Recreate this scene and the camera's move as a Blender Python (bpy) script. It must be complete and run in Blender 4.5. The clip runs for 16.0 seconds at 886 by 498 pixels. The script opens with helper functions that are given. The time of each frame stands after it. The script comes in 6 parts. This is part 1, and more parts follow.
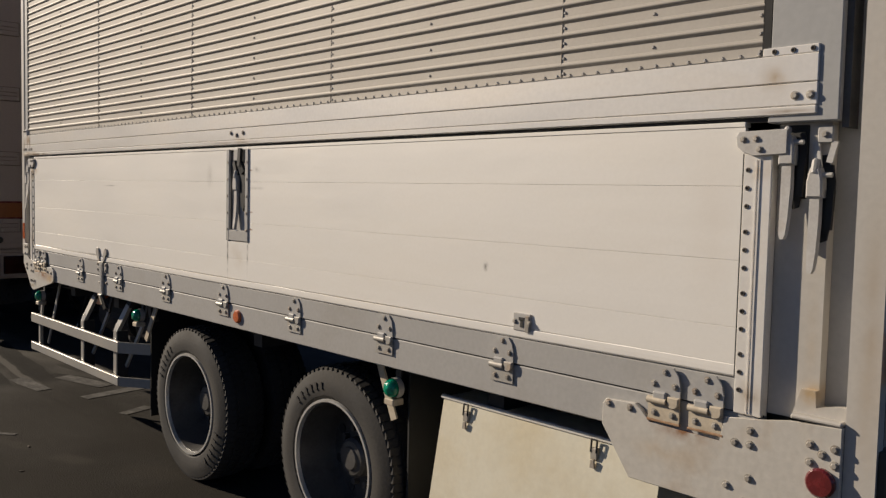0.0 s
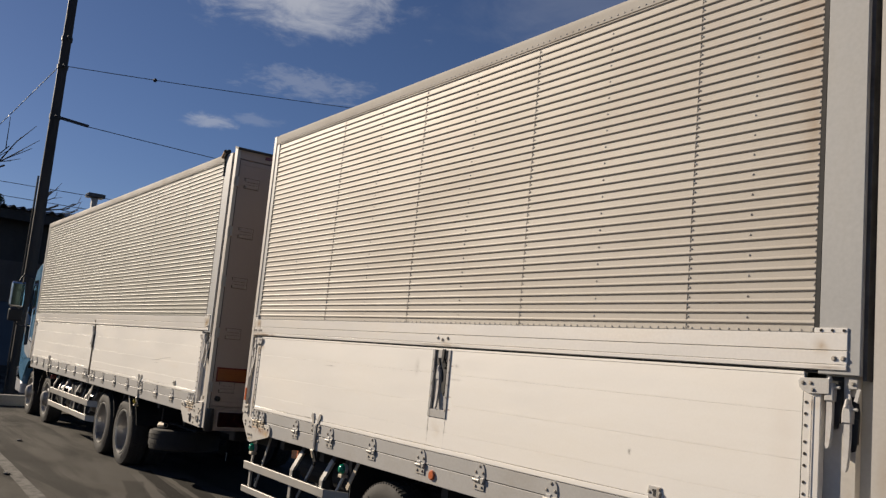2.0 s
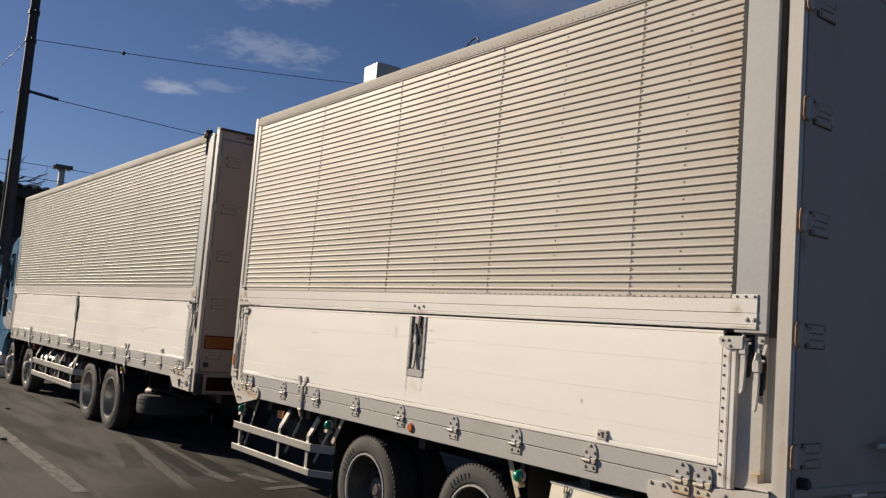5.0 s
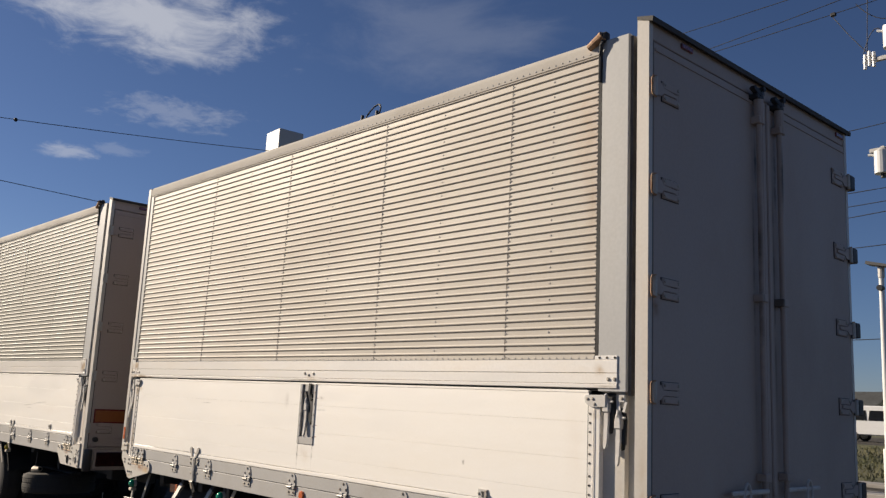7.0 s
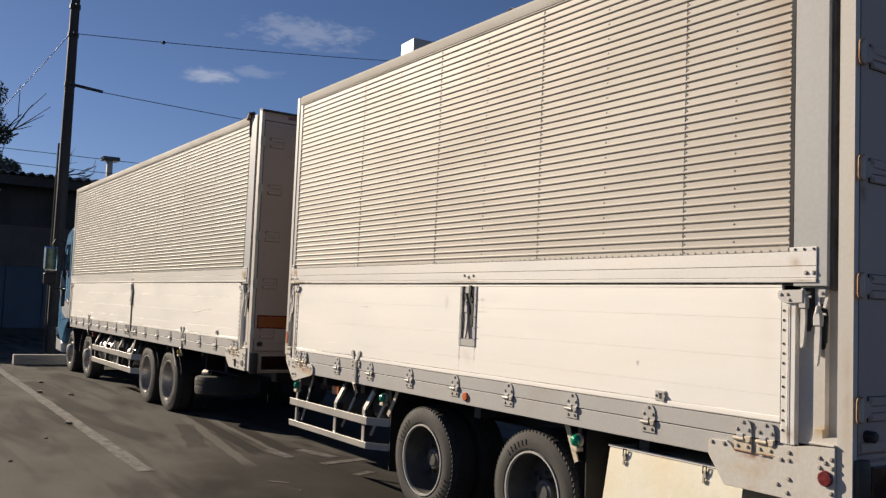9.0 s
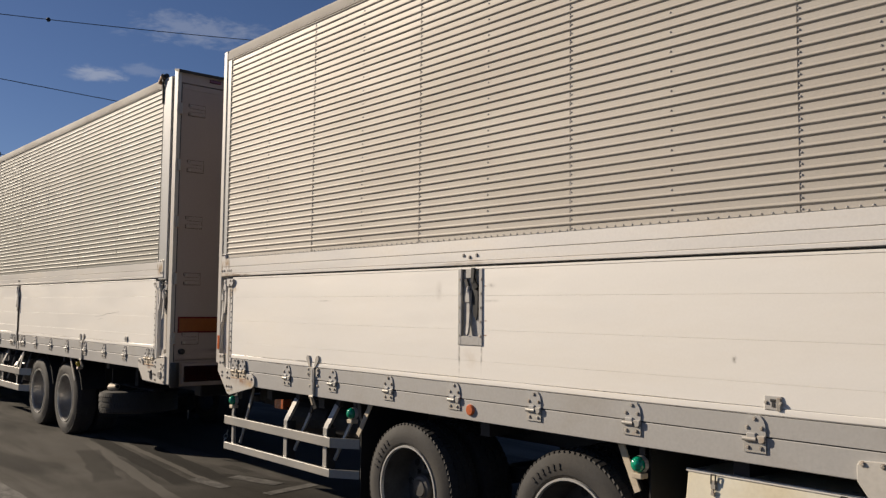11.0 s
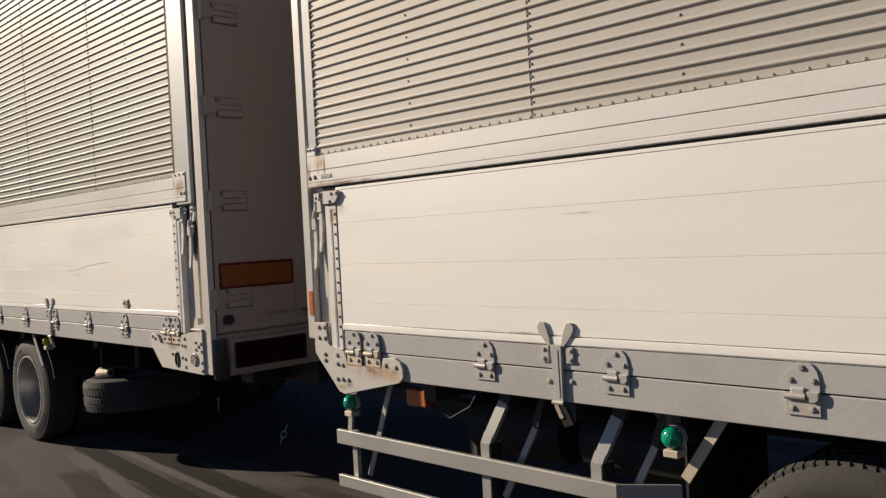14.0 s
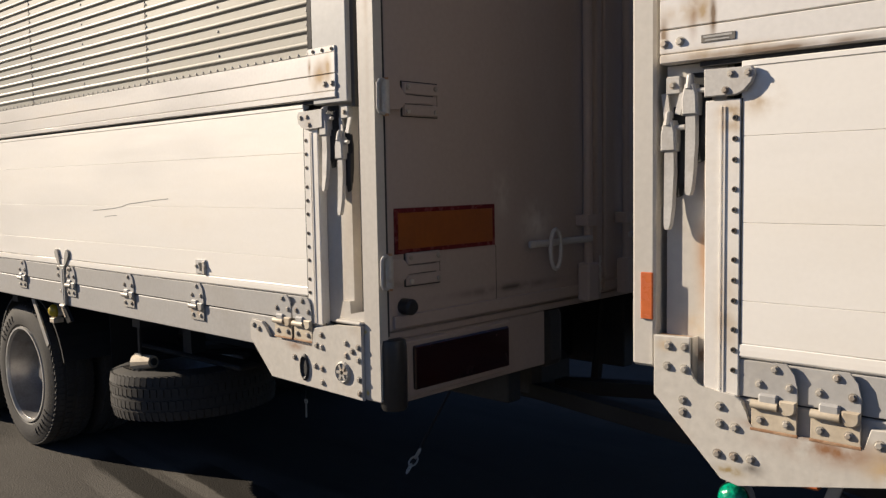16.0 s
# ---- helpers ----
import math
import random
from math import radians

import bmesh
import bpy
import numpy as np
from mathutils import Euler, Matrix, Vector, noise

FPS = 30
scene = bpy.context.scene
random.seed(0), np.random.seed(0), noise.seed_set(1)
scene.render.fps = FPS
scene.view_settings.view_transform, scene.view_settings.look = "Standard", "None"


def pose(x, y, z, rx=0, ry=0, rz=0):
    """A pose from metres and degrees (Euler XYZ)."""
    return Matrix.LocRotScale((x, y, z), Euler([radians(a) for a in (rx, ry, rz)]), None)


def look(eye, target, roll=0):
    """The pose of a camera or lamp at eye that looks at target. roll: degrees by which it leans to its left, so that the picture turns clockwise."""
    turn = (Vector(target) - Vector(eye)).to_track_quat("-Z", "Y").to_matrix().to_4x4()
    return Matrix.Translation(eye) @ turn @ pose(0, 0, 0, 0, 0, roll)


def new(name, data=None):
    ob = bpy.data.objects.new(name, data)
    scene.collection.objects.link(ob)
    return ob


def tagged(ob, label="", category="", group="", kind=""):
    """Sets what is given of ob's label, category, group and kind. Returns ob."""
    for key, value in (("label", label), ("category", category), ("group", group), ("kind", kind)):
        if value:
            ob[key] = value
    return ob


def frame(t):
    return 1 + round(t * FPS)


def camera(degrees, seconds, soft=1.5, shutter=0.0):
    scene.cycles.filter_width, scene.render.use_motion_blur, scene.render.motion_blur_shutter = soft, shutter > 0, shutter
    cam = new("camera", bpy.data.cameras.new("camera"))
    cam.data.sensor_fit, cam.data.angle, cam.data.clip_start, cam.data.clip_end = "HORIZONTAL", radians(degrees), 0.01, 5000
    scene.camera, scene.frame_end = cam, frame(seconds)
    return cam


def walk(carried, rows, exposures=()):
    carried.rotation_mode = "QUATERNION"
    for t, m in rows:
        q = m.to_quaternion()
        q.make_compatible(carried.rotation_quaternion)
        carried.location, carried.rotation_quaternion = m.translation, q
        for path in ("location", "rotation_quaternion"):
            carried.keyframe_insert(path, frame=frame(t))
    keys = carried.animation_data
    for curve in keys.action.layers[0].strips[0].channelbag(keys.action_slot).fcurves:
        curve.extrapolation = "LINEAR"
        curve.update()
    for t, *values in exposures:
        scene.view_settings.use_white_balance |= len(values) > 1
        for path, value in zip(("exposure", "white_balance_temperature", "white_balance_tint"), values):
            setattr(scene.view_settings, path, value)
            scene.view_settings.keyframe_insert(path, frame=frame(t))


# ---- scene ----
cam = camera(54.3, 16.0, soft=1.35)

PATH = [
    (0, (0.866, -1.953, 1.49), (-0.595, -0.593, 1.365), 1.3),
    (0.5, (1.112, -2.32, 1.511), (-0.367, -0.974, 1.52), 3.3),
    (1, (1.351, -2.555, 1.585), (-0.172, -1.269, 1.741), 3.5),
    (1.5, (1.543, -2.843, 1.593), (0.007, -1.589, 1.856), 4.1),
    (2, (1.753, -3.058, 1.575), (0.122, -1.932, 1.842), 5.3),
    (2.5, (1.936, -3.223, 1.582), (0.23, -2.2, 1.789), 5.8),
    (3, (1.953, -3.349, 1.561), (0.263, -2.298, 1.754), 6.2),
    (5.3, (2.321, -3.463, 1.563), (0.765, -2.226, 1.785), 3.9),
    (5.5, (2.393, -3.458, 1.566), (0.868, -2.191, 1.825), 3.7),
    (6, (2.454, -3.46, 1.608), (1.018, -2.109, 1.941), 2.8),
    (6.5, (2.471, -3.494, 1.595), (1.049, -2.136, 1.964), 2.6),
    (7, (2.478, -3.487, 1.584), (1.035, -2.148, 1.935), 2.7),
    (7.5, (2.473, -3.49, 1.566), (1.004, -2.168, 1.873), 3.2),
    (8, (2.438, -3.506, 1.536), (0.913, -2.232, 1.764), 4.2),
    (8.5, (2.355, -3.497, 1.51), (0.759, -2.299, 1.645), 4.5),
    (9, (2.191, -3.472, 1.516), (0.541, -2.35, 1.652), 2.3),
    (9.2, (2.1, -3.476, 1.5), (0.448, -2.358, 1.645), 1.8),
    (11.3, (0.535, -3.046, 1.455), (-0.969, -1.736, 1.592), 0.6),
    (11.5, (0.333, -2.998, 1.466), (-1.211, -1.733, 1.588), 0.2),
    (12, (-0.159, -2.918, 1.487), (-1.749, -1.708, 1.579), -0.5),
    (12.5, (-0.65, -2.737, 1.449), (-2.189, -1.463, 1.522), -0.4),
    (13, (-1.213, -2.607, 1.447), (-2.696, -1.266, 1.504), -0.6),
    (13.5, (-1.778, -2.464, 1.436), (-3.196, -1.053, 1.417), -1.5),
    (14, (-2.299, -2.301, 1.449), (-3.726, -0.9, 1.418), -3.0),
    (14.5, (-2.879, -2.171, 1.488), (-4.264, -0.729, 1.436), -2.9),
    (15, (-3.392, -1.98, 1.466), (-4.774, -0.538, 1.366), -1.6),
    (15.5, (-3.95, -1.873, 1.456), (-5.366, -0.466, 1.328), -0.5),
    (16, (-4.494, -1.74, 1.446), (-5.867, -0.294, 1.288), -1.0),
]
walk(cam, [(t, look(eye, target, roll)) for t, eye, target, roll in PATH],
     [(0, -0.08), (0.5, 0.28), (1, 0.36), (1.5, 0.22), (2, 0.27), (3, 0.3), (5.5, 0.4), (7, 0.5), (9, 0.55), (11.5, 0.22), (12, 0.26), (13.5, 0.25), (14.5, 0.27), (15, 0.3), (16, 0.55)])

# ---- light ----
SUN_TO = Vector((2.3, 1.0, -1.05)).normalized()
sun_el = math.asin(-SUN_TO.z)
sun_data = bpy.data.lights.new("sun", "SUN")
sun_data.energy, sun_data.angle, sun_data.color = 5.0, radians(0.5), (1.0, 0.86, 0.69)
sun = new("sun", sun_data)
sun.matrix_world = look(SUN_TO * -70, (0, 0, 0))

world = bpy.data.worlds.new("sky")
scene.world = world
world.use_nodes = True
wn, wl = world.node_tree.nodes, world.node_tree.links
wn.clear()
w_out, w_bg, w_sky = wn.new("ShaderNodeOutputWorld"), wn.new("ShaderNodeBackground"), wn.new("ShaderNodeTexSky")
w_sky.sky_type, w_sky.sun_disc = "NISHITA", False
w_sky.sun_elevation, w_sky.sun_rotation = sun_el, math.atan2(-SUN_TO.x, -SUN_TO.y)
w_sky.air_density, w_sky.dust_density, w_sky.ozone_density, w_sky.altitude = 1.0, 0.8, 6.0, 1800
w_bg.inputs["Strength"].default_value = 0.047
w_co = wn.new("ShaderNodeTexCoord")


def cloud_mask(az, el, wide, high, scale, low, top):
    """A soft patch of cloud round a heading, broken up by noise."""
    place = wn.new("ShaderNodeMapping")
    place.vector_type = "TEXTURE"
    a, e = radians(az), radians(el)
    place.inputs["Location"].default_value = (math.cos(a) * math.cos(e), math.sin(a) * math.cos(e), math.sin(e))
    place.inputs["Rotation"].default_value = (0, 0, a)
    place.inputs["Scale"].default_value = (1.0, radians(wide), radians(high))
    ball = wn.new("ShaderNodeTexGradient")
    ball.gradient_type = "SPHERICAL"
    wl.new(w_co.outputs["Generated"], place.inputs["Vector"])
    wl.new(place.outputs["Vector"], ball.inputs["Vector"])
    stretch = wn.new("ShaderNodeMapping")
    stretch.inputs["Rotation"].default_value = (0, 0, -a)
    stretch.inputs["Scale"].default_value = (1, scale, scale * 2.5)
    wl.new(w_co.outputs["Generated"], stretch.inputs["Vector"])
    fbm = wn.new("ShaderNodeTexNoise")
    fbm.inputs["Scale"].default_value, fbm.inputs["Detail"].default_value, fbm.inputs["Roughness"].default_value = 1.0, 9, 0.62
    fbm.inputs["Distortion"].default_value = 0.4
    wl.new(stretch.outputs["Vector"], fbm.inputs["Vector"])
    add = wn.new("ShaderNodeMath")
    add.operation = "MULTIPLY_ADD"
    add.inputs[1].default_value = 0.75
    wl.new(ball.outputs["Fac"], add.inputs[0])
    wl.new(fbm.outputs["Fac"], add.inputs[2])
    ramp = wn.new("ShaderNodeMapRange")
    ramp.interpolation_type = "SMOOTHSTEP"
    ramp.inputs["From Min"].default_value, ramp.inputs["From Max"].default_value = low, top
    wl.new(add.outputs[0], ramp.inputs["Value"])
    keep = wn.new("ShaderNodeMath")
    keep.operation = "MULTIPLY"
    edge = wn.new("ShaderNodeMapRange")
    edge.inputs["From Max"].default_value = 0.25
    wl.new(ball.outputs["Fac"], edge.inputs["Value"])
    wl.new(ramp.outputs["Result"], keep.inputs[0])
    wl.new(edge.outputs["Result"], keep.inputs[1])
    return keep.outputs[0]


haze = wn.new("ShaderNodeMix")
haze.data_type, haze.blend_type = "RGBA", "MULTIPLY"
haze.inputs["Factor"].default_value, haze.inputs["B"].default_value = 1.0, (1.13, 0.97, 0.985, 1)
wl.new(w_sky.outputs["Color"], haze.inputs["A"])
colour = haze.outputs["Result"]
for az, el, wide, high, scale, low, top, amount in (
        (157.5, 23.0, 14.0, 4.2, 17, 0.74, 1.22, 0.68), (155.5, 17.3, 8.0, 2.1, 48, 0.82, 1.20, 0.22),
        (161.6, 14.1, 2.4, 0.8, 40, 0.66, 1.1, 0.4), (158.8, 14.6, 3.0, 0.7, 40, 0.75, 1.1, 0.15),
        (138.0, 24.5, 14.0, 6.0, 10, 0.75, 1.25, 0.12), (200, 34, 30, 10, 8, 0.75, 1.2, 0.3)):
    mask = cloud_mask(az, el, wide, high, scale, low, top)
    gain = wn.new("ShaderNodeMath")
    gain.operation = "MULTIPLY"
    gain.inputs[1].default_value = amount
    wl.new(mask, gain.inputs[0])
    mix = wn.new("ShaderNodeMix")
    mix.data_type = "RGBA"
    mix.inputs["B"].default_value = (9.5, 9.6, 10.2, 1)
    wl.new(gain.outputs[0], mix.inputs["Factor"])
    wl.new(colour, mix.inputs["A"])
    colour = mix.outputs["Result"]
wl.new(colour, w_bg.inputs["Color"])
wl.new(w_bg.outputs["Background"], w_out.inputs["Surface"])


# ---- materials ----
def material(name, base, rough=0.5, metal=0.0, tint=None, scale=(3, 3, 3), spread=(0.4, 0.65), amount=0.5, fine=None, fine_scale=60.0, bump=0.0,
             bump_scale=200.0, rough_spread=0.1, per_object=0.0, bump_stretch=(1, 1, 1), coat=0.0, spec=0.5):
    """A surface with broad stains, fine grain and relief, in metres of the object."""
    m = bpy.data.materials.new(name)
    m.use_nodes = True
    n, l = m.node_tree.nodes, m.node_tree.links
    b = n["Principled BSDF"]
    b.inputs["Metallic"].default_value = metal
    b.inputs["Specular IOR Level"].default_value = spec
    if coat:
        b.inputs["Coat Weight"].default_value = coat
        b.inputs["Coat Roughness"].default_value = 0.1
    geo = n.new("ShaderNodeNewGeometry")
    stain_map = n.new("ShaderNodeMapping")
    stain_map.inputs["Scale"].default_value = scale
    l.new(geo.outputs["Position"], stain_map.inputs["Vector"])
    stain = n.new("ShaderNodeTexNoise")
    stain.inputs["Scale"].default_value, stain.inputs["Detail"].default_value, stain.inputs["Roughness"].default_value = 1.0, 6, 0.6
    l.new(stain_map.outputs["Vector"], stain.inputs["Vector"])
    rng = n.new("ShaderNodeMapRange")
    rng.inputs["From Min"].default_value, rng.inputs["From Max"].default_value = spread
    rng.inputs["To Max"].default_value = amount
    l.new(stain.outputs["Fac"], rng.inputs["Value"])
    mix = n.new("ShaderNodeMix")
    mix.data_type = "RGBA"
    mix.inputs["A"].default_value = (*base, 1)
    mix.inputs["B"].default_value = (*(tint or [c * 0.75 for c in base]), 1)
    l.new(rng.outputs["Result"], mix.inputs["Factor"])
    grain = n.new("ShaderNodeTexNoise")
    grain.inputs["Scale"].default_value, grain.inputs["Detail"].default_value = fine_scale, 4
    l.new(geo.outputs["Position"], grain.inputs["Vector"])
    g = n.new("ShaderNodeMapRange")
    g.inputs["From Min"].default_value, g.inputs["From Max"].default_value = 0.3, 0.7
    f = fine if fine is not None else 0.06
    g.inputs["To Min"].default_value, g.inputs["To Max"].default_value = 1 - f, 1 + f
    l.new(grain.outputs["Fac"], g.inputs["Value"])
    mul = n.new("ShaderNodeVectorMath")
    mul.operation = "SCALE"
    l.new(mix.outputs["Result"], mul.inputs[0])
    l.new(g.outputs["Result"], mul.inputs["Scale"])
    out = mul.outputs["Vector"]
    if per_object:
        info = n.new("ShaderNodeObjectInfo")
        r = n.new("ShaderNodeMapRange")
        r.inputs["To Min"].default_value, r.inputs["To Max"].default_value = 1 - per_object, 1 + per_object
        l.new(info.outputs["Random"], r.inputs["Value"])
        again = n.new("ShaderNodeVectorMath")
        again.operation = "SCALE"
        l.new(out, again.inputs[0])
        l.new(r.outputs["Result"], again.inputs["Scale"])
        out = again.outputs["Vector"]
    l.new(out, b.inputs["Base Color"])
    rr = n.new("ShaderNodeMapRange")
    rr.inputs["From Min"].default_value, rr.inputs["From Max"].default_value = 0.3, 0.7
    rr.inputs["To Min"].default_value, rr.inputs["To Max"].default_value = max(0.02, rough - rough_spread), min(1, rough + rough_spread)
    l.new(stain.outputs["Fac"], rr.inputs["Value"])
    l.new(rr.outputs["Result"], b.inputs["Roughness"])
    if bump:
        bm_map = n.new("ShaderNodeMapping")
        bm_map.inputs["Scale"].default_value = bump_stretch
        l.new(geo.outputs["Position"], bm_map.inputs["Vector"])
        bn = n.new("ShaderNodeTexNoise")
        bn.inputs["Scale"].default_value, bn.inputs["Detail"].default_value = bump_scale, 5
        l.new(bm_map.outputs["Vector"], bn.inputs["Vector"])
        bp = n.new("ShaderNodeBump")
        bp.inputs["Strength"].default_value, bp.inputs["Distance"].default_value = 1.0, bump
        l.new(bn.outputs["Fac"], bp.inputs["Height"])
        l.new(bp.outputs["Normal"], b.inputs["Normal"])
    return m


M = {
    "flap": material("white_flap_paint", (0.91, 0.88, 0.82), 0.46, 0.08, (0.825, 0.78, 0.70), (0.9, 1, 3.5), (0.46, 0.78), 0.7, 0.012, 90, 0.0022, 2.2, 0.08, bump_stretch=(0.6, 1, 3)),
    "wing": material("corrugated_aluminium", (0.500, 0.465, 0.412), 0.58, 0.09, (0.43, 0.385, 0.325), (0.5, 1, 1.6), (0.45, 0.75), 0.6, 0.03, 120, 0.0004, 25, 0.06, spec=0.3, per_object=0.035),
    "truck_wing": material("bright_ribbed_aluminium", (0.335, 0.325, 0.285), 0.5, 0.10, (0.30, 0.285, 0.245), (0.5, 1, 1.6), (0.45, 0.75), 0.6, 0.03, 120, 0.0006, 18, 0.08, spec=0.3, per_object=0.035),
    "rail": material("pale_aluminium_rail", (0.86, 0.825, 0.765), 0.34, 0.14, (0.72, 0.64, 0.53), (1.0, 1, 4), (0.52, 0.75), 0.6, 0.03, 80, 0.0006, 4, 0.08, bump_stretch=(0.4, 1, 3)),
    "top_rail": material("dull_chalky_aluminium", (0.52, 0.49, 0.44), 0.8, 0.0, (0.44, 0.39, 0.33), (1.5, 1, 3), (0.5, 0.75), 0.6, 0.03, 80, spec=0.08),
    "grey": material("grey_paint", (0.44, 0.43, 0.41), 0.5, 0.0, (0.31, 0.28, 0.24), (2, 2, 3), (0.5, 0.75), 0.6, 0.05, 70, 0.0004, 60),
    "lightgrey": material("light_grey_paint", (0.43, 0.43, 0.42), 0.5, 0.0, (0.42, 0.38, 0.32), (2, 2, 0.8), (0.5, 0.8), 0.5, 0.04, 60, 0.0004, 40),
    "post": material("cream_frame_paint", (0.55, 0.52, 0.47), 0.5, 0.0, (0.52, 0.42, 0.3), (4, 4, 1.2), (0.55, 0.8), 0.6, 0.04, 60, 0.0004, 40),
    "gusset": material("cream_gusset_paint", (0.57, 0.54, 0.485), 0.55, 0.0, (0.42, 0.31, 0.20), (5, 5, 5), (0.54, 0.78), 0.7, 0.06, 60, 0.0006, 50),
    # White doors toned down and warmed: the rear's shade is part of this colour.
    "door": material("shaded_white_door_panel", (0.405, 0.335, 0.295), 0.55, 0.0, (0.325, 0.26, 0.22), (1.5, 1.5, 0.8), (0.48, 0.75), 0.5, 0.03, 60, 0.0008, 5, spec=0.3),
    "stud": material("dark_blind_rivet", (0.17, 0.15, 0.125), 0.6, 0.15, (0.09, 0.07, 0.05), (40, 40, 40), (0.45, 0.65), 0.8, 0.1, 200, per_object=0.2),
    "buffer": material("worn_buffer_rubber", (0.030, 0.029, 0.028), 0.4, 0.0, (0.035, 0.034, 0.033), (6, 6, 3), (0.45, 0.7), 0.8, 0.1, 80),
    "gap": material("dark_gap_rubber", (0.035, 0.034, 0.033), 0.8, 0.0),
    "latch": material("galvanised_steel", (0.50, 0.485, 0.46), 0.62, 0.1, (0.38, 0.33, 0.28), (14, 14, 14), (0.5, 0.75), 0.6, 0.06, 150, 0.0004, 120, per_object=0.08),
    "bolt": material("dull_bolt_steel", (0.42, 0.39, 0.34), 0.55, 0.25, (0.3, 0.2, 0.13), (30, 30, 30), (0.5, 0.7), 0.7, 0.1, 200, per_object=0.2),
    "hinge": material("painted_hinge_steel", (0.44, 0.42, 0.38), 0.5, 0.2, (0.40, 0.27, 0.16), (16, 16, 16), (0.56, 0.76), 0.7, 0.08, 120, 0.0005, 90, per_object=0.08),
    "rust": material("rusty_steel", (0.42, 0.27, 0.16), 0.75, 0.1, (0.26, 0.12, 0.055), (25, 25, 25), (0.4, 0.65), 0.9, 0.15, 150, 0.0008, 120),
    "chassis": material("black_chassis_paint", (0.025, 0.025, 0.026), 0.6, 0.0, (0.05, 0.045, 0.04), (6, 6, 6), (0.45, 0.7), 0.8, 0.15, 60, 0.0006, 60),
    "tyre": material("worn_tyre_rubber", (0.034, 0.032, 0.030), 0.8, 0.0, (0.062, 0.056, 0.048), (5, 5, 5), (0.4, 0.65), 0.8, 0.15, 90, 0.0008, 90),
    "rim": material("dusty_steel_rim", (0.11, 0.105, 0.10), 0.5, 0.3, (0.07, 0.065, 0.055), (9, 9, 9), (0.45, 0.7), 0.8, 0.1, 90, 0.0004, 90),
    "silver": material("dusty_silver_rim", (0.34, 0.33, 0.32), 0.4, 0.5, (0.2, 0.18, 0.16), (9, 9, 9), (0.45, 0.7), 0.7, 0.08, 90),
    "rimlip": material("bare_rim_edge", (0.58, 0.57, 0.54), 0.4, 0.4, (0.55, 0.51, 0.45), (15, 15, 15), (0.5, 0.7), 0.7, 0.08, 120),
    "chrome": material("bright_alloy", (0.8, 0.8, 0.8), 0.14, 1.0),
    "mirror": material("dark_mirror_glass", (0.045, 0.075, 0.075), 0.12, 0.8, (0.02, 0.035, 0.035), (9, 9, 9)),
    "guard": material("side_guard_aluminium", (0.42, 0.405, 0.375), 0.45, 0.4, (0.42, 0.37, 0.3), (3, 3, 8), (0.5, 0.75), 0.6, 0.06, 90, 0.0005, 60),
    "toolbox": material("yellowed_box_paint", (0.80, 0.755, 0.61), 0.36, 0.15, (0.62, 0.54, 0.37), (4, 4, 4), (0.42, 0.72), 0.8, 0.03, 60, 0.004, 3.5, 0.1),
    "pillar": material("grimy_pillar_paint", (0.17, 0.145, 0.12), 0.6, 0.0, (0.10, 0.075, 0.055), (8, 8, 3), (0.42, 0.7), 0.8, 0.08, 80, 0.0006, 60),
    "front_panel": material("grey_front_panel", (0.21, 0.20, 0.185), 0.6, 0.0, (0.16, 0.145, 0.125), (1.5, 1.5, 0.8), (0.45, 0.7), 0.6, 0.05, 60),
    "stay": material("bare_yellowish_flat_bar", (0.60, 0.52, 0.40), 0.6, 0.1, (0.4, 0.32, 0.22), (12, 12, 12), (0.45, 0.7), 0.7, 0.06, 90),
    "mudflap": material("black_rubber_flap", (0.02, 0.02, 0.02), 0.75),
    "amber": material("amber_plastic", (0.62, 0.16, 0.05), 0.25, 0.0, (0.5, 0.11, 0.04), (40, 40, 40), coat=0.6),
    "amber_dark": material("amber_reflective_sheet", (0.27, 0.078, 0.014), 0.4, 0.0, (0.22, 0.062, 0.013), (10, 10, 10)),
    "red": material("red_plastic", (0.12, 0.018, 0.02), 0.25, 0.0, (0.24, 0.025, 0.025), (40, 40, 40), coat=0.6),
    "darkred": material("dark_tail_lens", (0.028, 0.006, 0.005), 0.2, 0.0, (0.016, 0.004, 0.004), (12, 12, 12), coat=0.5),
    "tail_amber": material("dull_amber_lens", (0.08, 0.018, 0.006), 0.2, 0.0, (0.05, 0.012, 0.005), (12, 12, 12), coat=0.5),
    "black": material("black_plastic", (0.02, 0.02, 0.021), 0.45),
    "blue": material("light_blue_cab_paint", (0.13, 0.32, 0.52), 0.3, 0.0, (0.10, 0.26, 0.44), (2, 2, 2), coat=0.7),
    "cabwhite": material("white_cab_paint", (0.74, 0.75, 0.76), 0.3, 0.0, (0.66, 0.66, 0.65), (2, 2, 2), coat=0.6),
    "tank": material("brushed_tank_metal", (0.50, 0.49, 0.47), 0.35, 0.8, (0.35, 0.33, 0.3), (5, 5, 5)),
    "concrete": material("weathered_concrete", (0.34, 0.32, 0.29), 0.85, 0.0, (0.24, 0.22, 0.195), (1.5, 1.5, 1.5), (0.4, 0.7), 0.8, 0.1, 40, 0.002, 40),
    "pole": material("brown_pole_paint", (0.04, 0.035, 0.031), 0.7, 0.0, (0.028, 0.025, 0.022), (1, 1, 0.4), (0.4, 0.7), 0.7, 0.08, 40, 0.001, 60),
    "polewhite": material("white_lamp_pole_paint", (0.75, 0.75, 0.73), 0.45, 0.0, (0.6, 0.58, 0.54), (2, 2, 1)),
    "wire": material("black_cable_sheath", (0.02, 0.02, 0.022), 0.6),
    "insulator": material("white_insulator_glaze", (0.68, 0.68, 0.67), 0.3),
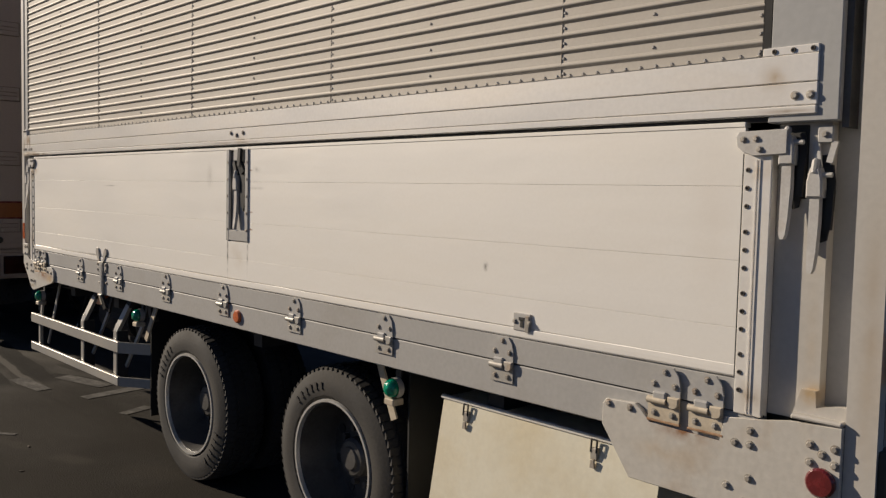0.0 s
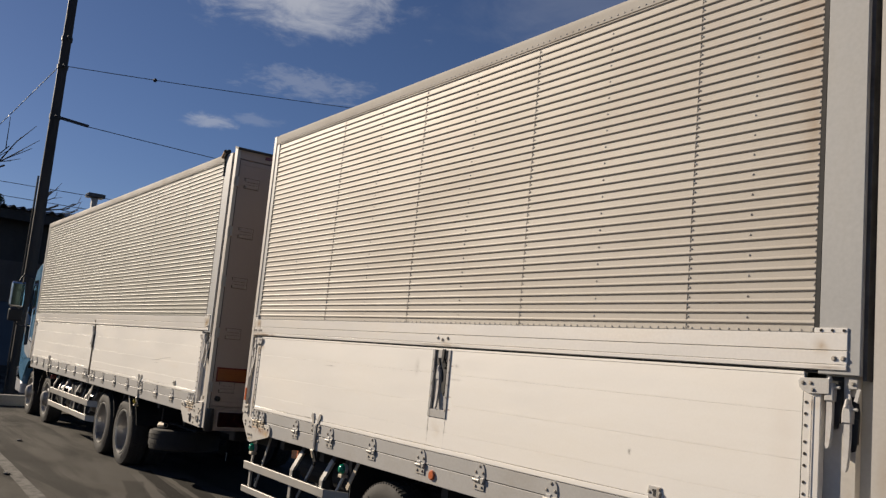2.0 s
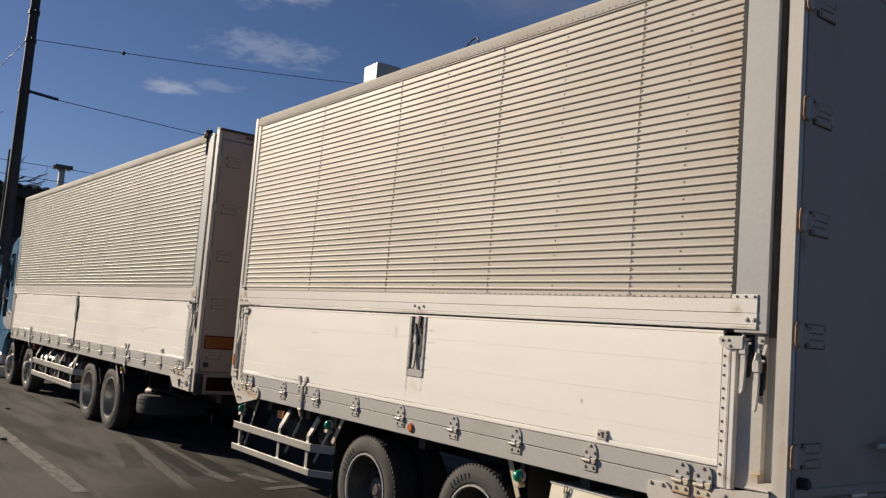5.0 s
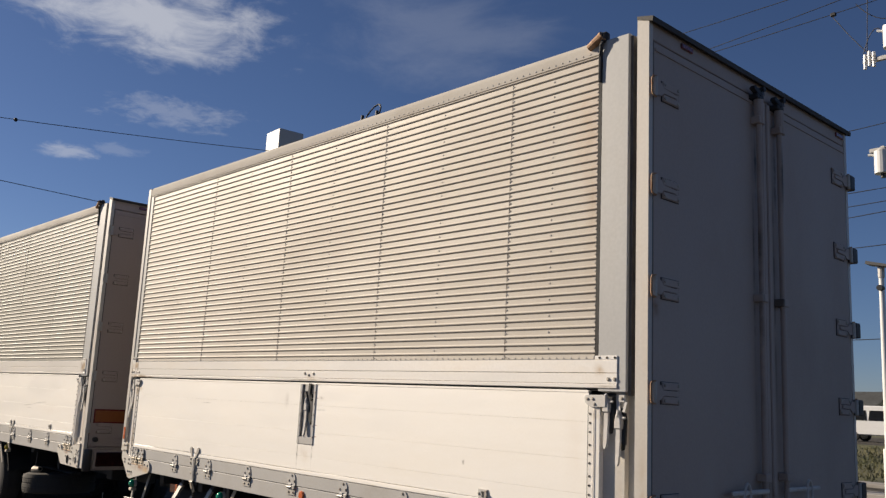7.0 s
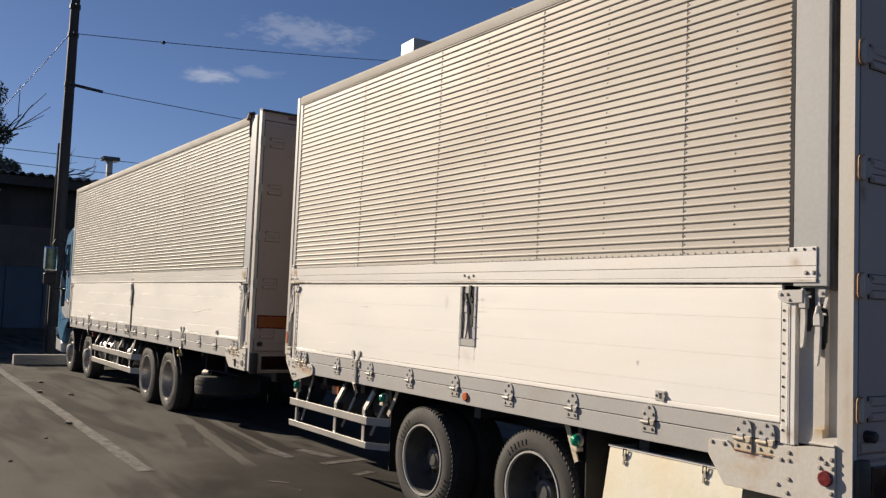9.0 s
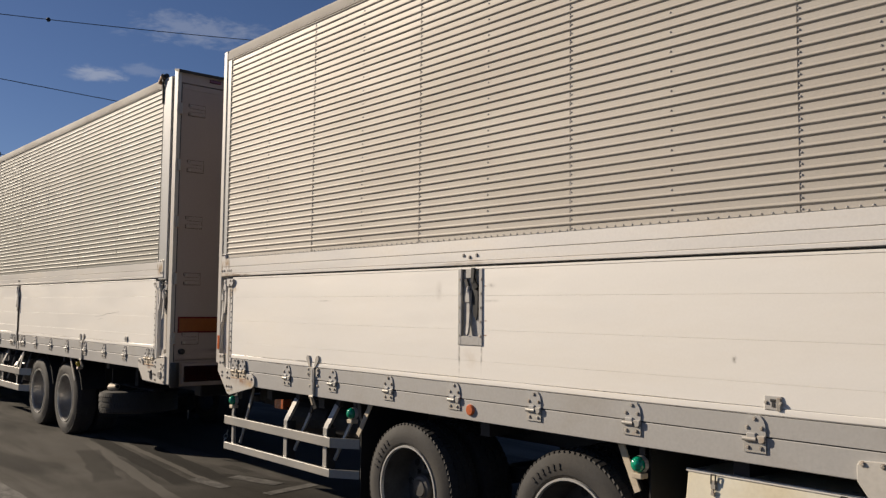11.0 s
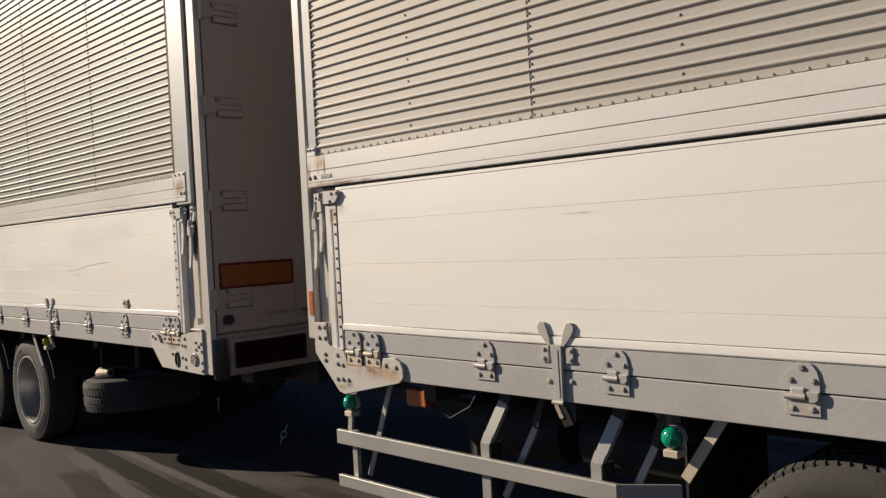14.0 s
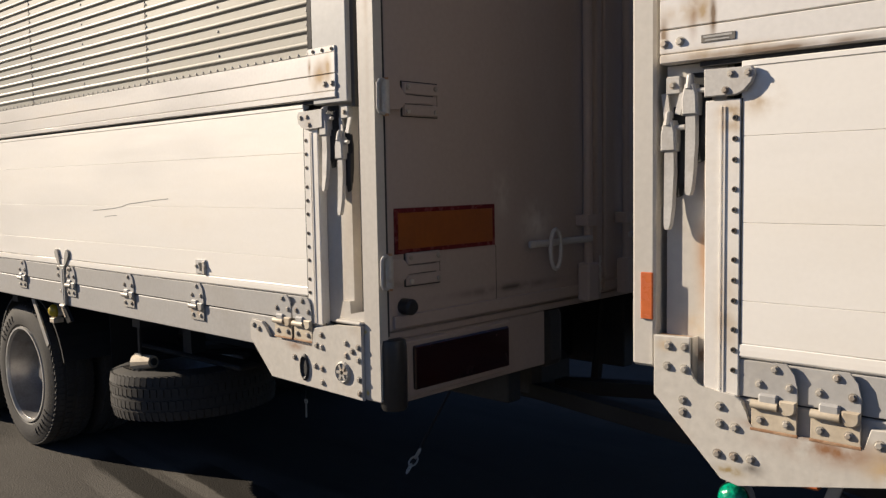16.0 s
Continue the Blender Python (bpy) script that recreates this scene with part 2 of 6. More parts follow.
    "wall_dark": material("dark_shed_wall", (0.05, 0.045, 0.04), 0.8, 0.0, (0.03, 0.028, 0.025), (1, 1, 0.5), (0.4, 0.7), 0.8, 0.1, 10),
    "wall_mid": material("brown_mortar_wall", (0.12, 0.10, 0.088), 0.85, 0.0, (0.085, 0.07, 0.06), (0.6, 0.6, 0.6), (0.4, 0.7), 0.8, 0.08, 20, 0.002, 20),
    "wall_blue": material("blue_sheet_panel", (0.06, 0.085, 0.115), 0.6, 0.0, (0.045, 0.06, 0.08), (0.7, 0.7, 0.4), (0.4, 0.7), 0.7, 0.06, 20),
    "roof": material("grey_roof_sheet", (0.30, 0.30, 0.31), 0.6, 0.1, (0.2, 0.18, 0.17), (1, 1, 1)),
    "yellow": material("yellow_sign_board", (0.30, 0.25, 0.04), 0.6, 0.0, (0.22, 0.18, 0.04), (2, 2, 2)),
    "ink": material("black_sign_print", (0.03, 0.03, 0.03), 0.5),
    "line": material("worn_white_line_paint", (0.125, 0.117, 0.103), 0.88, 0.0, (0.06, 0.055, 0.048), (9, 9, 9), (0.42, 0.62), 0.9, 0.2, 40, 0.001, 80),
    "faint_line": material("nearly_worn_off_paint", (0.115, 0.107, 0.094), 0.9, 0.0, (0.055, 0.05, 0.043), (5, 9, 9), (0.42, 0.58), 1.0, 0.25, 60, 0.001, 80),
    "bark": material("dark_bark", (0.10, 0.08, 0.06), 0.9, 0.0, (0.06, 0.05, 0.04), (6, 6, 2), (0.4, 0.7), 0.8, 0.1, 40, 0.004, 20),
    "leaf": material("evergreen_leaf", (0.045, 0.065, 0.03), 0.6, 0.0, (0.03, 0.045, 0.02), (0.8, 0.8, 0.8), (0.4, 0.7), 0.8, 0.2, 6),
    "grass": material("dry_winter_grass", (0.115, 0.108, 0.05), 0.9, 0.0, (0.06, 0.07, 0.03), (0.4, 0.4, 0.4), (0.4, 0.65), 0.9, 0.3, 8, 0.02, 6),
    "hill": material("hazy_wooded_hill", (0.065, 0.068, 0.066), 0.95, 0.0, (0.04, 0.042, 0.04), (0.02, 0.02, 0.05), (0.4, 0.7), 0.8, 0.2, 0.3),
    "vanwhite": material("white_van_paint", (0.78, 0.78, 0.77), 0.3, 0.0, (0.7, 0.7, 0.68), (1, 1, 1), coat=0.6),
    "glass_dark": material("dark_window_glass", (0.015, 0.017, 0.02), 0.06, 0.0, coat=0.5),
    "plate": material("engraved_maker_plate", (0.13, 0.12, 0.105), 0.45, 0.3, (0.22, 0.20, 0.17), (30, 30, 30)),
    "lens_yellow": material("yellow_lamp_lens", (0.55, 0.42, 0.03), 0.15, 0.0, (0.4, 0.3, 0.02), (30, 30, 30), coat=0.5),
}


def green_lens():
    """A ribbed green lamp glass."""
    m = material("green_lamp_lens", (0.0, 0.34, 0.19), 0.12, 0.0, (0.0, 0.20, 0.11), (90, 90, 90), (0.4, 0.6), 0.9, 0.3, 160, 0.003, 110, coat=0.6)
    return m


M["green"] = green_lens()


def asphalt():
    m = material("worn_asphalt", (0.094, 0.087, 0.076), 0.95, 0.0, (0.052, 0.047, 0.040), (0.45, 0.8, 1), (0.42, 0.66), 0.75, 0.22, 140, 0.004, 110, 0.07, spec=0.12)
    n, l = m.node_tree.nodes, m.node_tree.links
    b = n["Principled BSDF"]
    source = b.inputs["Base Color"].links[0].from_socket
    geo = n.new("ShaderNodeNewGeometry")
    # long streaks of damp and tyre dirt, drawn out along the lane
    sm = n.new("ShaderNodeMapping")
    sm.inputs["Rotation"].default_value, sm.inputs["Scale"].default_value = (0, 0, radians(8)), (0.35, 2.2, 1)
    l.new(geo.outputs["Position"], sm.inputs["Vector"])
    sn = n.new("ShaderNodeTexNoise")
    sn.inputs["Scale"].default_value, sn.inputs["Detail"].default_value, sn.inputs["Distortion"].default_value = 1.0, 9, 0.7
    l.new(sm.outputs["Vector"], sn.inputs["Vector"])
    sr = n.new("ShaderNodeMapRange")
    sr.inputs["From Min"].default_value, sr.inputs["From Max"].default_value = 0.47, 0.62
    sr.inputs["To Min"].default_value, sr.inputs["To Max"].default_value = 1.18, 0.55
    l.new(sn.outputs["Fac"], sr.inputs["Value"])
    s = n.new("ShaderNodeVectorMath")
    s.operation = "SCALE"
    l.new(source, s.inputs[0])
    l.new(sr.outputs["Result"], s.inputs["Scale"])
    l.new(s.outputs["Vector"], b.inputs["Base Color"])
    return m


M["asphalt"] = asphalt()


def stained(m, spots):
    """Adds marks with a shape of their own to a material: (centre, half size, colour, strength, grain)."""
    n, l = m.node_tree.nodes, m.node_tree.links
    b = n["Principled BSDF"]
    geo = n.new("ShaderNodeNewGeometry")
    for centre, size, tint, strength, grain in spots:
        source = b.inputs["Base Color"].links[0].from_socket
        place = n.new("ShaderNodeMapping")
        place.vector_type = "TEXTURE"
        place.inputs["Location"].default_value, place.inputs["Scale"].default_value = centre, size
        l.new(geo.outputs["Position"], place.inputs["Vector"])
        ball = n.new("ShaderNodeTexGradient")
        ball.gradient_type = "QUADRATIC_SPHERE"
        l.new(place.outputs["Vector"], ball.inputs["Vector"])
        rough = n.new("ShaderNodeTexNoise")
        rough.inputs["Scale"].default_value, rough.inputs["Detail"].default_value = grain, 6
        l.new(geo.outputs["Position"], rough.inputs["Vector"])
        cut = n.new("ShaderNodeMapRange")
        cut.inputs["From Min"].default_value, cut.inputs["From Max"].default_value, cut.inputs["To Max"].default_value = 0.32, 0.6, strength * 1.6
        l.new(rough.outputs["Fac"], cut.inputs["Value"])
        times = n.new("ShaderNodeMath")
        times.operation, times.use_clamp = "MULTIPLY", True
        l.new(ball.outputs["Fac"], times.inputs[0])
        l.new(cut.outputs["Result"], times.inputs[1])
        mix = n.new("ShaderNodeMix")
        mix.data_type = "RGBA"
        mix.inputs["B"].default_value = (*tint, 1)
        l.new(times.outputs[0], mix.inputs["Factor"])
        l.new(source, mix.inputs["A"])
        l.new(mix.outputs["Result"], b.inputs["Base Color"])
    return m


def banded(m, bands):
    """Adds straight marks with ragged edges to a ground material: (start, end, width, colour, strength, softness)."""
    n, l = m.node_tree.nodes, m.node_tree.links
    b = n["Principled BSDF"]
    geo = n.new("ShaderNodeNewGeometry")
    rag = n.new("ShaderNodeTexNoise")
    rag.inputs["Scale"].default_value, rag.inputs["Detail"].default_value = 3.0, 7
    l.new(geo.outputs["Position"], rag.inputs["Vector"])
    for p, q, wide, tint, strength, soft in bands:
        source = b.inputs["Base Color"].links[0].from_socket
        dx, dy = q[0] - p[0], q[1] - p[1]
        place = n.new("ShaderNodeMapping")
        place.vector_type = "TEXTURE"
        place.inputs["Location"].default_value = ((p[0] + q[0]) / 2, (p[1] + q[1]) / 2, 0)
        place.inputs["Rotation"].default_value = (0, 0, math.atan2(dy, dx))
        place.inputs["Scale"].default_value = (math.hypot(dx, dy) / 2, wide / 2, 1)
        l.new(geo.outputs["Position"], place.inputs["Vector"])
        absolute = n.new("ShaderNodeVectorMath")
        absolute.operation = "ABSOLUTE"
        l.new(place.outputs["Vector"], absolute.inputs[0])
        split = n.new("ShaderNodeSeparateXYZ")
        l.new(absolute.outputs["Vector"], split.inputs[0])
        level = None
        for axis, wobble in (("X", 0.25), ("Y", 0.9)):
            sway = n.new("ShaderNodeMath")
            sway.operation = "MULTIPLY_ADD"
            sway.inputs[1].default_value = wobble
            l.new(rag.outputs["Fac"], sway.inputs[0])
            l.new(split.outputs[axis], sway.inputs[2])
            fall = n.new("ShaderNodeMapRange")
            fall.interpolation_type = "SMOOTHSTEP"
            edge = 1.0 + 0.5 * wobble
            fall.inputs["From Min"].default_value, fall.inputs["From Max"].default_value = edge - soft, edge + soft * 0.3
            fall.inputs["To Min"].default_value, fall.inputs["To Max"].default_value = 1, 0
            l.new(sway.outputs[0], fall.inputs["Value"])
            if level is None:
                level = fall.outputs["Result"]
            else:
                both = n.new("ShaderNodeMath")
                both.operation = "MULTIPLY"
                l.new(level, both.inputs[0])
                l.new(fall.outputs["Result"], both.inputs[1])
                level = both.outputs[0]
        gain = n.new("ShaderNodeMath")
        gain.operation = "MULTIPLY"
        gain.inputs[1].default_value = strength
        l.new(level, gain.inputs[0])
        mix = n.new("ShaderNodeMix")
        mix.data_type = "RGBA"
        mix.inputs["B"].default_value = (*tint, 1)
        l.new(gain.outputs[0], mix.inputs["Factor"])
        l.new(source, mix.inputs["A"])
        l.new(mix.outputs["Result"], b.inputs["Base Color"])


RUST, SOOT, OCHRE = (0.30, 0.15, 0.07), (0.16, 0.14, 0.12), (0.52, 0.38, 0.22)
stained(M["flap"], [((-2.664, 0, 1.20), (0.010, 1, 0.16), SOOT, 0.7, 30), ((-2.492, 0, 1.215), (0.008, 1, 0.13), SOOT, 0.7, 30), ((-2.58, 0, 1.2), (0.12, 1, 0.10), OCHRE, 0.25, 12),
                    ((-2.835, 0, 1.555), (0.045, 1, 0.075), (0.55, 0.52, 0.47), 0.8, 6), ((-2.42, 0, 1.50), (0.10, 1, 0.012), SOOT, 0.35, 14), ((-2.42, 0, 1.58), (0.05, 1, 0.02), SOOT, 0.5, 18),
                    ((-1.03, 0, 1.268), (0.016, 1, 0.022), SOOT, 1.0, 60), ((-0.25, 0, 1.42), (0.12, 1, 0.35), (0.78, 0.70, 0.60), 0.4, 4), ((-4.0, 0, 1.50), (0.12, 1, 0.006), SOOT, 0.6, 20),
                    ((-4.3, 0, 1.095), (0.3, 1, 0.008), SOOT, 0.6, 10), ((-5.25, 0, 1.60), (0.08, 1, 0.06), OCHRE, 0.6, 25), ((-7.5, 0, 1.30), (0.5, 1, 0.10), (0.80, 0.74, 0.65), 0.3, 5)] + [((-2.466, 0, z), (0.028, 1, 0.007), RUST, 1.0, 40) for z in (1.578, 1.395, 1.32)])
stained(M["rail"], [((-5.37, 0, 1.79), (0.05, 1, 0.09), OCHRE, 0.8, 20), ((-5.39, 0, 1.80), (0.02, 1, 0.10), RUST, 0.6, 30), ((-0.10, 0, 1.78), (0.06, 1, 0.06), OCHRE, 0.5, 20), ((-6.64, 0, 1.79), (0.06, 1, 0.06), RUST, 0.5, 20),
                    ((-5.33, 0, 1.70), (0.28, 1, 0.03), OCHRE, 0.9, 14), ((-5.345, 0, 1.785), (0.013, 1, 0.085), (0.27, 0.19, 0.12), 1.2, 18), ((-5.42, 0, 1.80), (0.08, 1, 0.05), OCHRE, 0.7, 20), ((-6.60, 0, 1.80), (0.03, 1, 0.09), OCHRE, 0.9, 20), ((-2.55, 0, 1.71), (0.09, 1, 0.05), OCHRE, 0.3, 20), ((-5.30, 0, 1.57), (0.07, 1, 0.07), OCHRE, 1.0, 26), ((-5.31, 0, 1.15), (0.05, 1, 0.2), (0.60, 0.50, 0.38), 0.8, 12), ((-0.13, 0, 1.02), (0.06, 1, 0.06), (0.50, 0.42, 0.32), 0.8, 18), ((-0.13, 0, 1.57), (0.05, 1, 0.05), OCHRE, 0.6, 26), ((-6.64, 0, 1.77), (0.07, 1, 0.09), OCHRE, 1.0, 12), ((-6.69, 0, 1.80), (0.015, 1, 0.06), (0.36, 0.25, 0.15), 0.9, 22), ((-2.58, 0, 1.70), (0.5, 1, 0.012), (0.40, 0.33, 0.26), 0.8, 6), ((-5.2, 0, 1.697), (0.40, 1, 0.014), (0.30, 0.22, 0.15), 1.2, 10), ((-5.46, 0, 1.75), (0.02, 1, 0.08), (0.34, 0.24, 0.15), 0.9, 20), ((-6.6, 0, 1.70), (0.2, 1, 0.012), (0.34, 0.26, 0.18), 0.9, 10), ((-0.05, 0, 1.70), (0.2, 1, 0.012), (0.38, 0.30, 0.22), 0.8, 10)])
stained(M["wing"], [((-0.22, 0, 3.1), (0.20, 1, 0.6), (0.40, 0.28, 0.18), 0.4, 5), ((-0.17, 0, 2.7), (0.10, 1, 0.9), (0.34, 0.25, 0.17), 0.4, 8), ((-5.3, 0, 3.2), (0.25, 1, 0.5), (0.45, 0.37, 0.28), 0.4, 6)])
stained(M["gusset"], [((-0.30, 0, 0.90), (0.14, 1, 0.035), RUST, 0.9, 25), ((-5.10, 0, 0.90), (0.22, 1, 0.05), RUST, 0.9, 18), ((-4.97, 0, 0.885), (0.11, 1, 0.06), OCHRE, 1.1, 22), ((-4.96, 0, 0.905), (0.06, 1, 0.022), RUST, 1.0, 30), ((-5.30, 0, 0.815), (0.06, 1, 0.02), (0.35, 0.26, 0.12), 1.0, 60), ((-5.44, 0, 1.07), (0.06, 1, 0.025), OCHRE, 0.9, 25), ((-5.25, 0, 0.83), (0.05, 1, 0.03), SOOT, 0.6, 45),
                      ((-0.36, 0, 0.83), (0.2, 1, 0.05), OCHRE, 0.35, 14), ((-6.8, 0, 0.91), (0.1, 1, 0.03), RUST, 0.7, 25), ((-5.16, 0, 0.925), (0.20, 1, 0.018), RUST, 1.0, 24)])
stained(M["post"], [((-6.47, 0, 0.99), (0.022, 1, 0.014), (0.62, 0.47, 0.09), 1.2, 55), ((-6.46, 0, 0.80), (0.012, 1, 0.018), (0.62, 0.47, 0.09), 1.2, 55), ((-5.37, 0, 1.28), (0.05, 1, 0.34), (0.42, 0.27, 0.17), 1.3, 9), ((-5.38, 0, 1.05), (0.08, 1, 0.05), (0.22, 0.15, 0.10), 1.1, 24), ((-6.43, 0, 2.2), (0.02, 1, 0.9), (0.36, 0.27, 0.19), 0.7, 7), ((-6.52, 0, 1.3), (0.06, 1, 0.3), (0.34, 0.26, 0.19), 0.9, 8), ((0.01, 0, 1.05), (0.06, 1, 0.05), OCHRE, 0.8, 20), ((0.14, 0, 1.2), (0.05, 1, 0.5), (0.44, 0.36, 0.27), 0.6, 6), ((-5.40, 0, 1.12), (0.06, 1, 0.05), OCHRE, 0.7, 20), ((0.0, 0, 1.2), (0.03, 1, 0.2), OCHRE, 0.3, 12)])
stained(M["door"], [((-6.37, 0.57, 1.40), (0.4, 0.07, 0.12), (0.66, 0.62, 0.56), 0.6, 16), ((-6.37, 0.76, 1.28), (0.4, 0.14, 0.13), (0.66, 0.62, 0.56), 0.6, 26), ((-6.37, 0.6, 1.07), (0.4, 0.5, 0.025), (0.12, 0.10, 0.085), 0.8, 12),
                    # Long dark strips at y 1.045, 1.285: grime and painted shading along lock bars.
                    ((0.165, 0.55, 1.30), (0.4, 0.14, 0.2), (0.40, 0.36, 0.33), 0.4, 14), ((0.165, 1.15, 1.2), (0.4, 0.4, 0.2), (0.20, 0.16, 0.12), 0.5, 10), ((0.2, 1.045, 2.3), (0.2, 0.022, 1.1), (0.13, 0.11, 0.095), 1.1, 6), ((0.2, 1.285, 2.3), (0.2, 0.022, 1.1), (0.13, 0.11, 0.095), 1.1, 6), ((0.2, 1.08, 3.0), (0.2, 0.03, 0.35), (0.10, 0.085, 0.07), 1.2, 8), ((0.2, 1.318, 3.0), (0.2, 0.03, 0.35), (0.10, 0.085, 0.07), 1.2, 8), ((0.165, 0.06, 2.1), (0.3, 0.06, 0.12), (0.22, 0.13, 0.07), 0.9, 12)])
# Broad darker areas of asphalt beside and under the trailer.
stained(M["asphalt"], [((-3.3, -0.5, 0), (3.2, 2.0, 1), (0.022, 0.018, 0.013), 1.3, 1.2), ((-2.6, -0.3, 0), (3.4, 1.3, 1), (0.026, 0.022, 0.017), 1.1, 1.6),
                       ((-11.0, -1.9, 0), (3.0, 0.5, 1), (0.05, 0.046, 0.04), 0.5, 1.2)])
DAMP = (0.020, 0.018, 0.015)
PALE = (0.150, 0.139, 0.122)
# The soft PALE patch from (-6.6, -2.7) paints glare into the asphalt.
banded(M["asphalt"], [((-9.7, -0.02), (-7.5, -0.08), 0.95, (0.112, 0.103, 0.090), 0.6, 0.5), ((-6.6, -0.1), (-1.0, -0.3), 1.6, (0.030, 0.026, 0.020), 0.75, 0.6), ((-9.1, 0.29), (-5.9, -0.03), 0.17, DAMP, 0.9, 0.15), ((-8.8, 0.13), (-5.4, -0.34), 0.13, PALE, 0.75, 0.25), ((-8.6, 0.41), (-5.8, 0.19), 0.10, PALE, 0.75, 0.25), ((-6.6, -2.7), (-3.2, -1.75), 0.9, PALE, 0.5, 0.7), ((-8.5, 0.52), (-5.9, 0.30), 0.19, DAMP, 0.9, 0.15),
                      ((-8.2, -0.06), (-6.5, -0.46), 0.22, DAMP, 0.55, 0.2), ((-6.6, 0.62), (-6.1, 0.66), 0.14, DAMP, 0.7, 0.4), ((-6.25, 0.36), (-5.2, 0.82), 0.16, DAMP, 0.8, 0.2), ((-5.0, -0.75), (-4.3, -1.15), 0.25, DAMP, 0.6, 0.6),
                      ((-12.6, -1.05), (-11.6, -1.02), 0.10, DAMP, 0.8, 0.5),
                      ((-4.05, -0.30), (-3.75, -0.20), 0.16, (0.060, 0.052, 0.042), 0.6, 0.6), ((-4.7, -0.48), (-4.2, -0.36), 0.10, (0.055, 0.048, 0.038), 0.5, 0.6), ((-3.6, -0.1), (-3.2, 0.1), 0.2, (0.045, 0.038, 0.029), 0.5, 0.7),
                      # Wide darker band painted in to deepen the shade under truck and trailer.
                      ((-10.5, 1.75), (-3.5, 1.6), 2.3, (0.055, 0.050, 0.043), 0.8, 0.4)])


# ---- mesh tools ----
def mesh_of(name, bm, mat):
    bmesh.ops.recalc_face_normals(bm, faces=bm.faces)
    me = bpy.data.meshes.new(name)
    bm.to_mesh(me)
    bm.free()
    me.materials.append(mat)
    return me


def part(name, bm, mat, parent, label=""):
    me = bm if isinstance(bm, bpy.types.Mesh) else mesh_of(name, bm, mat)
    ob = new(name, me)
    ob.parent = parent
    if label:
        tagged(ob, label=label)
    return ob


def thing(name, label, category, at=(0, 0, 0), group="", kind=""):
    ob = new(name)
    ob.location = at
    return tagged(ob, label, category, group, kind)


def solo(name, bm, mat, label, category="", group="", kind="", at=(0, 0, 0)):
    ob = new(name, mesh_of(name, bm, mat))
    ob.location = at
    return tagged(ob, label, category, group, kind)


def box(bm, x0, x1, y0, y1, z0, z1, bevel=0.0, seg=1):
    vs = bmesh.ops.create_cube(bm, size=1.0)["verts"]
    for v in vs:
        v.co = ((x0 + x1) / 2 + v.co.x * (x1 - x0), (y0 + y1) / 2 + v.co.y * (y1 - y0), (z0 + z1) / 2 + v.co.z * (z1 - z0))
    if bevel:
        es = list({e for v in vs for e in v.link_edges})
        bmesh.ops.bevel(bm, geom=es, offset=bevel, segments=seg, affect="EDGES", profile=0.5)
    return bm


def B(*a, **k):
    return box(bmesh.new(), *a, **k)


def prism(bm, poly, y0, y1, axis="y", bevel=0.0):
    """A plate: an outline, given in the two axes left over, drawn out along axis."""
    def put(a, b, c):
        return {"y": (a, c, b), "x": (c, a, b), "z": (a, b, c)}[axis]
    low = [bm.verts.new(put(a, b, y0)) for a, b in poly]
    high = [bm.verts.new(put(a, b, y1)) for a, b in poly]
    faces = [bm.faces.new(low), bm.faces.new(high[::-1])]
    n = len(poly)
    for i in range(n):
        faces.append(bm.faces.new((low[i], high[i], high[(i + 1) % n], low[(i + 1) % n])))
    if bevel:
        edges = list({e for v in low for e in v.link_edges if e.other_vert(v) in low})
        bmesh.ops.bevel(bm, geom=edges, offset=bevel, segments=1, affect="EDGES")
    return bm


def PR(*a, **k):
    return prism(bmesh.new(), *a, **k)


def rod(bm, p0, p1, r, seg=10, r1=None):
    p0, p1 = Vector(p0), Vector(p1)
    d = p1 - p0
    q = d.to_track_quat("Z", "Y").to_matrix().to_4x4()
    bmesh.ops.create_cone(bm, cap_ends=True, segments=seg, radius1=r, radius2=r if r1 is None else r1, depth=d.length,
                          matrix=Matrix.Translation((p0 + p1) / 2) @ q)
    return bm


def ROD(*a, **k):
    return rod(bmesh.new(), *a, **k)


def pipe(bm, pts, r, seg=8):
    for a, b in zip(pts, pts[1:]):
        rod(bm, a, b, r, seg)
    for p in pts[1:-1]:
        bmesh.ops.create_uvsphere(bm, u_segments=seg, v_segments=5, radius=r, matrix=Matrix.Translation(p))
    return bm


def strip(bm, a, b, wide, thick, side=(0, 1, 0)):
    """A flat bar from a to b; side is the way of its thickness."""
    a, b, s = Vector(a), Vector(b), Vector(side)
    d = (b - a).normalized()
    w = d.cross(s).normalized() * wide / 2
    t = s.normalized() * thick / 2
    vs = [[bm.verts.new(p + i * w + j * t) for i, j in ((-1, -1), (1, -1), (1, 1), (-1, 1))] for p in (a, b)]
    bm.faces.new(vs[0])
    bm.faces.new(vs[1][::-1])
    for i in range(4):
        bm.faces.new((vs[0][i], vs[1][i], vs[1][(i + 1) % 4], vs[0][(i + 1) % 4]))
    return bm


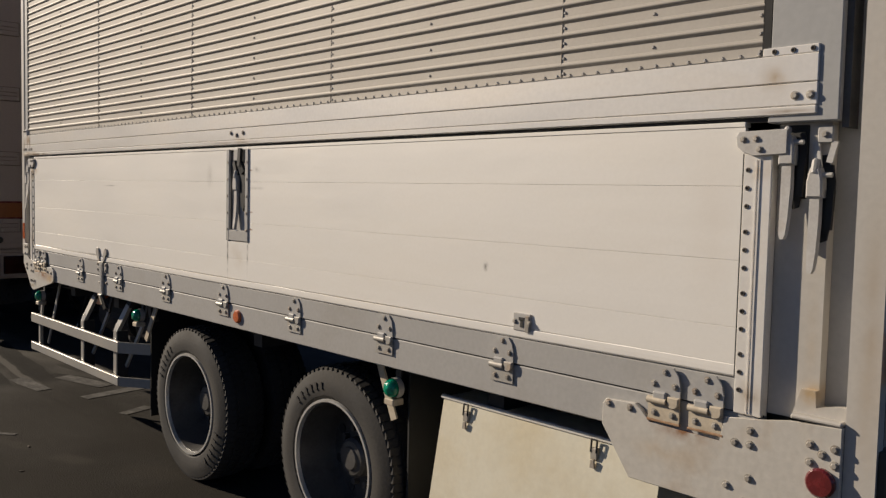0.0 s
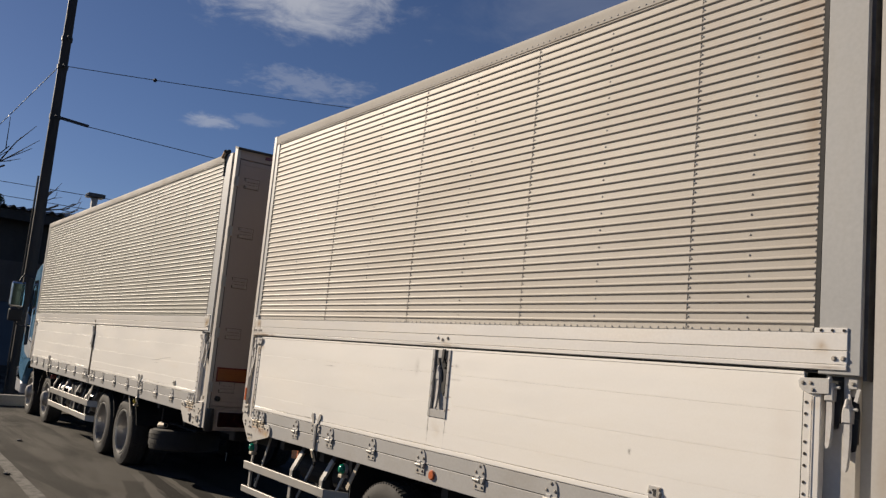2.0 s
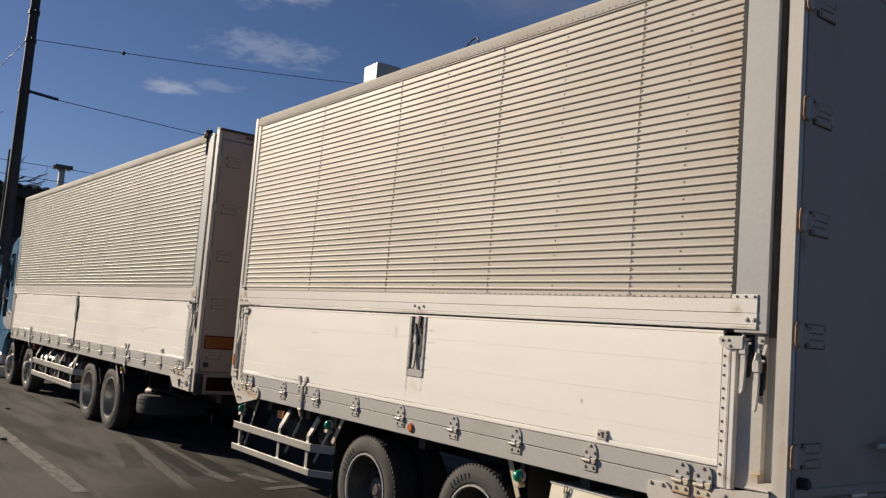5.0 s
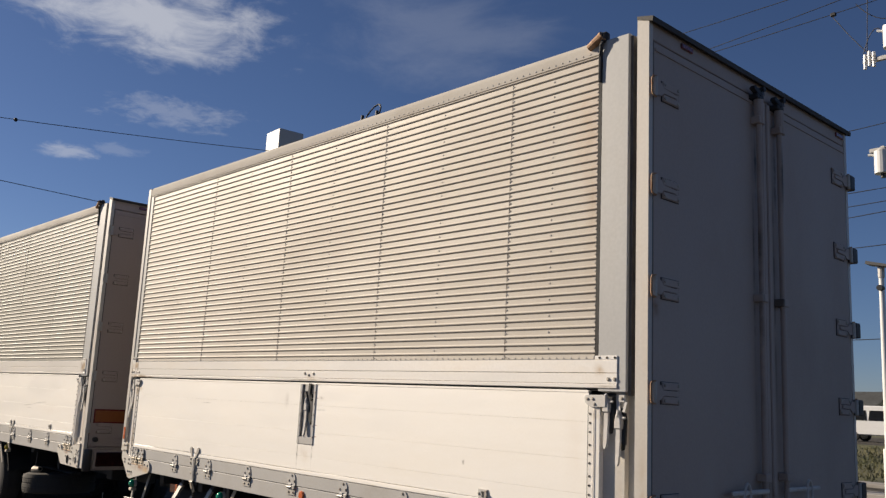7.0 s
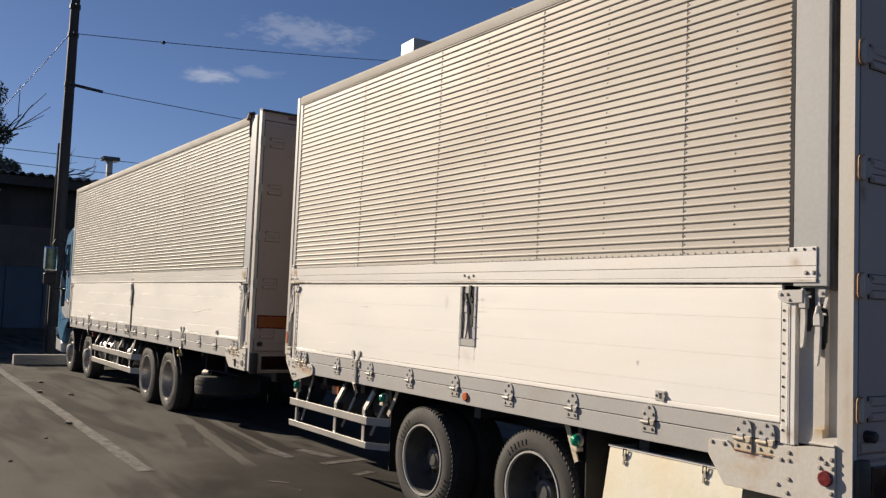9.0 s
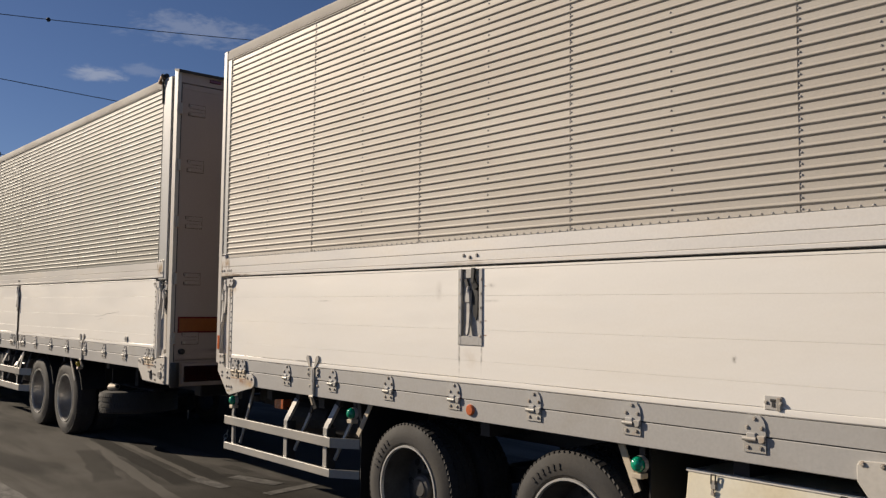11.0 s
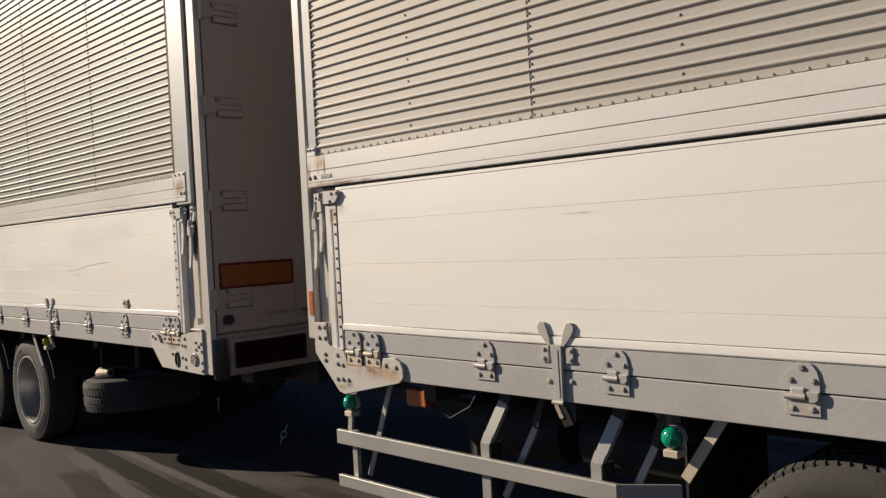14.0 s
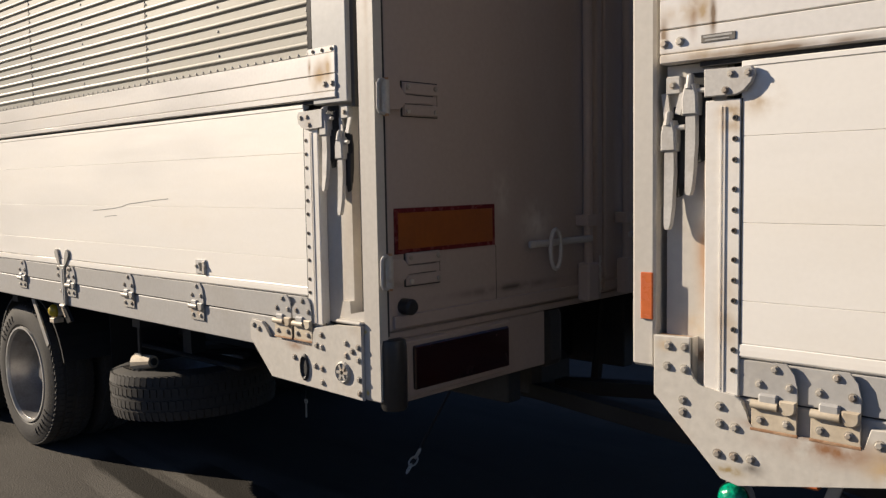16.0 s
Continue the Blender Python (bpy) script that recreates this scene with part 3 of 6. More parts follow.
def revolve(bm, profile, seg, centre=(0, 0, 0), axis="y", closed=False):
    """A ring of profile points (radius, offset along the axis)."""
    c = Vector(centre)
    rings = []
    for i in range(seg):
        a = 2 * math.pi * i / seg
        ring = []
        for r, o in profile:
            v = (r * math.cos(a), o, r * math.sin(a)) if axis == "y" else (r * math.cos(a), r * math.sin(a), o) if axis == "z" else (o, r * math.cos(a), r * math.sin(a))
            ring.append(bm.verts.new(c + Vector(v)))
        rings.append(ring)
    n = len(profile)
    for i in range(seg):
        p, q = rings[i], rings[(i + 1) % seg]
        for j in range(n if closed else n - 1):
            bm.faces.new((p[j], p[(j + 1) % n], q[(j + 1) % n], q[j]))
    return bm


def smooth(ob, degrees=40):
    me = ob.data
    me.polygons.foreach_set("use_smooth", [True] * len(me.polygons))
    me.set_sharp_from_angle(angle=radians(degrees))
    return ob


def bolt_mesh(name, r, h, hexed):
    """A bolt or rivet head that looks towards -y, on a washer."""
    bm = bmesh.new()
    n = 6 if hexed else 10
    if hexed:
        revolve(bm, [(0.0001, -0.002), (r * 1.35, -0.002), (r * 1.35, 0.002)], 10)
    rows = [(r, 0.0), (r, -h * 0.75), (r * 0.75, -h), (0.0001, -h)] if hexed else [(r, 0.0), (r * 0.96, -h * 0.7), (r * 0.8, -h), (r * 0.62, -h), (r * 0.5, -h * 0.1), (0.0001, 0.0)]
    revolve(bm, rows, n)
    return mesh_of(name, bm, M["bolt" if hexed else "stud"])


BOLT = bolt_mesh("bolt", 0.0060, 0.0055, True)
BOLT_BIG = bolt_mesh("bolt", 0.0078, 0.0068, True)
BOLT_SMALL = bolt_mesh("bolt", 0.0045, 0.0028, True)
STUD = bolt_mesh("stud", 0.0062, 0.003, False)


def bolts(parent, places, me=BOLT, name="bolt"):
    for x, y, z in places:
        ob = new(name, me)
        ob.parent, ob.location = parent, (x, y, z)


def rivets(name, parent, places, r=0.0052, h=0.0030, mat="latch"):
    """Many small rivet heads on a plane that looks towards -y."""
    vs, fs = [], []
    for x, y, z in places:
        k = len(vs)
        for i in range(6):
            a = math.pi * i / 3
            vs.append((x + r * math.cos(a), y, z + r * math.sin(a)))
        for i in range(6):
            a = math.pi * i / 3
            vs.append((x + 0.6 * r * math.cos(a), y - h, z + 0.6 * r * math.sin(a)))
        fs += [(k + i, k + (i + 1) % 6, k + 6 + (i + 1) % 6, k + 6 + i) for i in range(6)] + [tuple(range(k + 6, k + 12))]
    me = bpy.data.meshes.new(name)
    me.from_pydata(vs, [], fs)
    me.materials.append(M[mat])
    ob = new(name, me)
    ob.parent = parent
    return tagged(ob, kind="stuff")


# ---- wing-body vehicles ----
PITCH, RIBS, CORR_Z = 0.0430, 37, 1.834


def corrugated(parent, x0, x1, y, mat="wing"):
    """One sheet of ribbed aluminium, its ribs running along x."""
    prof = []
    for k in range(RIBS):
        z = CORR_Z + k * PITCH
        prof += [(a, z + b * PITCH / 0.0427) for a, b in ((0.0, 0.0), (0.0, 0.0235), (-0.0028, 0.0264), (-0.0068, 0.0298), (-0.0080, 0.0320), (-0.0078, 0.0345), (-0.0056, 0.0364), (-0.0022, 0.0378), (-0.0020, 0.0402))]
    prof.append((0.0, CORR_Z + RIBS * PITCH))
    n = max(2, round((x1 - x0) / 0.2))
    vs, fs = [], []
    for i in range(n + 1):
        x = x0 + (x1 - x0) * i / n
        for py, z in prof:
            vs.append((x, y + py + 0.0012 * noise.noise((x * 1.7 + y * 9, z * 2.2, 3.1)), z))
    m = len(prof)
    for i in range(n):
        for j in range(m - 1):
            fs.append((i * m + j, i * m + j + 1, (i + 1) * m + j + 1, (i + 1) * m + j))
    me = bpy.data.meshes.new("wing_sheet")
    me.from_pydata(vs, [], fs)
    me.materials.append(M[mat])
    me.polygons.foreach_set("use_smooth", [True] * len(me.polygons))
    me.set_sharp_from_angle(angle=radians(38))
    return part("wing_sheet", me, None, parent)


def hinge_kit():
    """The meshes of a flap hinge: leaf, barrel, lower leaf."""
    leaf = prism(bmesh.new(), [(-0.046, -0.012), (0.046, -0.012), (0.046, 0.012), (0.040, 0.036), (0.026, 0.053), (0.000, 0.053), (-0.034, 0.030), (-0.046, 0.018)], -0.005, 0.0)
    box(leaf, -0.026, 0.012, -0.013, -0.002, -0.034, -0.004, 0.004)
    barrel = rod(bmesh.new(), (-0.040, -0.008, -0.026), (0.012, -0.008, -0.026), 0.0085, 12)
    tongue = [(0.014 + 0.016 * (1 + math.cos(a)), -0.026 - 0.014 * math.sin(a)) for a in [math.pi * k / 8 for k in range(9)]]
    prism(barrel, [(0.014, -0.012), (0.046, -0.012)] + tongue, -0.012, -0.002, bevel=0.003)
    lower = box(bmesh.new(), -0.042, 0.046, -0.004, 0.0, -0.072, -0.030, 0.001)
    return mesh_of("hinge", leaf, M["grey"]), mesh_of("barrel", barrel, M["hinge"]), mesh_of("lower_leaf", lower, M["hinge"])


HINGE = hinge_kit()
LOWER_RUSTY = HINGE[2].copy()
LOWER_RUSTY.materials[0] = M["stay"]
RUST_EDGE = mesh_of("rust_edge", B(-0.044, 0.048, -0.0055, 0.0, -0.077, -0.0715, bevel=0.001), M["rust"])
BARREL_RUSTY = HINGE[1].copy()
BARREL_RUSTY.materials[0] = M["stay"]


def hinge(parent, x, y, z=0.985, rusty=False):
    h = part("hinge", HINGE[0], None, parent, "rusty steel flap hinge" if rusty else "")
    h.location = (x, y, z)
    h.scale = (1.08, 1.1, 1.14)
    smooth(part("barrel", BARREL_RUSTY if rusty else HINGE[1], None, h), 40)
    part("lower_leaf", LOWER_RUSTY if rusty else HINGE[2], None, h)
    if rusty:
        part("rust_edge", RUST_EDGE, None, h)
    bolts(h, [(-0.026, -0.005, 0.012), (0.004, -0.005, 0.042), (0.032, -0.005, 0.012), (-0.024, -0.004, -0.055), (0.026, -0.004, -0.055)])


def handle_meshes():
    """A flap latch: cranked head with a hook, and a tapering lever that hangs from it."""
    head = prism(bmesh.new(), [(-0.012, 0.0), (0.010, 0.0), (0.017, -0.024), (0.019, -0.068), (-0.019, -0.068), (-0.019, -0.030)], -0.030, -0.004, bevel=0.004)
    rod(head, (-0.002, -0.020, 0.014), (-0.002, -0.026, -0.012), 0.0085, 10)
    bmesh.ops.create_uvsphere(head, u_segments=10, v_segments=6, radius=0.0085, matrix=Matrix.Translation((-0.002, -0.020, 0.014)))
    lever = bmesh.new()
    rows = [(-0.066, 0.0140, 0.024), (-0.12, 0.0145, 0.024), (-0.19, 0.0125, 0.028), (-0.230, 0.0095, 0.033), (-0.240, 0.005, 0.034)]
    rings = []
    for z, w, out in rows:
        rings.append([lever.verts.new(p) for p in ((-w, -out + 0.012, z), (-w * 0.8, -out, z), (w * 0.8, -out, z), (w, -out + 0.012, z))])
    for a, b in zip(rings, rings[1:]):
        for i in range(4):
            lever.faces.new((a[i], a[(i + 1) % 4], b[(i + 1) % 4], b[i]))
    lever.faces.new(rings[0])
    lever.faces.new(rings[-1][::-1])
    link = bmesh.new()
    prism(link, [(-0.012, 0.006), (0.030, 0.008), (0.036, -0.03), (0.034, -0.10), (0.022, -0.165), (0.008, -0.17), (-0.006, -0.10)], -0.002, 0.004)
    strip(link, (0.030, -0.006, -0.05), (0.026, -0.006, -0.14), 0.016, 0.012)
    pin = rod(bmesh.new(), (-0.018, -0.018, -0.016), (0.036, -0.018, -0.016), 0.006, 8)
    return [mesh_of(n, b, M[k]) for n, b, k in (("latch_head", head, "latch"), ("lever", lever, "latch"), ("link", link, "gap"), ("pin", pin, "latch"))]


HANDLE = handle_meshes()


def latch(parent, x, y, z):
    h = part("latch", HANDLE[0], None, parent, "galvanised flap latch with hanging lever")
    h.location = (x, y, z)
    part("lever", HANDLE[1], None, h)
    part("link", HANDLE[2], None, h)
    part("pin", HANDLE[3], None, h)


def keeper(parent, x, y, z, s):
    """The latch's fixed bracket with its two side horns."""
    k = part("latch_bracket", B(x - 0.018, x + 0.018, y - 0.022, y, z - 0.036, z + 0.004, bevel=0.003), M["latch"], parent)
    bm = bmesh.new()
    strip(bm, (x - 0.022, y - 0.016, z - 0.032), (x - 0.012, y - 0.02, z - 0.095), 0.016, 0.008)
    strip(bm, (x + 0.022, y - 0.016, z - 0.032), (x + 0.012, y - 0.02, z - 0.080), 0.014, 0.008)
    part("bracket_horn", bm, M["latch"], k)
    bolts(k, [(x, y - 0.022, z - 0.016)])


def stake(parent, x, y, fork=True):
    """A folding stake with two broad ears, pinned to the side beam."""
    s = part("stake", PR([(x - 0.026, 1.062), (x + 0.024, 1.062), (x + 0.022, 0.862), (x - 0.012, 0.862)], y - 0.013, y - 0.001, bevel=0.003), M["hinge"], parent)
    part("stake_groove", PR([(x - 0.010, 1.045), (x + 0.008, 1.045), (x + 0.010, 0.885), (x - 0.002, 0.885)], y - 0.0150, y - 0.0125), M["lightgrey"], s)
    for e in (-1, 1):
        poly = [(0.022, 1.062), (0.030, 1.054), (0.048, 1.074), (0.074, 1.104), (0.078, 1.124), (0.066, 1.139), (0.046, 1.137), (0.036, 1.116), (0.028, 1.084)]
        part("ear", PR([(x + e * a, b) for a, b in poly], y - 0.012, y - 0.005, bevel=0.002), M["hinge"], s)
    part("swivel", strip(bmesh.new(), (x + 0.006, y - 0.012, 0.868), (x + 0.034, y + 0.004, 0.79), 0.040, 0.016), M["mudflap"], s)
    part("swivel_tip", strip(bmesh.new(), (x - 0.004, y - 0.014, 0.862), (x + 0.012, y - 0.006, 0.815), 0.016, 0.014), M["stay"], s)
    part("pin", ROD((x - 0.020, y - 0.016, 0.868), (x + 0.026, y - 0.016, 0.868), 0.008), M["bolt"], s)
    for e in (-1, 1):
        p = part("side_plate", B(x + e * 0.052 - 0.016, x + e * 0.052 + 0.016, y - 0.007, y - 0.001, 1.0, 1.056, bevel=0.002), M["hinge"], s)
        bolts(p, [(x + e * 0.056, y - 0.007, 1.044), (x + e * 0.056, y - 0.007, 1.013)])
    bolts(s, [(x - 0.045, y + 0.002, 0.935), (x + 0.050, y + 0.002, 0.94)], BOLT_BIG)


def flap_lock(parent, x, y, z):
    """A small catch plate with a keyhole-like slot."""
    p = part("flap_lock", B(x - 0.036, x + 0.034, y - 0.006, y, z - 0.028, z + 0.026, bevel=0.002), M["latch"], parent, "worn steel catch plate")
    part("slot", B(x - 0.006, x + 0.006, y - 0.008, y - 0.005, z - 0.016, z + 0.006), M["gap"], p)
    part("slot", B(x - 0.012, x + 0.010, y - 0.008, y - 0.005, z + 0.004, z + 0.014), M["gap"], p)
    part("slider", B(x + 0.012, x + 0.030, y - 0.009, y - 0.004, z - 0.030, z + 0.020, bevel=0.002), M["bolt"], p)
    bolts(p, [(x - 0.029, y - 0.006, z), (x + 0.031, y - 0.008, z - 0.002)])


BOARDS = ((1.0925, 1.1828), (1.1832, 1.3468), (1.3472, 1.5268), (1.5272, 1.668))


def flap(parent, x0, x1, y, recess=None, caps="both", name="drop_side_flap"):
    """A drop side of four long boards over a lipped sill, with end caps."""
    f = part(name, B(x0, x1, y + 0.012, y + 0.026, 0.98, 1.662), M["grey"], parent, "pale cream aluminium drop-side panel")
    for z0, z1 in BOARDS:
        spans = [(x0, x1)]
        if recess and z1 > recess[2]:
            spans = [(x0, recess[0] + 0.004), (recess[1] - 0.004, x1)]
        for a, b in spans:
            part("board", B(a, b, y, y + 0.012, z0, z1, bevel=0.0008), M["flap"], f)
        if recess and z0 < recess[2] < z1:
            part("board", B(recess[0] + 0.005, recess[1] - 0.005, y, y + 0.012, z0, recess[2] - 0.002, bevel=0.001), M["flap"], f)
    # rolled lip along the lower edge, dented here and there
    bm = bmesh.new()
    prof = [(0.012, 1.0905), (-0.0005, 1.0905), (-0.0020, 1.089), (-0.0025, 1.078), (-0.0025, 1.066), (-0.0010, 1.063), (0.003, 1.060), (0.012, 1.060)]
    n = max(8, int((x1 - x0) / 0.07))
    rows = []
    for i in range(n + 1):
        x = x0 + (x1 - x0) * i / n
        d = 0.0030 * noise.noise((x * 1.3, 7.7, y)) + 0.0008 * noise.noise((x * 4.1, 2.2, y))
        rows.append([bm.verts.new((x, y + a + (d if a < 0.01 else 0), z + (0.8 * d if z < 1.0895 else 1.6 * d) * (a < 0.01))) for a, z in prof])
    for a, b in zip(rows, rows[1:]):
        for j in range(len(prof) - 1):
            bm.faces.new((a[j], a[j + 1], b[j + 1], b[j]))
    part("lip", bm, M["flap"], f)
    part("hinge_sill", B(x0, x1, y + 0.002, y + 0.012, 0.979, 1.058, bevel=0.0015), M["grey"], f)
    part("top_edge", B(x0, x1, y - 0.002, y + 0.024, 1.6682, 1.681, bevel=0.002), M["flap"], f)
    ends = []
    if caps in ("both", "rear"):
        ends.append((x1, 1))
    if caps in ("both", "front"):
        ends.append((x0, -1))
    for xe, s in ends:
        a, b = sorted((xe, xe + s * (0.071 if s > 0 else 0.079)))
        c = part("end_cap", B(a, b, y - 0.003, y + 0.03, 0.975, 1.605, bevel=0.002), M["rail"], f)
        for k in (0.034, 0.042):
            xa = xe + s * k
            part("rib", B(xa - 0.0016, xa + 0.0016, y - 0.0055, y - 0.002, 0.98, 1.59), M["rail"], c)
        zz = [1.572 - 0.0495 * i + 0.006 * ((i * 7) % 3 - 1) for i in range(12)]
        bolts(c, [(xe + s * 0.012, y - 0.003, z) for z in zz], STUD, "stud")
        if s > 0:
            poly = [(-0.018, 1.645), (-0.010, 1.657), (0.11, 1.660), (0.11, 1.602), (0.028, 1.598), (0.002, 1.608), (-0.014, 1.622)]
            at = [(0.002, 1.638), (0.034, 1.639), (0.044, 1.614)]
        else:
            poly = [(-0.033, 1.650), (-0.031, 1.660), (-0.026, 1.668), (0.077, 1.670), (0.077, 1.612), (0.006, 1.612), (-0.010, 1.619), (-0.025, 1.634)]
            at = [(-0.020, 1.655), (0.017, 1.656), (0.029, 1.623)]
        br = part("corner_bracket", PR([(xe + s * p, q) for p, q in poly], y - 0.014, y - 0.004, bevel=0.002), M["latch"], f)
        bolts(br, [(xe + s * p, y - 0.014, q) for p, q in at])
        part("cap_seam", B(xe - s * 0.002 - 0.0015, xe - s * 0.002 + 0.0015, y - 0.0012, y + 0.004, 1.062, 1.605), M["gap"], c)
    return f


def recess_latch(parent, x0, x1, z0, z1, y):
    """A latch sunk into the flap in a grey pressed frame."""
    fr = bmesh.new()
    box(fr, x0, x0 + 0.026, y - 0.006, y + 0.006, z0, z1, 0.002)
    box(fr, x1 - 0.026, x1, y - 0.006, y + 0.006, z0, z1, 0.002)
    box(fr, x0 + 0.024, x1 - 0.024, y - 0.005, y + 0.006, z0, z0 + 0.048, 0.002)
    p = part("latch_recess", fr, M["grey"], parent, "grey pressed latch recess with lever")
    pan = bmesh.new()
    box(pan, x0 + 0.02, x1 - 0.02, y + 0.045, y + 0.049, z0 + 0.03, z1 + 0.0)
    box(pan, x0 + 0.018, x0 + 0.024, y + 0.006, y + 0.049, z0 + 0.03, z1)
    box(pan, x1 - 0.024, x1 - 0.018, y + 0.006, y + 0.049, z0 + 0.03, z1)
    box(pan, x0 + 0.02, x1 - 0.02, y + 0.006, y + 0.049, z0 + 0.0361, z0 + 0.044)
    # Pan coloured darker than its frame, for the shade inside the recess.
    part("pan", pan, M["rim"], p)
    xc = (x0 + x1) / 2
    part("keeper", B(xc - 0.040, xc + 0.030, y - 0.002, y + 0.028, z1 - 0.052, z1 - 0.002, bevel=0.003), M["grey"], p)
    h = strip(bmesh.new(), (xc - 0.046, y + 0.010, z1 - 0.055), (xc - 0.018, y + 0.008, z1 - 0.125), 0.022, 0.016)
    strip(h, (xc + 0.026, y - 0.004, z1 + 0.004), (xc + 0.022, y - 0.006, z1 - 0.075), 0.022, 0.014)
    strip(h, (xc + 0.022, y - 0.004, z1 - 0.065), (xc + 0.048, y + 0.002, z1 - 0.105), 0.030, 0.016)
    prism(h, [(xc + 0.004, z1 - 0.09), (xc + 0.050, z1 - 0.085), (xc + 0.050, z1 - 0.24), (xc + 0.038, z1 - 0.275), (xc + 0.018, z1 - 0.25), (xc + 0.010, z1 - 0.17)], y + 0.004, y + 0.022)
    part("hook", h, M["mudflap"], p)
    lever = part("lever", HANDLE[0], None, p)
    lever.location = (xc - 0.016, y + 0.020, z1 - 0.115)
    part("grip", HANDLE[1], None, lever)
    bolts(p, [(x0 + 0.012, y - 0.006, z0 + 0.05 + 0.075 * i) for i in range(5)] + [(x1 - 0.012, y - 0.006, z0 + 0.05 + 0.075 * i) for i in range(5)], BOLT_SMALL)
    return p


def tyre_meshes(r, wide, rim_r, chrome=False):
    """Tyre with lugged tread, dished rim, bare rim edge, hub. The outer face looks to -y at y = 0."""
    t = bmesh.new()
    w = wide
    prof = [(rim_r, 0.022), (rim_r + 0.018, 0.006), (rim_r + 0.05, 0.0), (r - 0.055, 0.004), (r - 0.022, 0.016), (r - 0.007, 0.034), (r - 0.006, w - 0.034), (r - 0.022, w - 0.016),
            (r - 0.055, w - 0.004), (rim_r + 0.05, w), (rim_r, w - 0.022)]
    revolve(t, prof, 64, closed=True)
    tread = bmesh.new()
    n = 72
    for i in range(n):
        a0 = 2 * math.pi * i / n
        for row, (ya, yb, half) in enumerate(((0.016, 0.062, 0.037), (0.070, 0.112, 0.036), (w - 0.112, w - 0.070, 0.036), (w - 0.062, w - 0.012, 0.037))):
            a = a0 + (row % 2) * math.pi / n
            corner = []
            for rr in (r - 0.020, r):
                for da, yy in ((-half, ya), (half, ya + 0.006), (half, yb), (-half, yb - 0.006)):
                    rr2 = rr - (0.010 if (row == 0 and yy < 0.03) or (row == 3 and yy > w - 0.03) else 0)
                    corner.append(tread.verts.new((rr2 * math.cos(a + da * 0.395 / r), yy, rr2 * math.sin(a + da * 0.395 / r))))
            lo, hi = corner[:4], corner[4:]
            tread.faces.new(hi)
            for k in range(4):
                tread.faces.new((lo[k], lo[(k + 1) % 4], hi[(k + 1) % 4], hi[k]))
    # raised lettering worn to plain bars
    for a0 in (62, 245):
        for i in range(6):
            a = radians(a0 + i * 7)
            c = Vector(((rim_r + r - 0.02) / 2 * math.cos(a), -0.0015, (rim_r + r - 0.02) / 2 * math.sin(a)))
            d = Vector((math.cos(a), 0, math.sin(a)))
            strip(t, c - d * 0.014, c + d * 0.014, 0.011, 0.0035, (0, 1, 0))
    rim = bmesh.new()
    if chrome:
        revolve(rim, [(rim_r, 0.02), (rim_r - 0.02, 0.018), (rim_r - 0.03, 0.05), (rim_r - 0.06, 0.06), (0.14, 0.03), (0.115, -0.02), (0.10, -0.045), (0.06, -0.06), (0.001, -0.062)], 48)
    else:
        revolve(rim, [(rim_r, 0.022), (rim_r - 0.016, 0.020), (rim_r - 0.022, 0.05), (rim_r - 0.032, 0.165), (rim_r - 0.045, 0.185), (0.15, 0.178), (0.115, 0.170), (0.001, 0.170)], 48)
    lip = revolve(bmesh.new(), [(rim_r + 0.004, 0.016), (rim_r + 0.002, 0.004), (rim_r - 0.008, 0.004), (rim_r - 0.012, 0.022)], 48)
    hub = bmesh.new()
    if not chrome:
        revolve(hub, [(0.085, 0.172), (0.082, 0.12), (0.07, 0.108), (0.05, 0.105), (0.045, 0.098), (0.001, 0.097)], 24)
    k = "silver" if chrome else "silver" if r > 0.4 else "rim"
    nut = rod(bmesh.new(), (0, 0.01, 0), (0, -0.022, 0), 0.0135, 6)
    hole = rod(bmesh.new(), (0, 0, 0), (0, -0.004, 0), 0.021, 12)
    out = {"tyre": (t, "tyre"), "tread": (tread, "tyre"), "rim": (rim, k), "rim_edge": (lip, "rimlip"), "wheel_nut": (nut, k), "rim_hole": (hole, "gap")}
    if not chrome:
        out["hub"] = (hub, k)
    else:
        hub.free()
    out = {name: mesh_of(name, bm, M[m]) for name, (bm, m) in out.items()}
    nuts = (0.118, 0.168) if not chrome else (0.128, 0.02)
    holes = (0.172, 0.1785) if not chrome else (0.185, 0.048)
    return out, nuts, holes


WHEELS = {"trailer": tyre_meshes(0.395, 0.235, 0.255), "truck": tyre_meshes(0.405, 0.24, 0.265), "steer": tyre_meshes(0.405, 0.25, 0.265, True)}
for kit, _, _ in WHEELS.values():
    for me in (kit[k] for k in ("tyre", "rim", "rim_edge", "hub") if k in kit):
        me.polygons.foreach_set("use_smooth", [True] * len(me.polygons))
        me.set_sharp_from_angle(angle=radians(30))


def tyre(parent, kind, label=""):
    w = part("wheel", WHEELS[kind][0]["tyre"], None, parent, label)
    tagged(part("tread", WHEELS[kind][0]["tread"], None, w), kind="stuff")
    return w


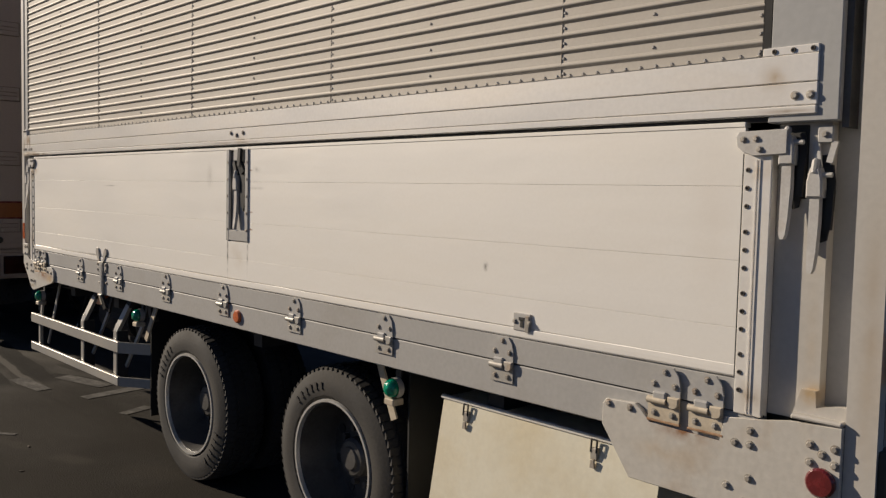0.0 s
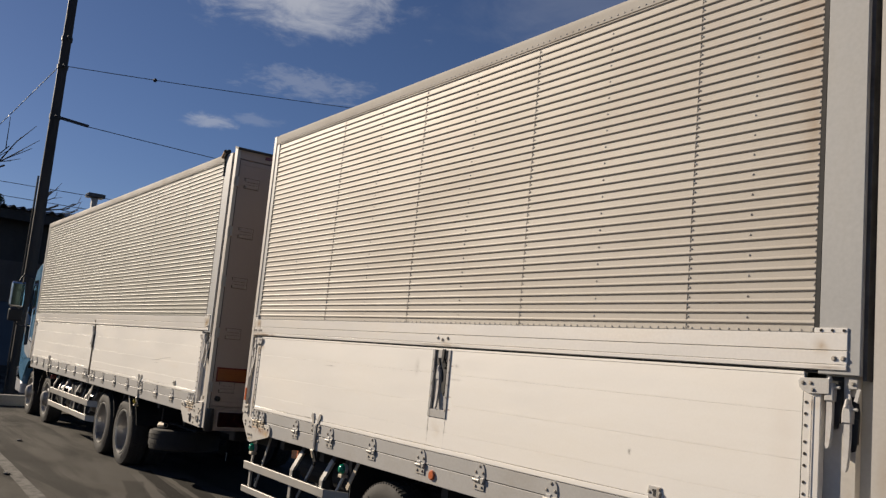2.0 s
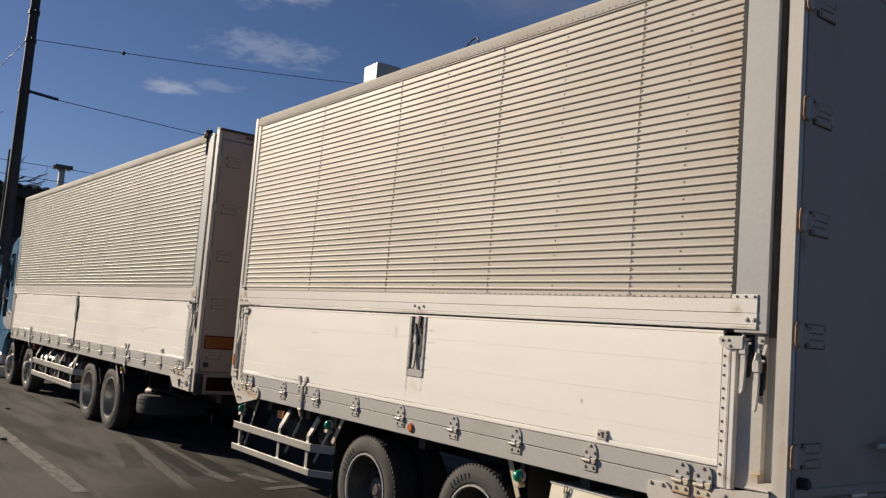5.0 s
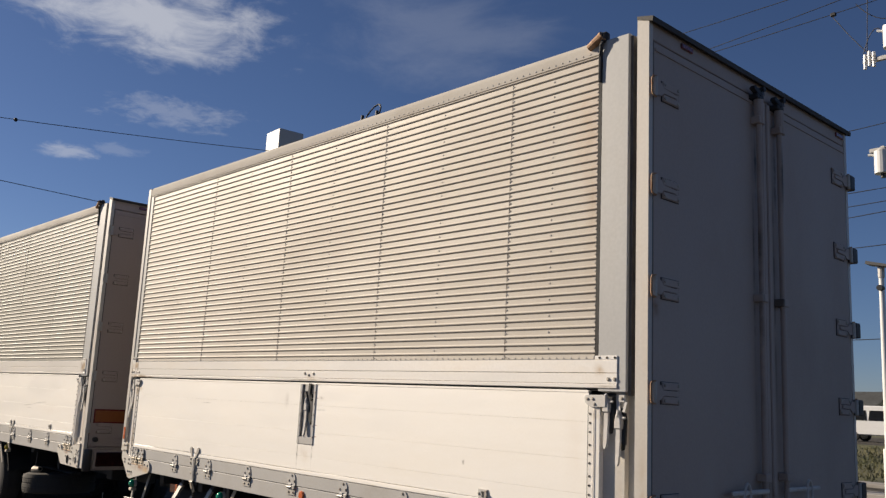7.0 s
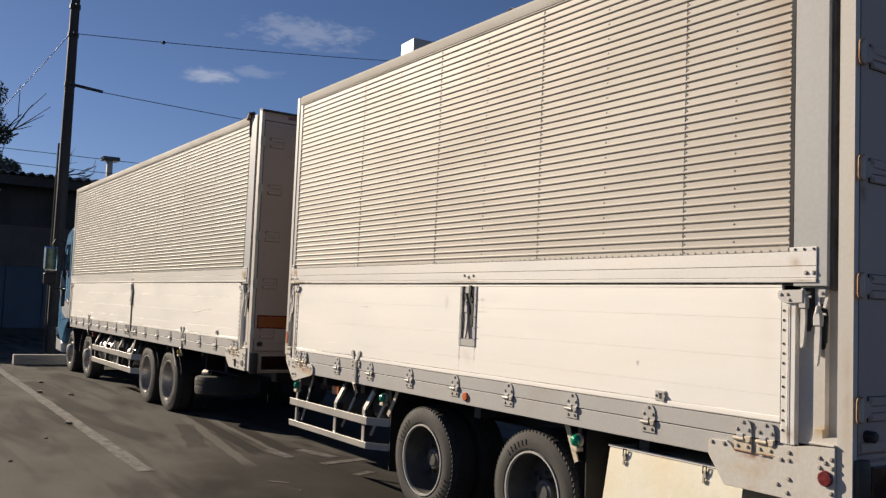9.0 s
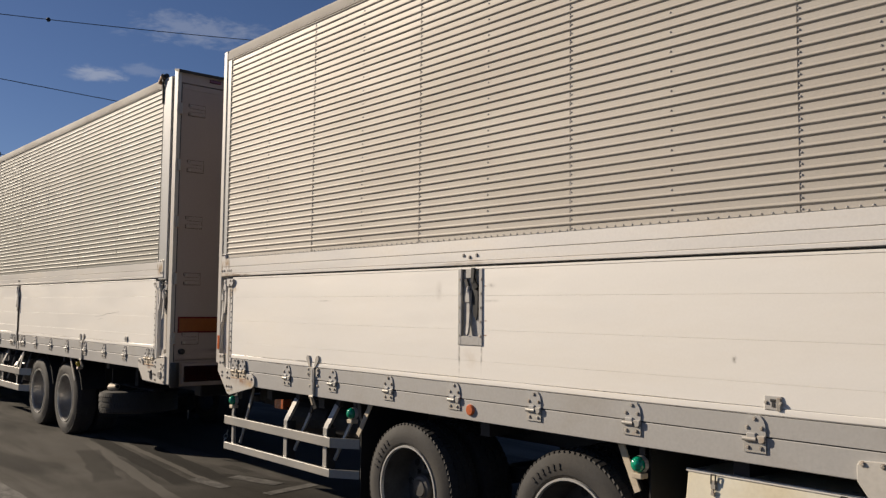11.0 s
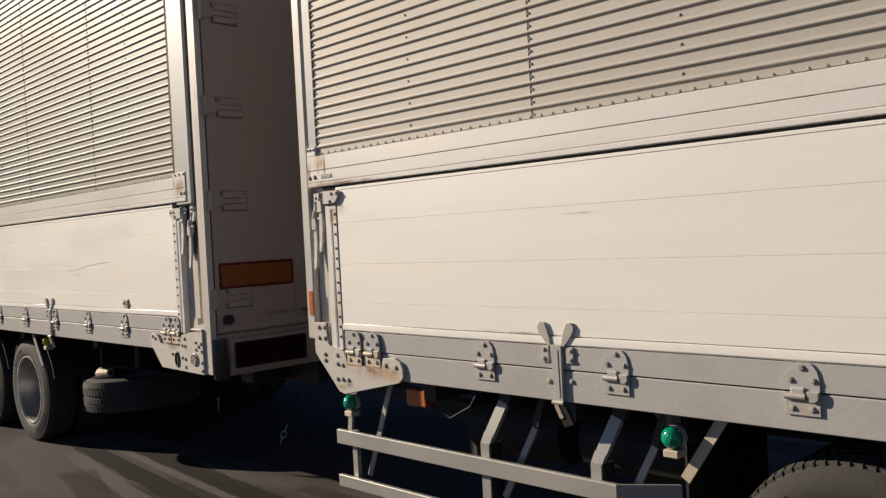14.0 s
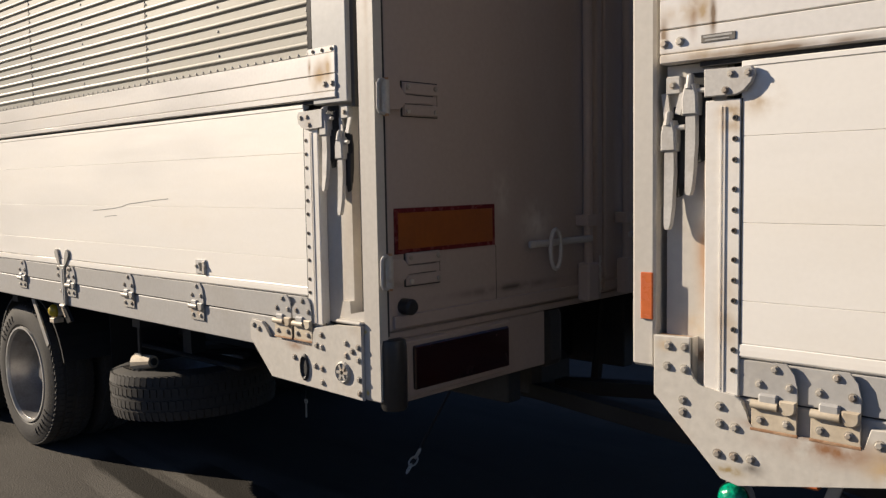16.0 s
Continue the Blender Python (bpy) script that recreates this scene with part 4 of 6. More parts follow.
def wheel(parent, kind, x, y, z, turn=0.0, flat=False, twin=True):
    w = tyre(parent, kind, "worn black truck tyre on steel rim")
    w.matrix_local = pose(x, y, z, -90 if flat else 0, turn, 0)
    kit, (nd, ny), (hd, hy) = WHEELS[kind]
    for name in ("rim", "rim_edge", "hub"):
        if name in kit:
            part(name, kit[name], None, w)
    for i in range(10):
        a = 2 * math.pi * i / 10
        part("wheel_nut", kit["wheel_nut"], None, w).location = (nd * math.cos(a), ny, nd * math.sin(a))
    for i in range(8):
        a = 2 * math.pi * (i + 0.5) / 8
        part("rim_hole", kit["rim_hole"], None, w).location = (hd * math.cos(a), hy, hd * math.sin(a))
    if twin:
        tyre(parent, kind).matrix_local = pose(x, y + 0.27, z, 0, turn + 9, 0)


def side_gusset(parent, poly, y, places, label, big=True):
    g = part("gusset_plate", PR(poly, y - 0.012, y, bevel=0.002), M["gusset"], parent, label)
    bolts(g, [(x, y - 0.012, z) for x, z in places], BOLT_BIG)
    return g


DOOR_X = 0.165


def screw_mesh():
    bm = revolve(bmesh.new(), [(0.0085, 0.0), (0.0085, 0.003), (0.006, 0.0045), (0.001, 0.0045)], 10, (0, 0, 0), "x")
    return mesh_of("screw", bm, M["bolt"])


SCREW = screw_mesh()


def door_hinge(parent, y, z, s):
    """A rear-door hinge: screwed plate with a pressed channel, strap, knuckle and thin round-bar loop. s: the way to the door's middle."""
    def across(a, b):
        return sorted((y + s * a, y + s * b))
    old = parent.parent.name.startswith("cargo_trailer")
    h = part("door_hinge", B(DOOR_X + 0.003, DOOR_X + 0.007, *across(0.105, 0.254), z - 0.051, z + 0.051, bevel=0.0015), M["door"], parent)
    # Slightly larger dark plate, added to outline the hinge plate.
    part("hinge_gasket", B(DOOR_X, DOOR_X + 0.004, *across(0.101, 0.258), z - 0.054, z + 0.054), M["gap"], h)
    for a, b in ((0.014, 0.050), (-0.050, -0.016)):
        part("hinge_pad", B(DOOR_X + 0.006, DOOR_X + 0.013, *across(0.106, 0.253), z + a, z + b, bevel=0.003), M["door"], h)
        # Thin dark strips draw the shade lines along the pressed channel.
        part("pad_shadow_gap", B(DOOR_X + 0.006, DOOR_X + 0.0078, *across(0.112, 0.236), z + (a if a > 0 else b) - 0.0022, z + (a if a > 0 else b) + 0.0022), M["gap"], h)
        for q in (0.121, 0.241):
            part("screw", SCREW, None, h).location = (DOOR_X + 0.013, y + s * q, z + (a + b) / 2 + (0.004 if a > 0 else -0.004))
    part("strap", PR([(p, q) for p, q in ((y + s * 0.026, z + 0.036), (y + s * 0.085, z + 0.036), (y + s * 0.108, z + 0.012), (y + s * 0.225, z + 0.008), (y + s * 0.225, z - 0.010), (y + s * 0.108, z - 0.014),
                                              (y + s * 0.085, z - 0.034), (y + s * 0.026, z - 0.034))], DOOR_X + 0.006, DOOR_X + 0.015, "x", bevel=0.002), M["door"], h)
    part("pin", ROD((DOOR_X + 0.018, y + s * 0.024, z - 0.049), (DOOR_X + 0.018, y + s * 0.024, z + 0.049), 0.0125, 12), M["hinge"], h)
    for e in (-1, 1):
        part("pin_head", ROD((DOOR_X + 0.018, y + s * 0.024, z + e * 0.047), (DOOR_X + 0.018, y + s * 0.024, z + e * 0.056), 0.009, 8), M["rust"], h)
    if s > 0:
        loop = pipe(bmesh.new(), [(DOOR_X + 0.018, y + s * 0.020, z + 0.050), (DOOR_X + 0.022, y - s * 0.002, z + 0.047), (DOOR_X + 0.023, y - s * 0.010, z + 0.036), (DOOR_X + 0.023, y - s * 0.011, z - 0.036),
                                  (DOOR_X + 0.022, y - s * 0.003, z - 0.047), (DOOR_X + 0.018, y + s * 0.020, z - 0.050)], 0.0052, 6)
        part("hinge_loop", loop, M["rust" if old else "latch"], h)
    else:
        part("hinge_stub", B(DOOR_X - 0.02, DOOR_X + 0.034, y - 0.022, y + 0.050, z - 0.05, z + 0.05, bevel=0.006), M["chassis"], h)


def rear_end(v, wide, top, low, bars, truck):
    """The rear frame and its two doors, with lock bars, handles, buffers and lamps."""
    x0, x1 = 0.095, 0.164
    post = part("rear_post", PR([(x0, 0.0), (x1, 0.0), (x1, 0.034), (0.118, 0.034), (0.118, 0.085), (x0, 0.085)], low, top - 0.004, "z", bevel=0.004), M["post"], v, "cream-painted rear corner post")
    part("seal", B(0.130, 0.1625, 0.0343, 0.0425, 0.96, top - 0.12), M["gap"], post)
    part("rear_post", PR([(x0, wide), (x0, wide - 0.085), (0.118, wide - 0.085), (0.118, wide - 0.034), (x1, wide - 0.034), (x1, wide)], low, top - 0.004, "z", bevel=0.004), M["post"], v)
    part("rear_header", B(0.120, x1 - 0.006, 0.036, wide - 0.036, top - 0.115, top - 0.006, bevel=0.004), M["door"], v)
    # Lip coloured dark to carry the shade of the overhang.
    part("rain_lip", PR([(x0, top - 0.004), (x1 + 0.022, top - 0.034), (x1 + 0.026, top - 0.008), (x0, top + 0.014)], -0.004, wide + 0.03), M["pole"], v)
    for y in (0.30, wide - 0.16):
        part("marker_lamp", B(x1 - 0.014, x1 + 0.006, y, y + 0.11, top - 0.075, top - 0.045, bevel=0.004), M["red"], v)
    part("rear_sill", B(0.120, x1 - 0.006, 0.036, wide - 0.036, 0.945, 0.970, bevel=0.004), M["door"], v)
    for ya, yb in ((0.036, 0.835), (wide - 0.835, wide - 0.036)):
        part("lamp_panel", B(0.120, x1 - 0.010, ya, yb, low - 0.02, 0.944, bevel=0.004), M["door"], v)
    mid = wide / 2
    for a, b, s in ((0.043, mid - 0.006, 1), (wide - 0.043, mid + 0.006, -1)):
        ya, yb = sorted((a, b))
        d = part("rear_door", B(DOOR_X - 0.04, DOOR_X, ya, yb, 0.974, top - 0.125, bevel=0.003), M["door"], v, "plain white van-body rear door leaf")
        part("door_frame", B(DOOR_X, DOOR_X + 0.006, ya + 0.006, yb - 0.006, top - 0.172, top - 0.160), M["door"], d)
        part("kick_strip", B(DOOR_X, DOOR_X + 0.012, ya + 0.01, yb - 0.01, 0.982, 1.022, bevel=0.003), M["door"], d)
        bar_y = mid - s * bars
        bar = part("lock_bar", ROD((DOOR_X + 0.035, bar_y, 0.97), (DOOR_X + 0.035, bar_y, top - 0.15), 0.017, 12), M["door"], d)
        for z in (1.27, 2.24, top - 0.28):
            part("bar_guide", B(DOOR_X, DOOR_X + 0.058, bar_y - 0.034, bar_y + 0.034, z - 0.022, z + 0.022, bevel=0.004), M["door"], bar)
        part("bar_cam", B(DOOR_X - 0.005, DOOR_X + 0.055, bar_y - 0.05, bar_y + 0.03, top - 0.155, top - 0.125, bevel=0.006), M["chassis"], bar)
        hook = strip(bmesh.new(), (DOOR_X + 0.03, bar_y - 0.06, top - 0.09), (DOOR_X + 0.045, bar_y - 0.01, top - 0.13), 0.028, 0.03, (1, 0, 0))
        strip(hook, (DOOR_X + 0.045, bar_y - 0.005, top - 0.12), (DOOR_X + 0.03, bar_y + 0.055, top - 0.10), 0.024, 0.03, (1, 0, 0))
        rod(hook, (DOOR_X + 0.01, bar_y + 0.03, top - 0.085), (DOOR_X + 0.06, bar_y + 0.03, top - 0.085), 0.016, 8)
        part("bar_hook", hook, M["chassis"], bar)
        part("bar_sleeve", ROD((DOOR_X + 0.035, bar_y, top - 0.30), (DOOR_X + 0.035, bar_y, top - 0.155), 0.028, 14), M["door"], bar)
        part("bar_shoe", B(DOOR_X + 0.01, DOOR_X + 0.062, bar_y - 0.036, bar_y + 0.036, 0.962, 1.108, bevel=0.006), M["door"], bar)
        h = part("door_handle", B(DOOR_X + 0.042, DOOR_X + 0.056, *sorted((bar_y + s * 0.01, bar_y - s * 0.385)), 1.188, 1.214, bevel=0.008, seg=2), M["latch"], d)
        ring = bmesh.new()
        loops = []
        for i in range(20):
            c, q = math.cos(6.283 * i / 20), math.sin(6.283 * i / 20)
            loops.append([ring.verts.new((DOOR_X + 0.055 + 0.008 * math.sin(1.047 * j), bar_y - s * 0.235 + c * (0.032 + 0.008 * math.cos(1.047 * j)), 1.176 + q * (0.072 + 0.008 * math.cos(1.047 * j)))) for j in range(6)])
        for i in range(20):
            for j in range(6):
                ring.faces.new((loops[i][j], loops[i][(j + 1) % 6], loops[(i + 1) % 20][(j + 1) % 6], loops[(i + 1) % 20][j]))
        part("handle_catch", ring, M["latch"], h)
        part("middle_seal", B(DOOR_X - 0.01, DOOR_X + 0.018, *sorted((mid - s * 0.05, mid - s * 0.008)), 1.03, top - 0.135, bevel=0.006), M["door"], d)
        for z in (1.160, 1.680, 2.180, 2.680, 3.182):
            door_hinge(d, 0.004 if s > 0 else wide - 0.004, z, s)
        chain = bmesh.new()
        for i in range(9):
            z = 1.13 - i * 0.018
            rod(chain, (DOOR_X + 0.05, bar_y + 0.06 + 0.006 * (i % 2), z), (DOOR_X + 0.05, bar_y + 0.06 - 0.006 * (i % 2), z - 0.019), 0.004, 6)
        part("bar_chain", chain, M["latch"], d)
    for y, s in ((0.108, 1), (wide - 0.108, -1)):
        rb = revolve(bmesh.new(), [(0.025, 0.0), (0.025, 0.038), (0.019, 0.046), (0.001, 0.047)], 16, (DOOR_X, y - s * 0.008, 1.048), "x")
        part("rubber_buffer", rb, M["black"], v)
        ya, yb = sorted((y + s * 0.022, y + s * 0.492))
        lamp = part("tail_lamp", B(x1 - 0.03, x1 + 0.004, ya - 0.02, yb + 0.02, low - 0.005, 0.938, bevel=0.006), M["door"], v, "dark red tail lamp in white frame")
        n = 1 if truck else 3
        third = (yb - ya) / n
        for i in range(n):
            part("lens", B(x1, x1 + 0.016, ya + i * third + 0.003, ya + (i + 1) * third - 0.003, low + 0.018, 0.920, bevel=0.005), M["tail_amber" if i == 1 and not truck else "darkred"], lamp)
        g = revolve(bmesh.new(), [(0.036, low - 0.026), (0.042, low - 0.016), (0.042, 0.93), (0.038, 0.952), (0.001, 0.953)], 20, (x1 + 0.004, y - s * 0.058, 0), "z")
        smooth(part("corner_buffer", g, M["buffer"], v, "black rubber corner buffer"), 40)
    return post


def wing_body(v, F, joints, recess, pillars, top=3.517, wide=2.38, mat="wing"):
    """The long box: ribbed wings, rails, posts, drop sides, beams and closing walls. F: the front end of the side rail."""
    front = F - 0.075
    y = 0.0
    edges = [-0.137] + [j for j in joints] + [F + 0.066]
    wing = part("wing_frame", B(F + 0.02, -0.11, 0.006, 0.03, 1.70, 3.43), M["lightgrey"], v, "ribbed pale aluminium wing side")
    for a, b in zip(edges, edges[1:]):
        corrugated(wing, b, a, y + 0.003, mat)
    zr = [CORR_Z + 0.011 + PITCH * k for k in range(RIBS)]
    low = []
    x = -0.15
    while x > F + 0.07:
        low.append((x, 0.0025, 1.8385))
        low.append((x, -0.004, 3.441))
        x -= 0.0475
    cols = [(j + 0.008, 0.0025, z) for j in joints for z in zr] + [(-0.148, 0.0025, z) for z in zr] + [(F + 0.078, 0.0025, z) for z in zr]
    mids = []
    for a, b in zip(edges, edges[1:]):
        mids += [((a + b) / 2, 0.0025, z) for z in zr[1::2]]
    rivets("rivet", wing, low + cols + mids)
    part("sheet_seam", B(-0.139, -0.136, -0.004, 0.01, 1.83, 3.43), M["gap"], wing)
    part("end_seal", B(-0.1355, -0.118, -0.004, 0.02, 1.850, 3.47), M["gap"], wing)
    part("end_seal", B(F + 0.060, F + 0.0665, -0.002, 0.02, 1.870, 3.47), M["gap"], wing)
    for j in joints:
        part("sheet_seam", B(j - 0.0009, j + 0.0006, 0.0006, 0.004, 1.835, 3.43), M["bolt"], wing)
    cap = [(0.0, 3.424), (-0.004, 3.426), (-0.004, 3.478), (0.002, 3.498), (0.014, 3.511), (0.035, top - 0.002), (0.10, top), (0.10, top - 0.02), (0.02, 3.46), (0.02, 3.424)]
    smooth(part("wing_top_rail", PR(cap, F, -0.118, "x"), M["top_rail"], v, "smooth rounded aluminium top rail"), 35)
    tr = part("top_roller", ROD((-0.20, -0.012, 3.475), (-0.105, -0.020, 3.517), 0.020, 12, r1=0.026), M["rust"], v, "rusty roller and hanging rubber strap")
    part("roller_bracket", B(-0.135, -0.088, -0.012, 0.03, 3.475, 3.545, bevel=0.012), M["chassis"], tr)
    part("roller_strap", pipe(bmesh.new(), [(-0.098, -0.02, 3.53), (-0.112, -0.022, 3.47), (-0.126, -0.012, 3.41), (-0.128, -0.010, 3.27)], 0.009, 6), M["chassis"], tr)
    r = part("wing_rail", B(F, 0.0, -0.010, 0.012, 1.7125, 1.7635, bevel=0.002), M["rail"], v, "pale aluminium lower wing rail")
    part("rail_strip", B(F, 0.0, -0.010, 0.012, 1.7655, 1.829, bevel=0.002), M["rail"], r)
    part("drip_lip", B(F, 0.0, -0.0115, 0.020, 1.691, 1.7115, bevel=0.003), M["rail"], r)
    part("rail_end", B(-0.134, 0.0, -0.010, 0.010, 1.829, 1.849, bevel=0.002), M["rail"], r)
    part("rail_end", B(F, F + 0.062, -0.010, 0.010, 1.829, 1.869, bevel=0.002), M["rail"], r)
    bolts(r, [(-0.105, -0.010, 1.839), (-0.06, -0.010, 1.839), (-0.014, -0.010, 1.839), (F + 0.010, -0.010, 1.857), (F + 0.030, -0.010, 1.857), (F + 0.052, -0.010, 1.857)], STUD, "stud")
    bolts(r, [(-0.051, -0.010, 1.735), (-0.015, -0.010, 1.735), (F + 0.012, -0.010, 1.735), (F + 0.050, -0.010, 1.736)], BOLT_BIG)
    part("rail_gap", B(F + 0.09, -0.06, 0.002, 0.02, 1.679, 1.690), M["gap"], v)
    part("wing_end_post", B(-0.117, 0.048, -0.005, 0.05, 1.675, 3.492, bevel=0.003), M["lightgrey"], v, "light grey wing end plate")
    part("post_groove", B(0.022, 0.095, 0.061, 0.09, 0.99, 3.48), M["lightgrey"], v)
    part("seal_strip", B(0.0485, 0.064, 0.012, 0.07, 1.66, 3.48), M["rim"], v)
    part("wing_end_post", B(F, F + 0.06, 0.002, 0.05, 1.870, 3.492, bevel=0.003), M["lightgrey"], v)
    # latch bays at both ends
    part("latch_bay", B(-0.10, 0.022, 0.026, 0.06, 0.985, 1.69), M["post"], v)
    part("latch_bay", B(F, F + 0.14, 0.026, 0.06, 0.975, 1.69), M["post"], v)
    sill = [(-0.034, 0.988), (-0.012, 1.060), (0.021, 1.060), (0.024, 1.022), (0.060, 1.030), (0.094, 1.034), (0.094, 0.988)]
    part("bay_sill", PR(sill, 0.008, 0.034), M["post"], v)
    # Dark plates added to stand in for the shade behind the latches.
    for a, b, c, d in ((-0.082, -0.028, 1.50, 1.67), (-0.016, 0.021, 1.42, 1.60), (F + 0.050, F + 0.104, 1.50, 1.67), (F + 0.016, F + 0.050, 1.44, 1.60)):
        part("latch_pocket", B(a, b, 0.0225, 0.027, c, d, bevel=0.002), M["mudflap"], v)
    latch(v, -0.066, 0.018, 1.645)
    latch(v, 0.000, 0.024, 1.570)
    keeper(v, 0.014, 0.032, 1.662, 1)
    latch(v, F + 0.072, 0.018, 1.645)
    latch(v, F + 0.018, 0.024, 1.569)
    keeper(v, F + 0.022, 0.032, 1.662, -1)
    part("front_post", B(front, F - 0.016, 0.0, 0.10, 1.012, top - 0.01, bevel=0.006), M["post"], v, "cream-painted front corner post")
    # Unseen wall; its grey is set by the light it bounces onto the doors.
    part("front_wall", B(front, front + 0.04, 0.10, wide, 0.98, top - 0.01), M["front_panel"], v)
    part("far_wall", B(front + 0.04, 0.095, wide - 0.03, wide, 0.98, top - 0.03), M["wing"], v)
    part("roof", B(front + 0.04, 0.095, 0.10, wide - 0.03, top - 0.02, top), M["roof"], v)
    part("deck", B(front + 0.04, 0.095, 0.062, wide - 0.03, 0.93, 0.98), M["chassis"], v)
    xs = [F + 0.185] + [p for q in pillars for p in (q - 0.05, q + 0.05)] + [-0.172]
    for i in range(0, len(xs), 2):
        caps = "both" if len(xs) == 2 else "front" if i == 0 else "rear"
        flap(v, xs[i], xs[i + 1], -0.002, recess, caps)
    for q in pillars:
        p = part("centre_pillar", B(q - 0.046, q + 0.046, 0.010, 0.05, 0.87, 1.69, bevel=0.004), M["pillar"], v)
        for e in (-1, 1):
            part("pillar_edge", B(q + e * 0.040 - 0.006, q + e * 0.040 + 0.006, -0.003, 0.01, 0.88, 1.66, bevel=0.002), M["pillar"], p)
        latch(v, q - 0.016, 0.0, 1.648)
        latch(v, q + 0.024, 0.0, 1.60)
    if recess:
        recess_latch(v, *recess[:2], recess[2], 1.672, -0.002)
        d = (recess[0] + recess[1]) / 2
        bolts(r, [(d - 0.05, -0.010, 1.744), (d, -0.010, 1.733), (d + 0.055, -0.010, 1.742)], BOLT_BIG)
    for q in pillars:
        bolts(r, [(q - 0.03, -0.010, 1.742), (q, -0.010, 1.733), (q + 0.03, -0.010, 1.742)], BOLT_BIG)
    part("side_beam", B(F + 0.12, -0.11, 0.002, 0.05, 0.868, 0.9745, bevel=0.003), M["grey"], v, "grey painted steel side beam")
    part("beam_groove", B(F + 0.16, -0.10, 0.008, 0.012, 0.9746, 0.979), M["gap"], v)
    part("far_beam", B(F + 0.12, 0.1, wide - 0.06, wide - 0.01, 0.868, 0.975), M["chassis"], v)


def marker_lamp(parent, x, y, z, mat, shelf=True):
    """A round ribbed side lamp on a bent tab."""
    c = (x, y, z)
    lens = bmesh.new()
    bmesh.ops.create_uvsphere(lens, u_segments=20, v_segments=12, radius=0.034, matrix=Matrix.Translation(c) @ Matrix.Diagonal((1, 0.85, 1, 1)))
    l = smooth(part("marker_lamp", lens, M[mat], parent, "green ribbed side marker lamp" if mat == "green" else "yellow side marker lamp"), 60)
    part("lamp_base", revolve(bmesh.new(), [(0.037, 0.004), (0.037, 0.03), (0.001, 0.032)], 20, c), M["latch"], l)
    part("lamp_tab", B(x - 0.024, x + 0.028, y - 0.016, y + 0.036, z - 0.060, z - 0.036, bevel=0.003), M["stay"], l)
    part("lamp_stay", strip(bmesh.new(), (x, y + 0.034, z + 0.11), (x, y + 0.034, z - 0.05), 0.03, 0.006), M["chassis"], l)


def mudguard(v, x, y, z, r, a0, a1, wide):
    bm = bmesh.new()
    rows = []
    for i in range(19):
        a = radians(a0 + (a1 - a0) * i / 18)
        rows.append([bm.verts.new((x + q * math.cos(a), y + w, z + q * math.sin(a))) for q, w in ((r, -wide / 2), (r, wide / 2), (r + 0.012, wide / 2), (r + 0.012, -wide / 2))])
    for p, q in zip(rows, rows[1:]):
        for j in range(4):
            bm.faces.new((p[j], p[(j + 1) % 4], q[(j + 1) % 4], q[j]))
    bm.faces.new(rows[0])
    bm.faces.new(rows[-1][::-1])
    part("mudguard", bm, M["mudflap"], v)


def flat_stay(v, a, b, wide=0.03, mat="stay", name="mudguard_stay"):
    return part(name, strip(bmesh.new(), a, b, wide, 0.008), M[mat], v)


def side_guard(v, x0, x1, y, z_pairs, ups, back, mat="guard"):
    for z0, z1 in z_pairs:
        rail = part("guard_rail", B(x0, x1, y, y + 0.022, z0, z1, bevel=0.003), M[mat], v, "bare aluminium side guard rail")
        part("guard_return", strip(bmesh.new(), (x1 - 0.008, y + 0.006, (z0 + z1) / 2), (x1 + 0.16, y + back, (z0 + z1) / 2), z1 - z0, 0.012, (1, -0.6, 0)), M[mat], rail)
    for x in ups:
        zt = z_pairs[0][1]
        up = strip(bmesh.new(), (x, y + 0.034, z_pairs[-1][0] + 0.01), (x, y + 0.034, zt + 0.05), 0.042, 0.022)
        post = part("guard_upright", up, M[mat], v)
        part("upright_web", B(x + 0.018, x + 0.026, y + 0.03, y + 0.09, z_pairs[-1][0] + 0.01, zt + 0.05), M["chassis"], post)
        bent = strip(bmesh.new(), (x, y + 0.034, zt + 0.045), (x + 0.012, y + 0.045, zt + 0.085), 0.042, 0.022)
        strip(bent, (x + 0.012, y + 0.045, zt + 0.08), (x + 0.055, y + 0.085, zt + 0.20), 0.042, 0.022)
        part("bent_arm", bent, M[mat], post)
        part("arm_root", strip(bmesh.new(), (x + 0.055, y + 0.09, zt + 0.19), (x + 0.075, y + 0.12, 0.93), 0.05, 0.03), M["chassis"], post)
        part("guard_brace", strip(bmesh.new(), (x + 0.17, y + 0.12, zt + 0.11), (x + 0.05, y + 0.07, z_pairs[-1][0] + 0.10), 0.024, 0.012), M[mat], v)
        part("brace_root", strip(bmesh.new(), (x + 0.165, y + 0.12, zt + 0.10), (x + 0.22, y + 0.15, 0.93), 0.026, 0.014), M["chassis"], v)


# ---- the trailer ----
trailer = thing("cargo_trailer", "white aluminium wing-body drawbar trailer parked on asphalt", "trailer")
FT = -5.47
wing_body(trailer, FT, [-0.752, -1.888, -3.030, -4.180], (-2.672, -2.482, 1.264), [])
rear_end(trailer, 2.38, 3.552, 0.70, 0.125, False)
for i, x in enumerate((-0.244, -0.365, -0.950, -1.530, -2.115, -2.703, -3.292, -3.886, -4.455, -5.086, -5.208)):
    hinge(trailer, x, -0.007 if i in (0, 1, 9, 10) else 0.0, 1.001 if i > 8 else 0.996, i in (0, 1, 9, 10))
flap_lock(trailer, -0.866, -0.002, 1.112)
stake(trailer, -4.115, 0.0)
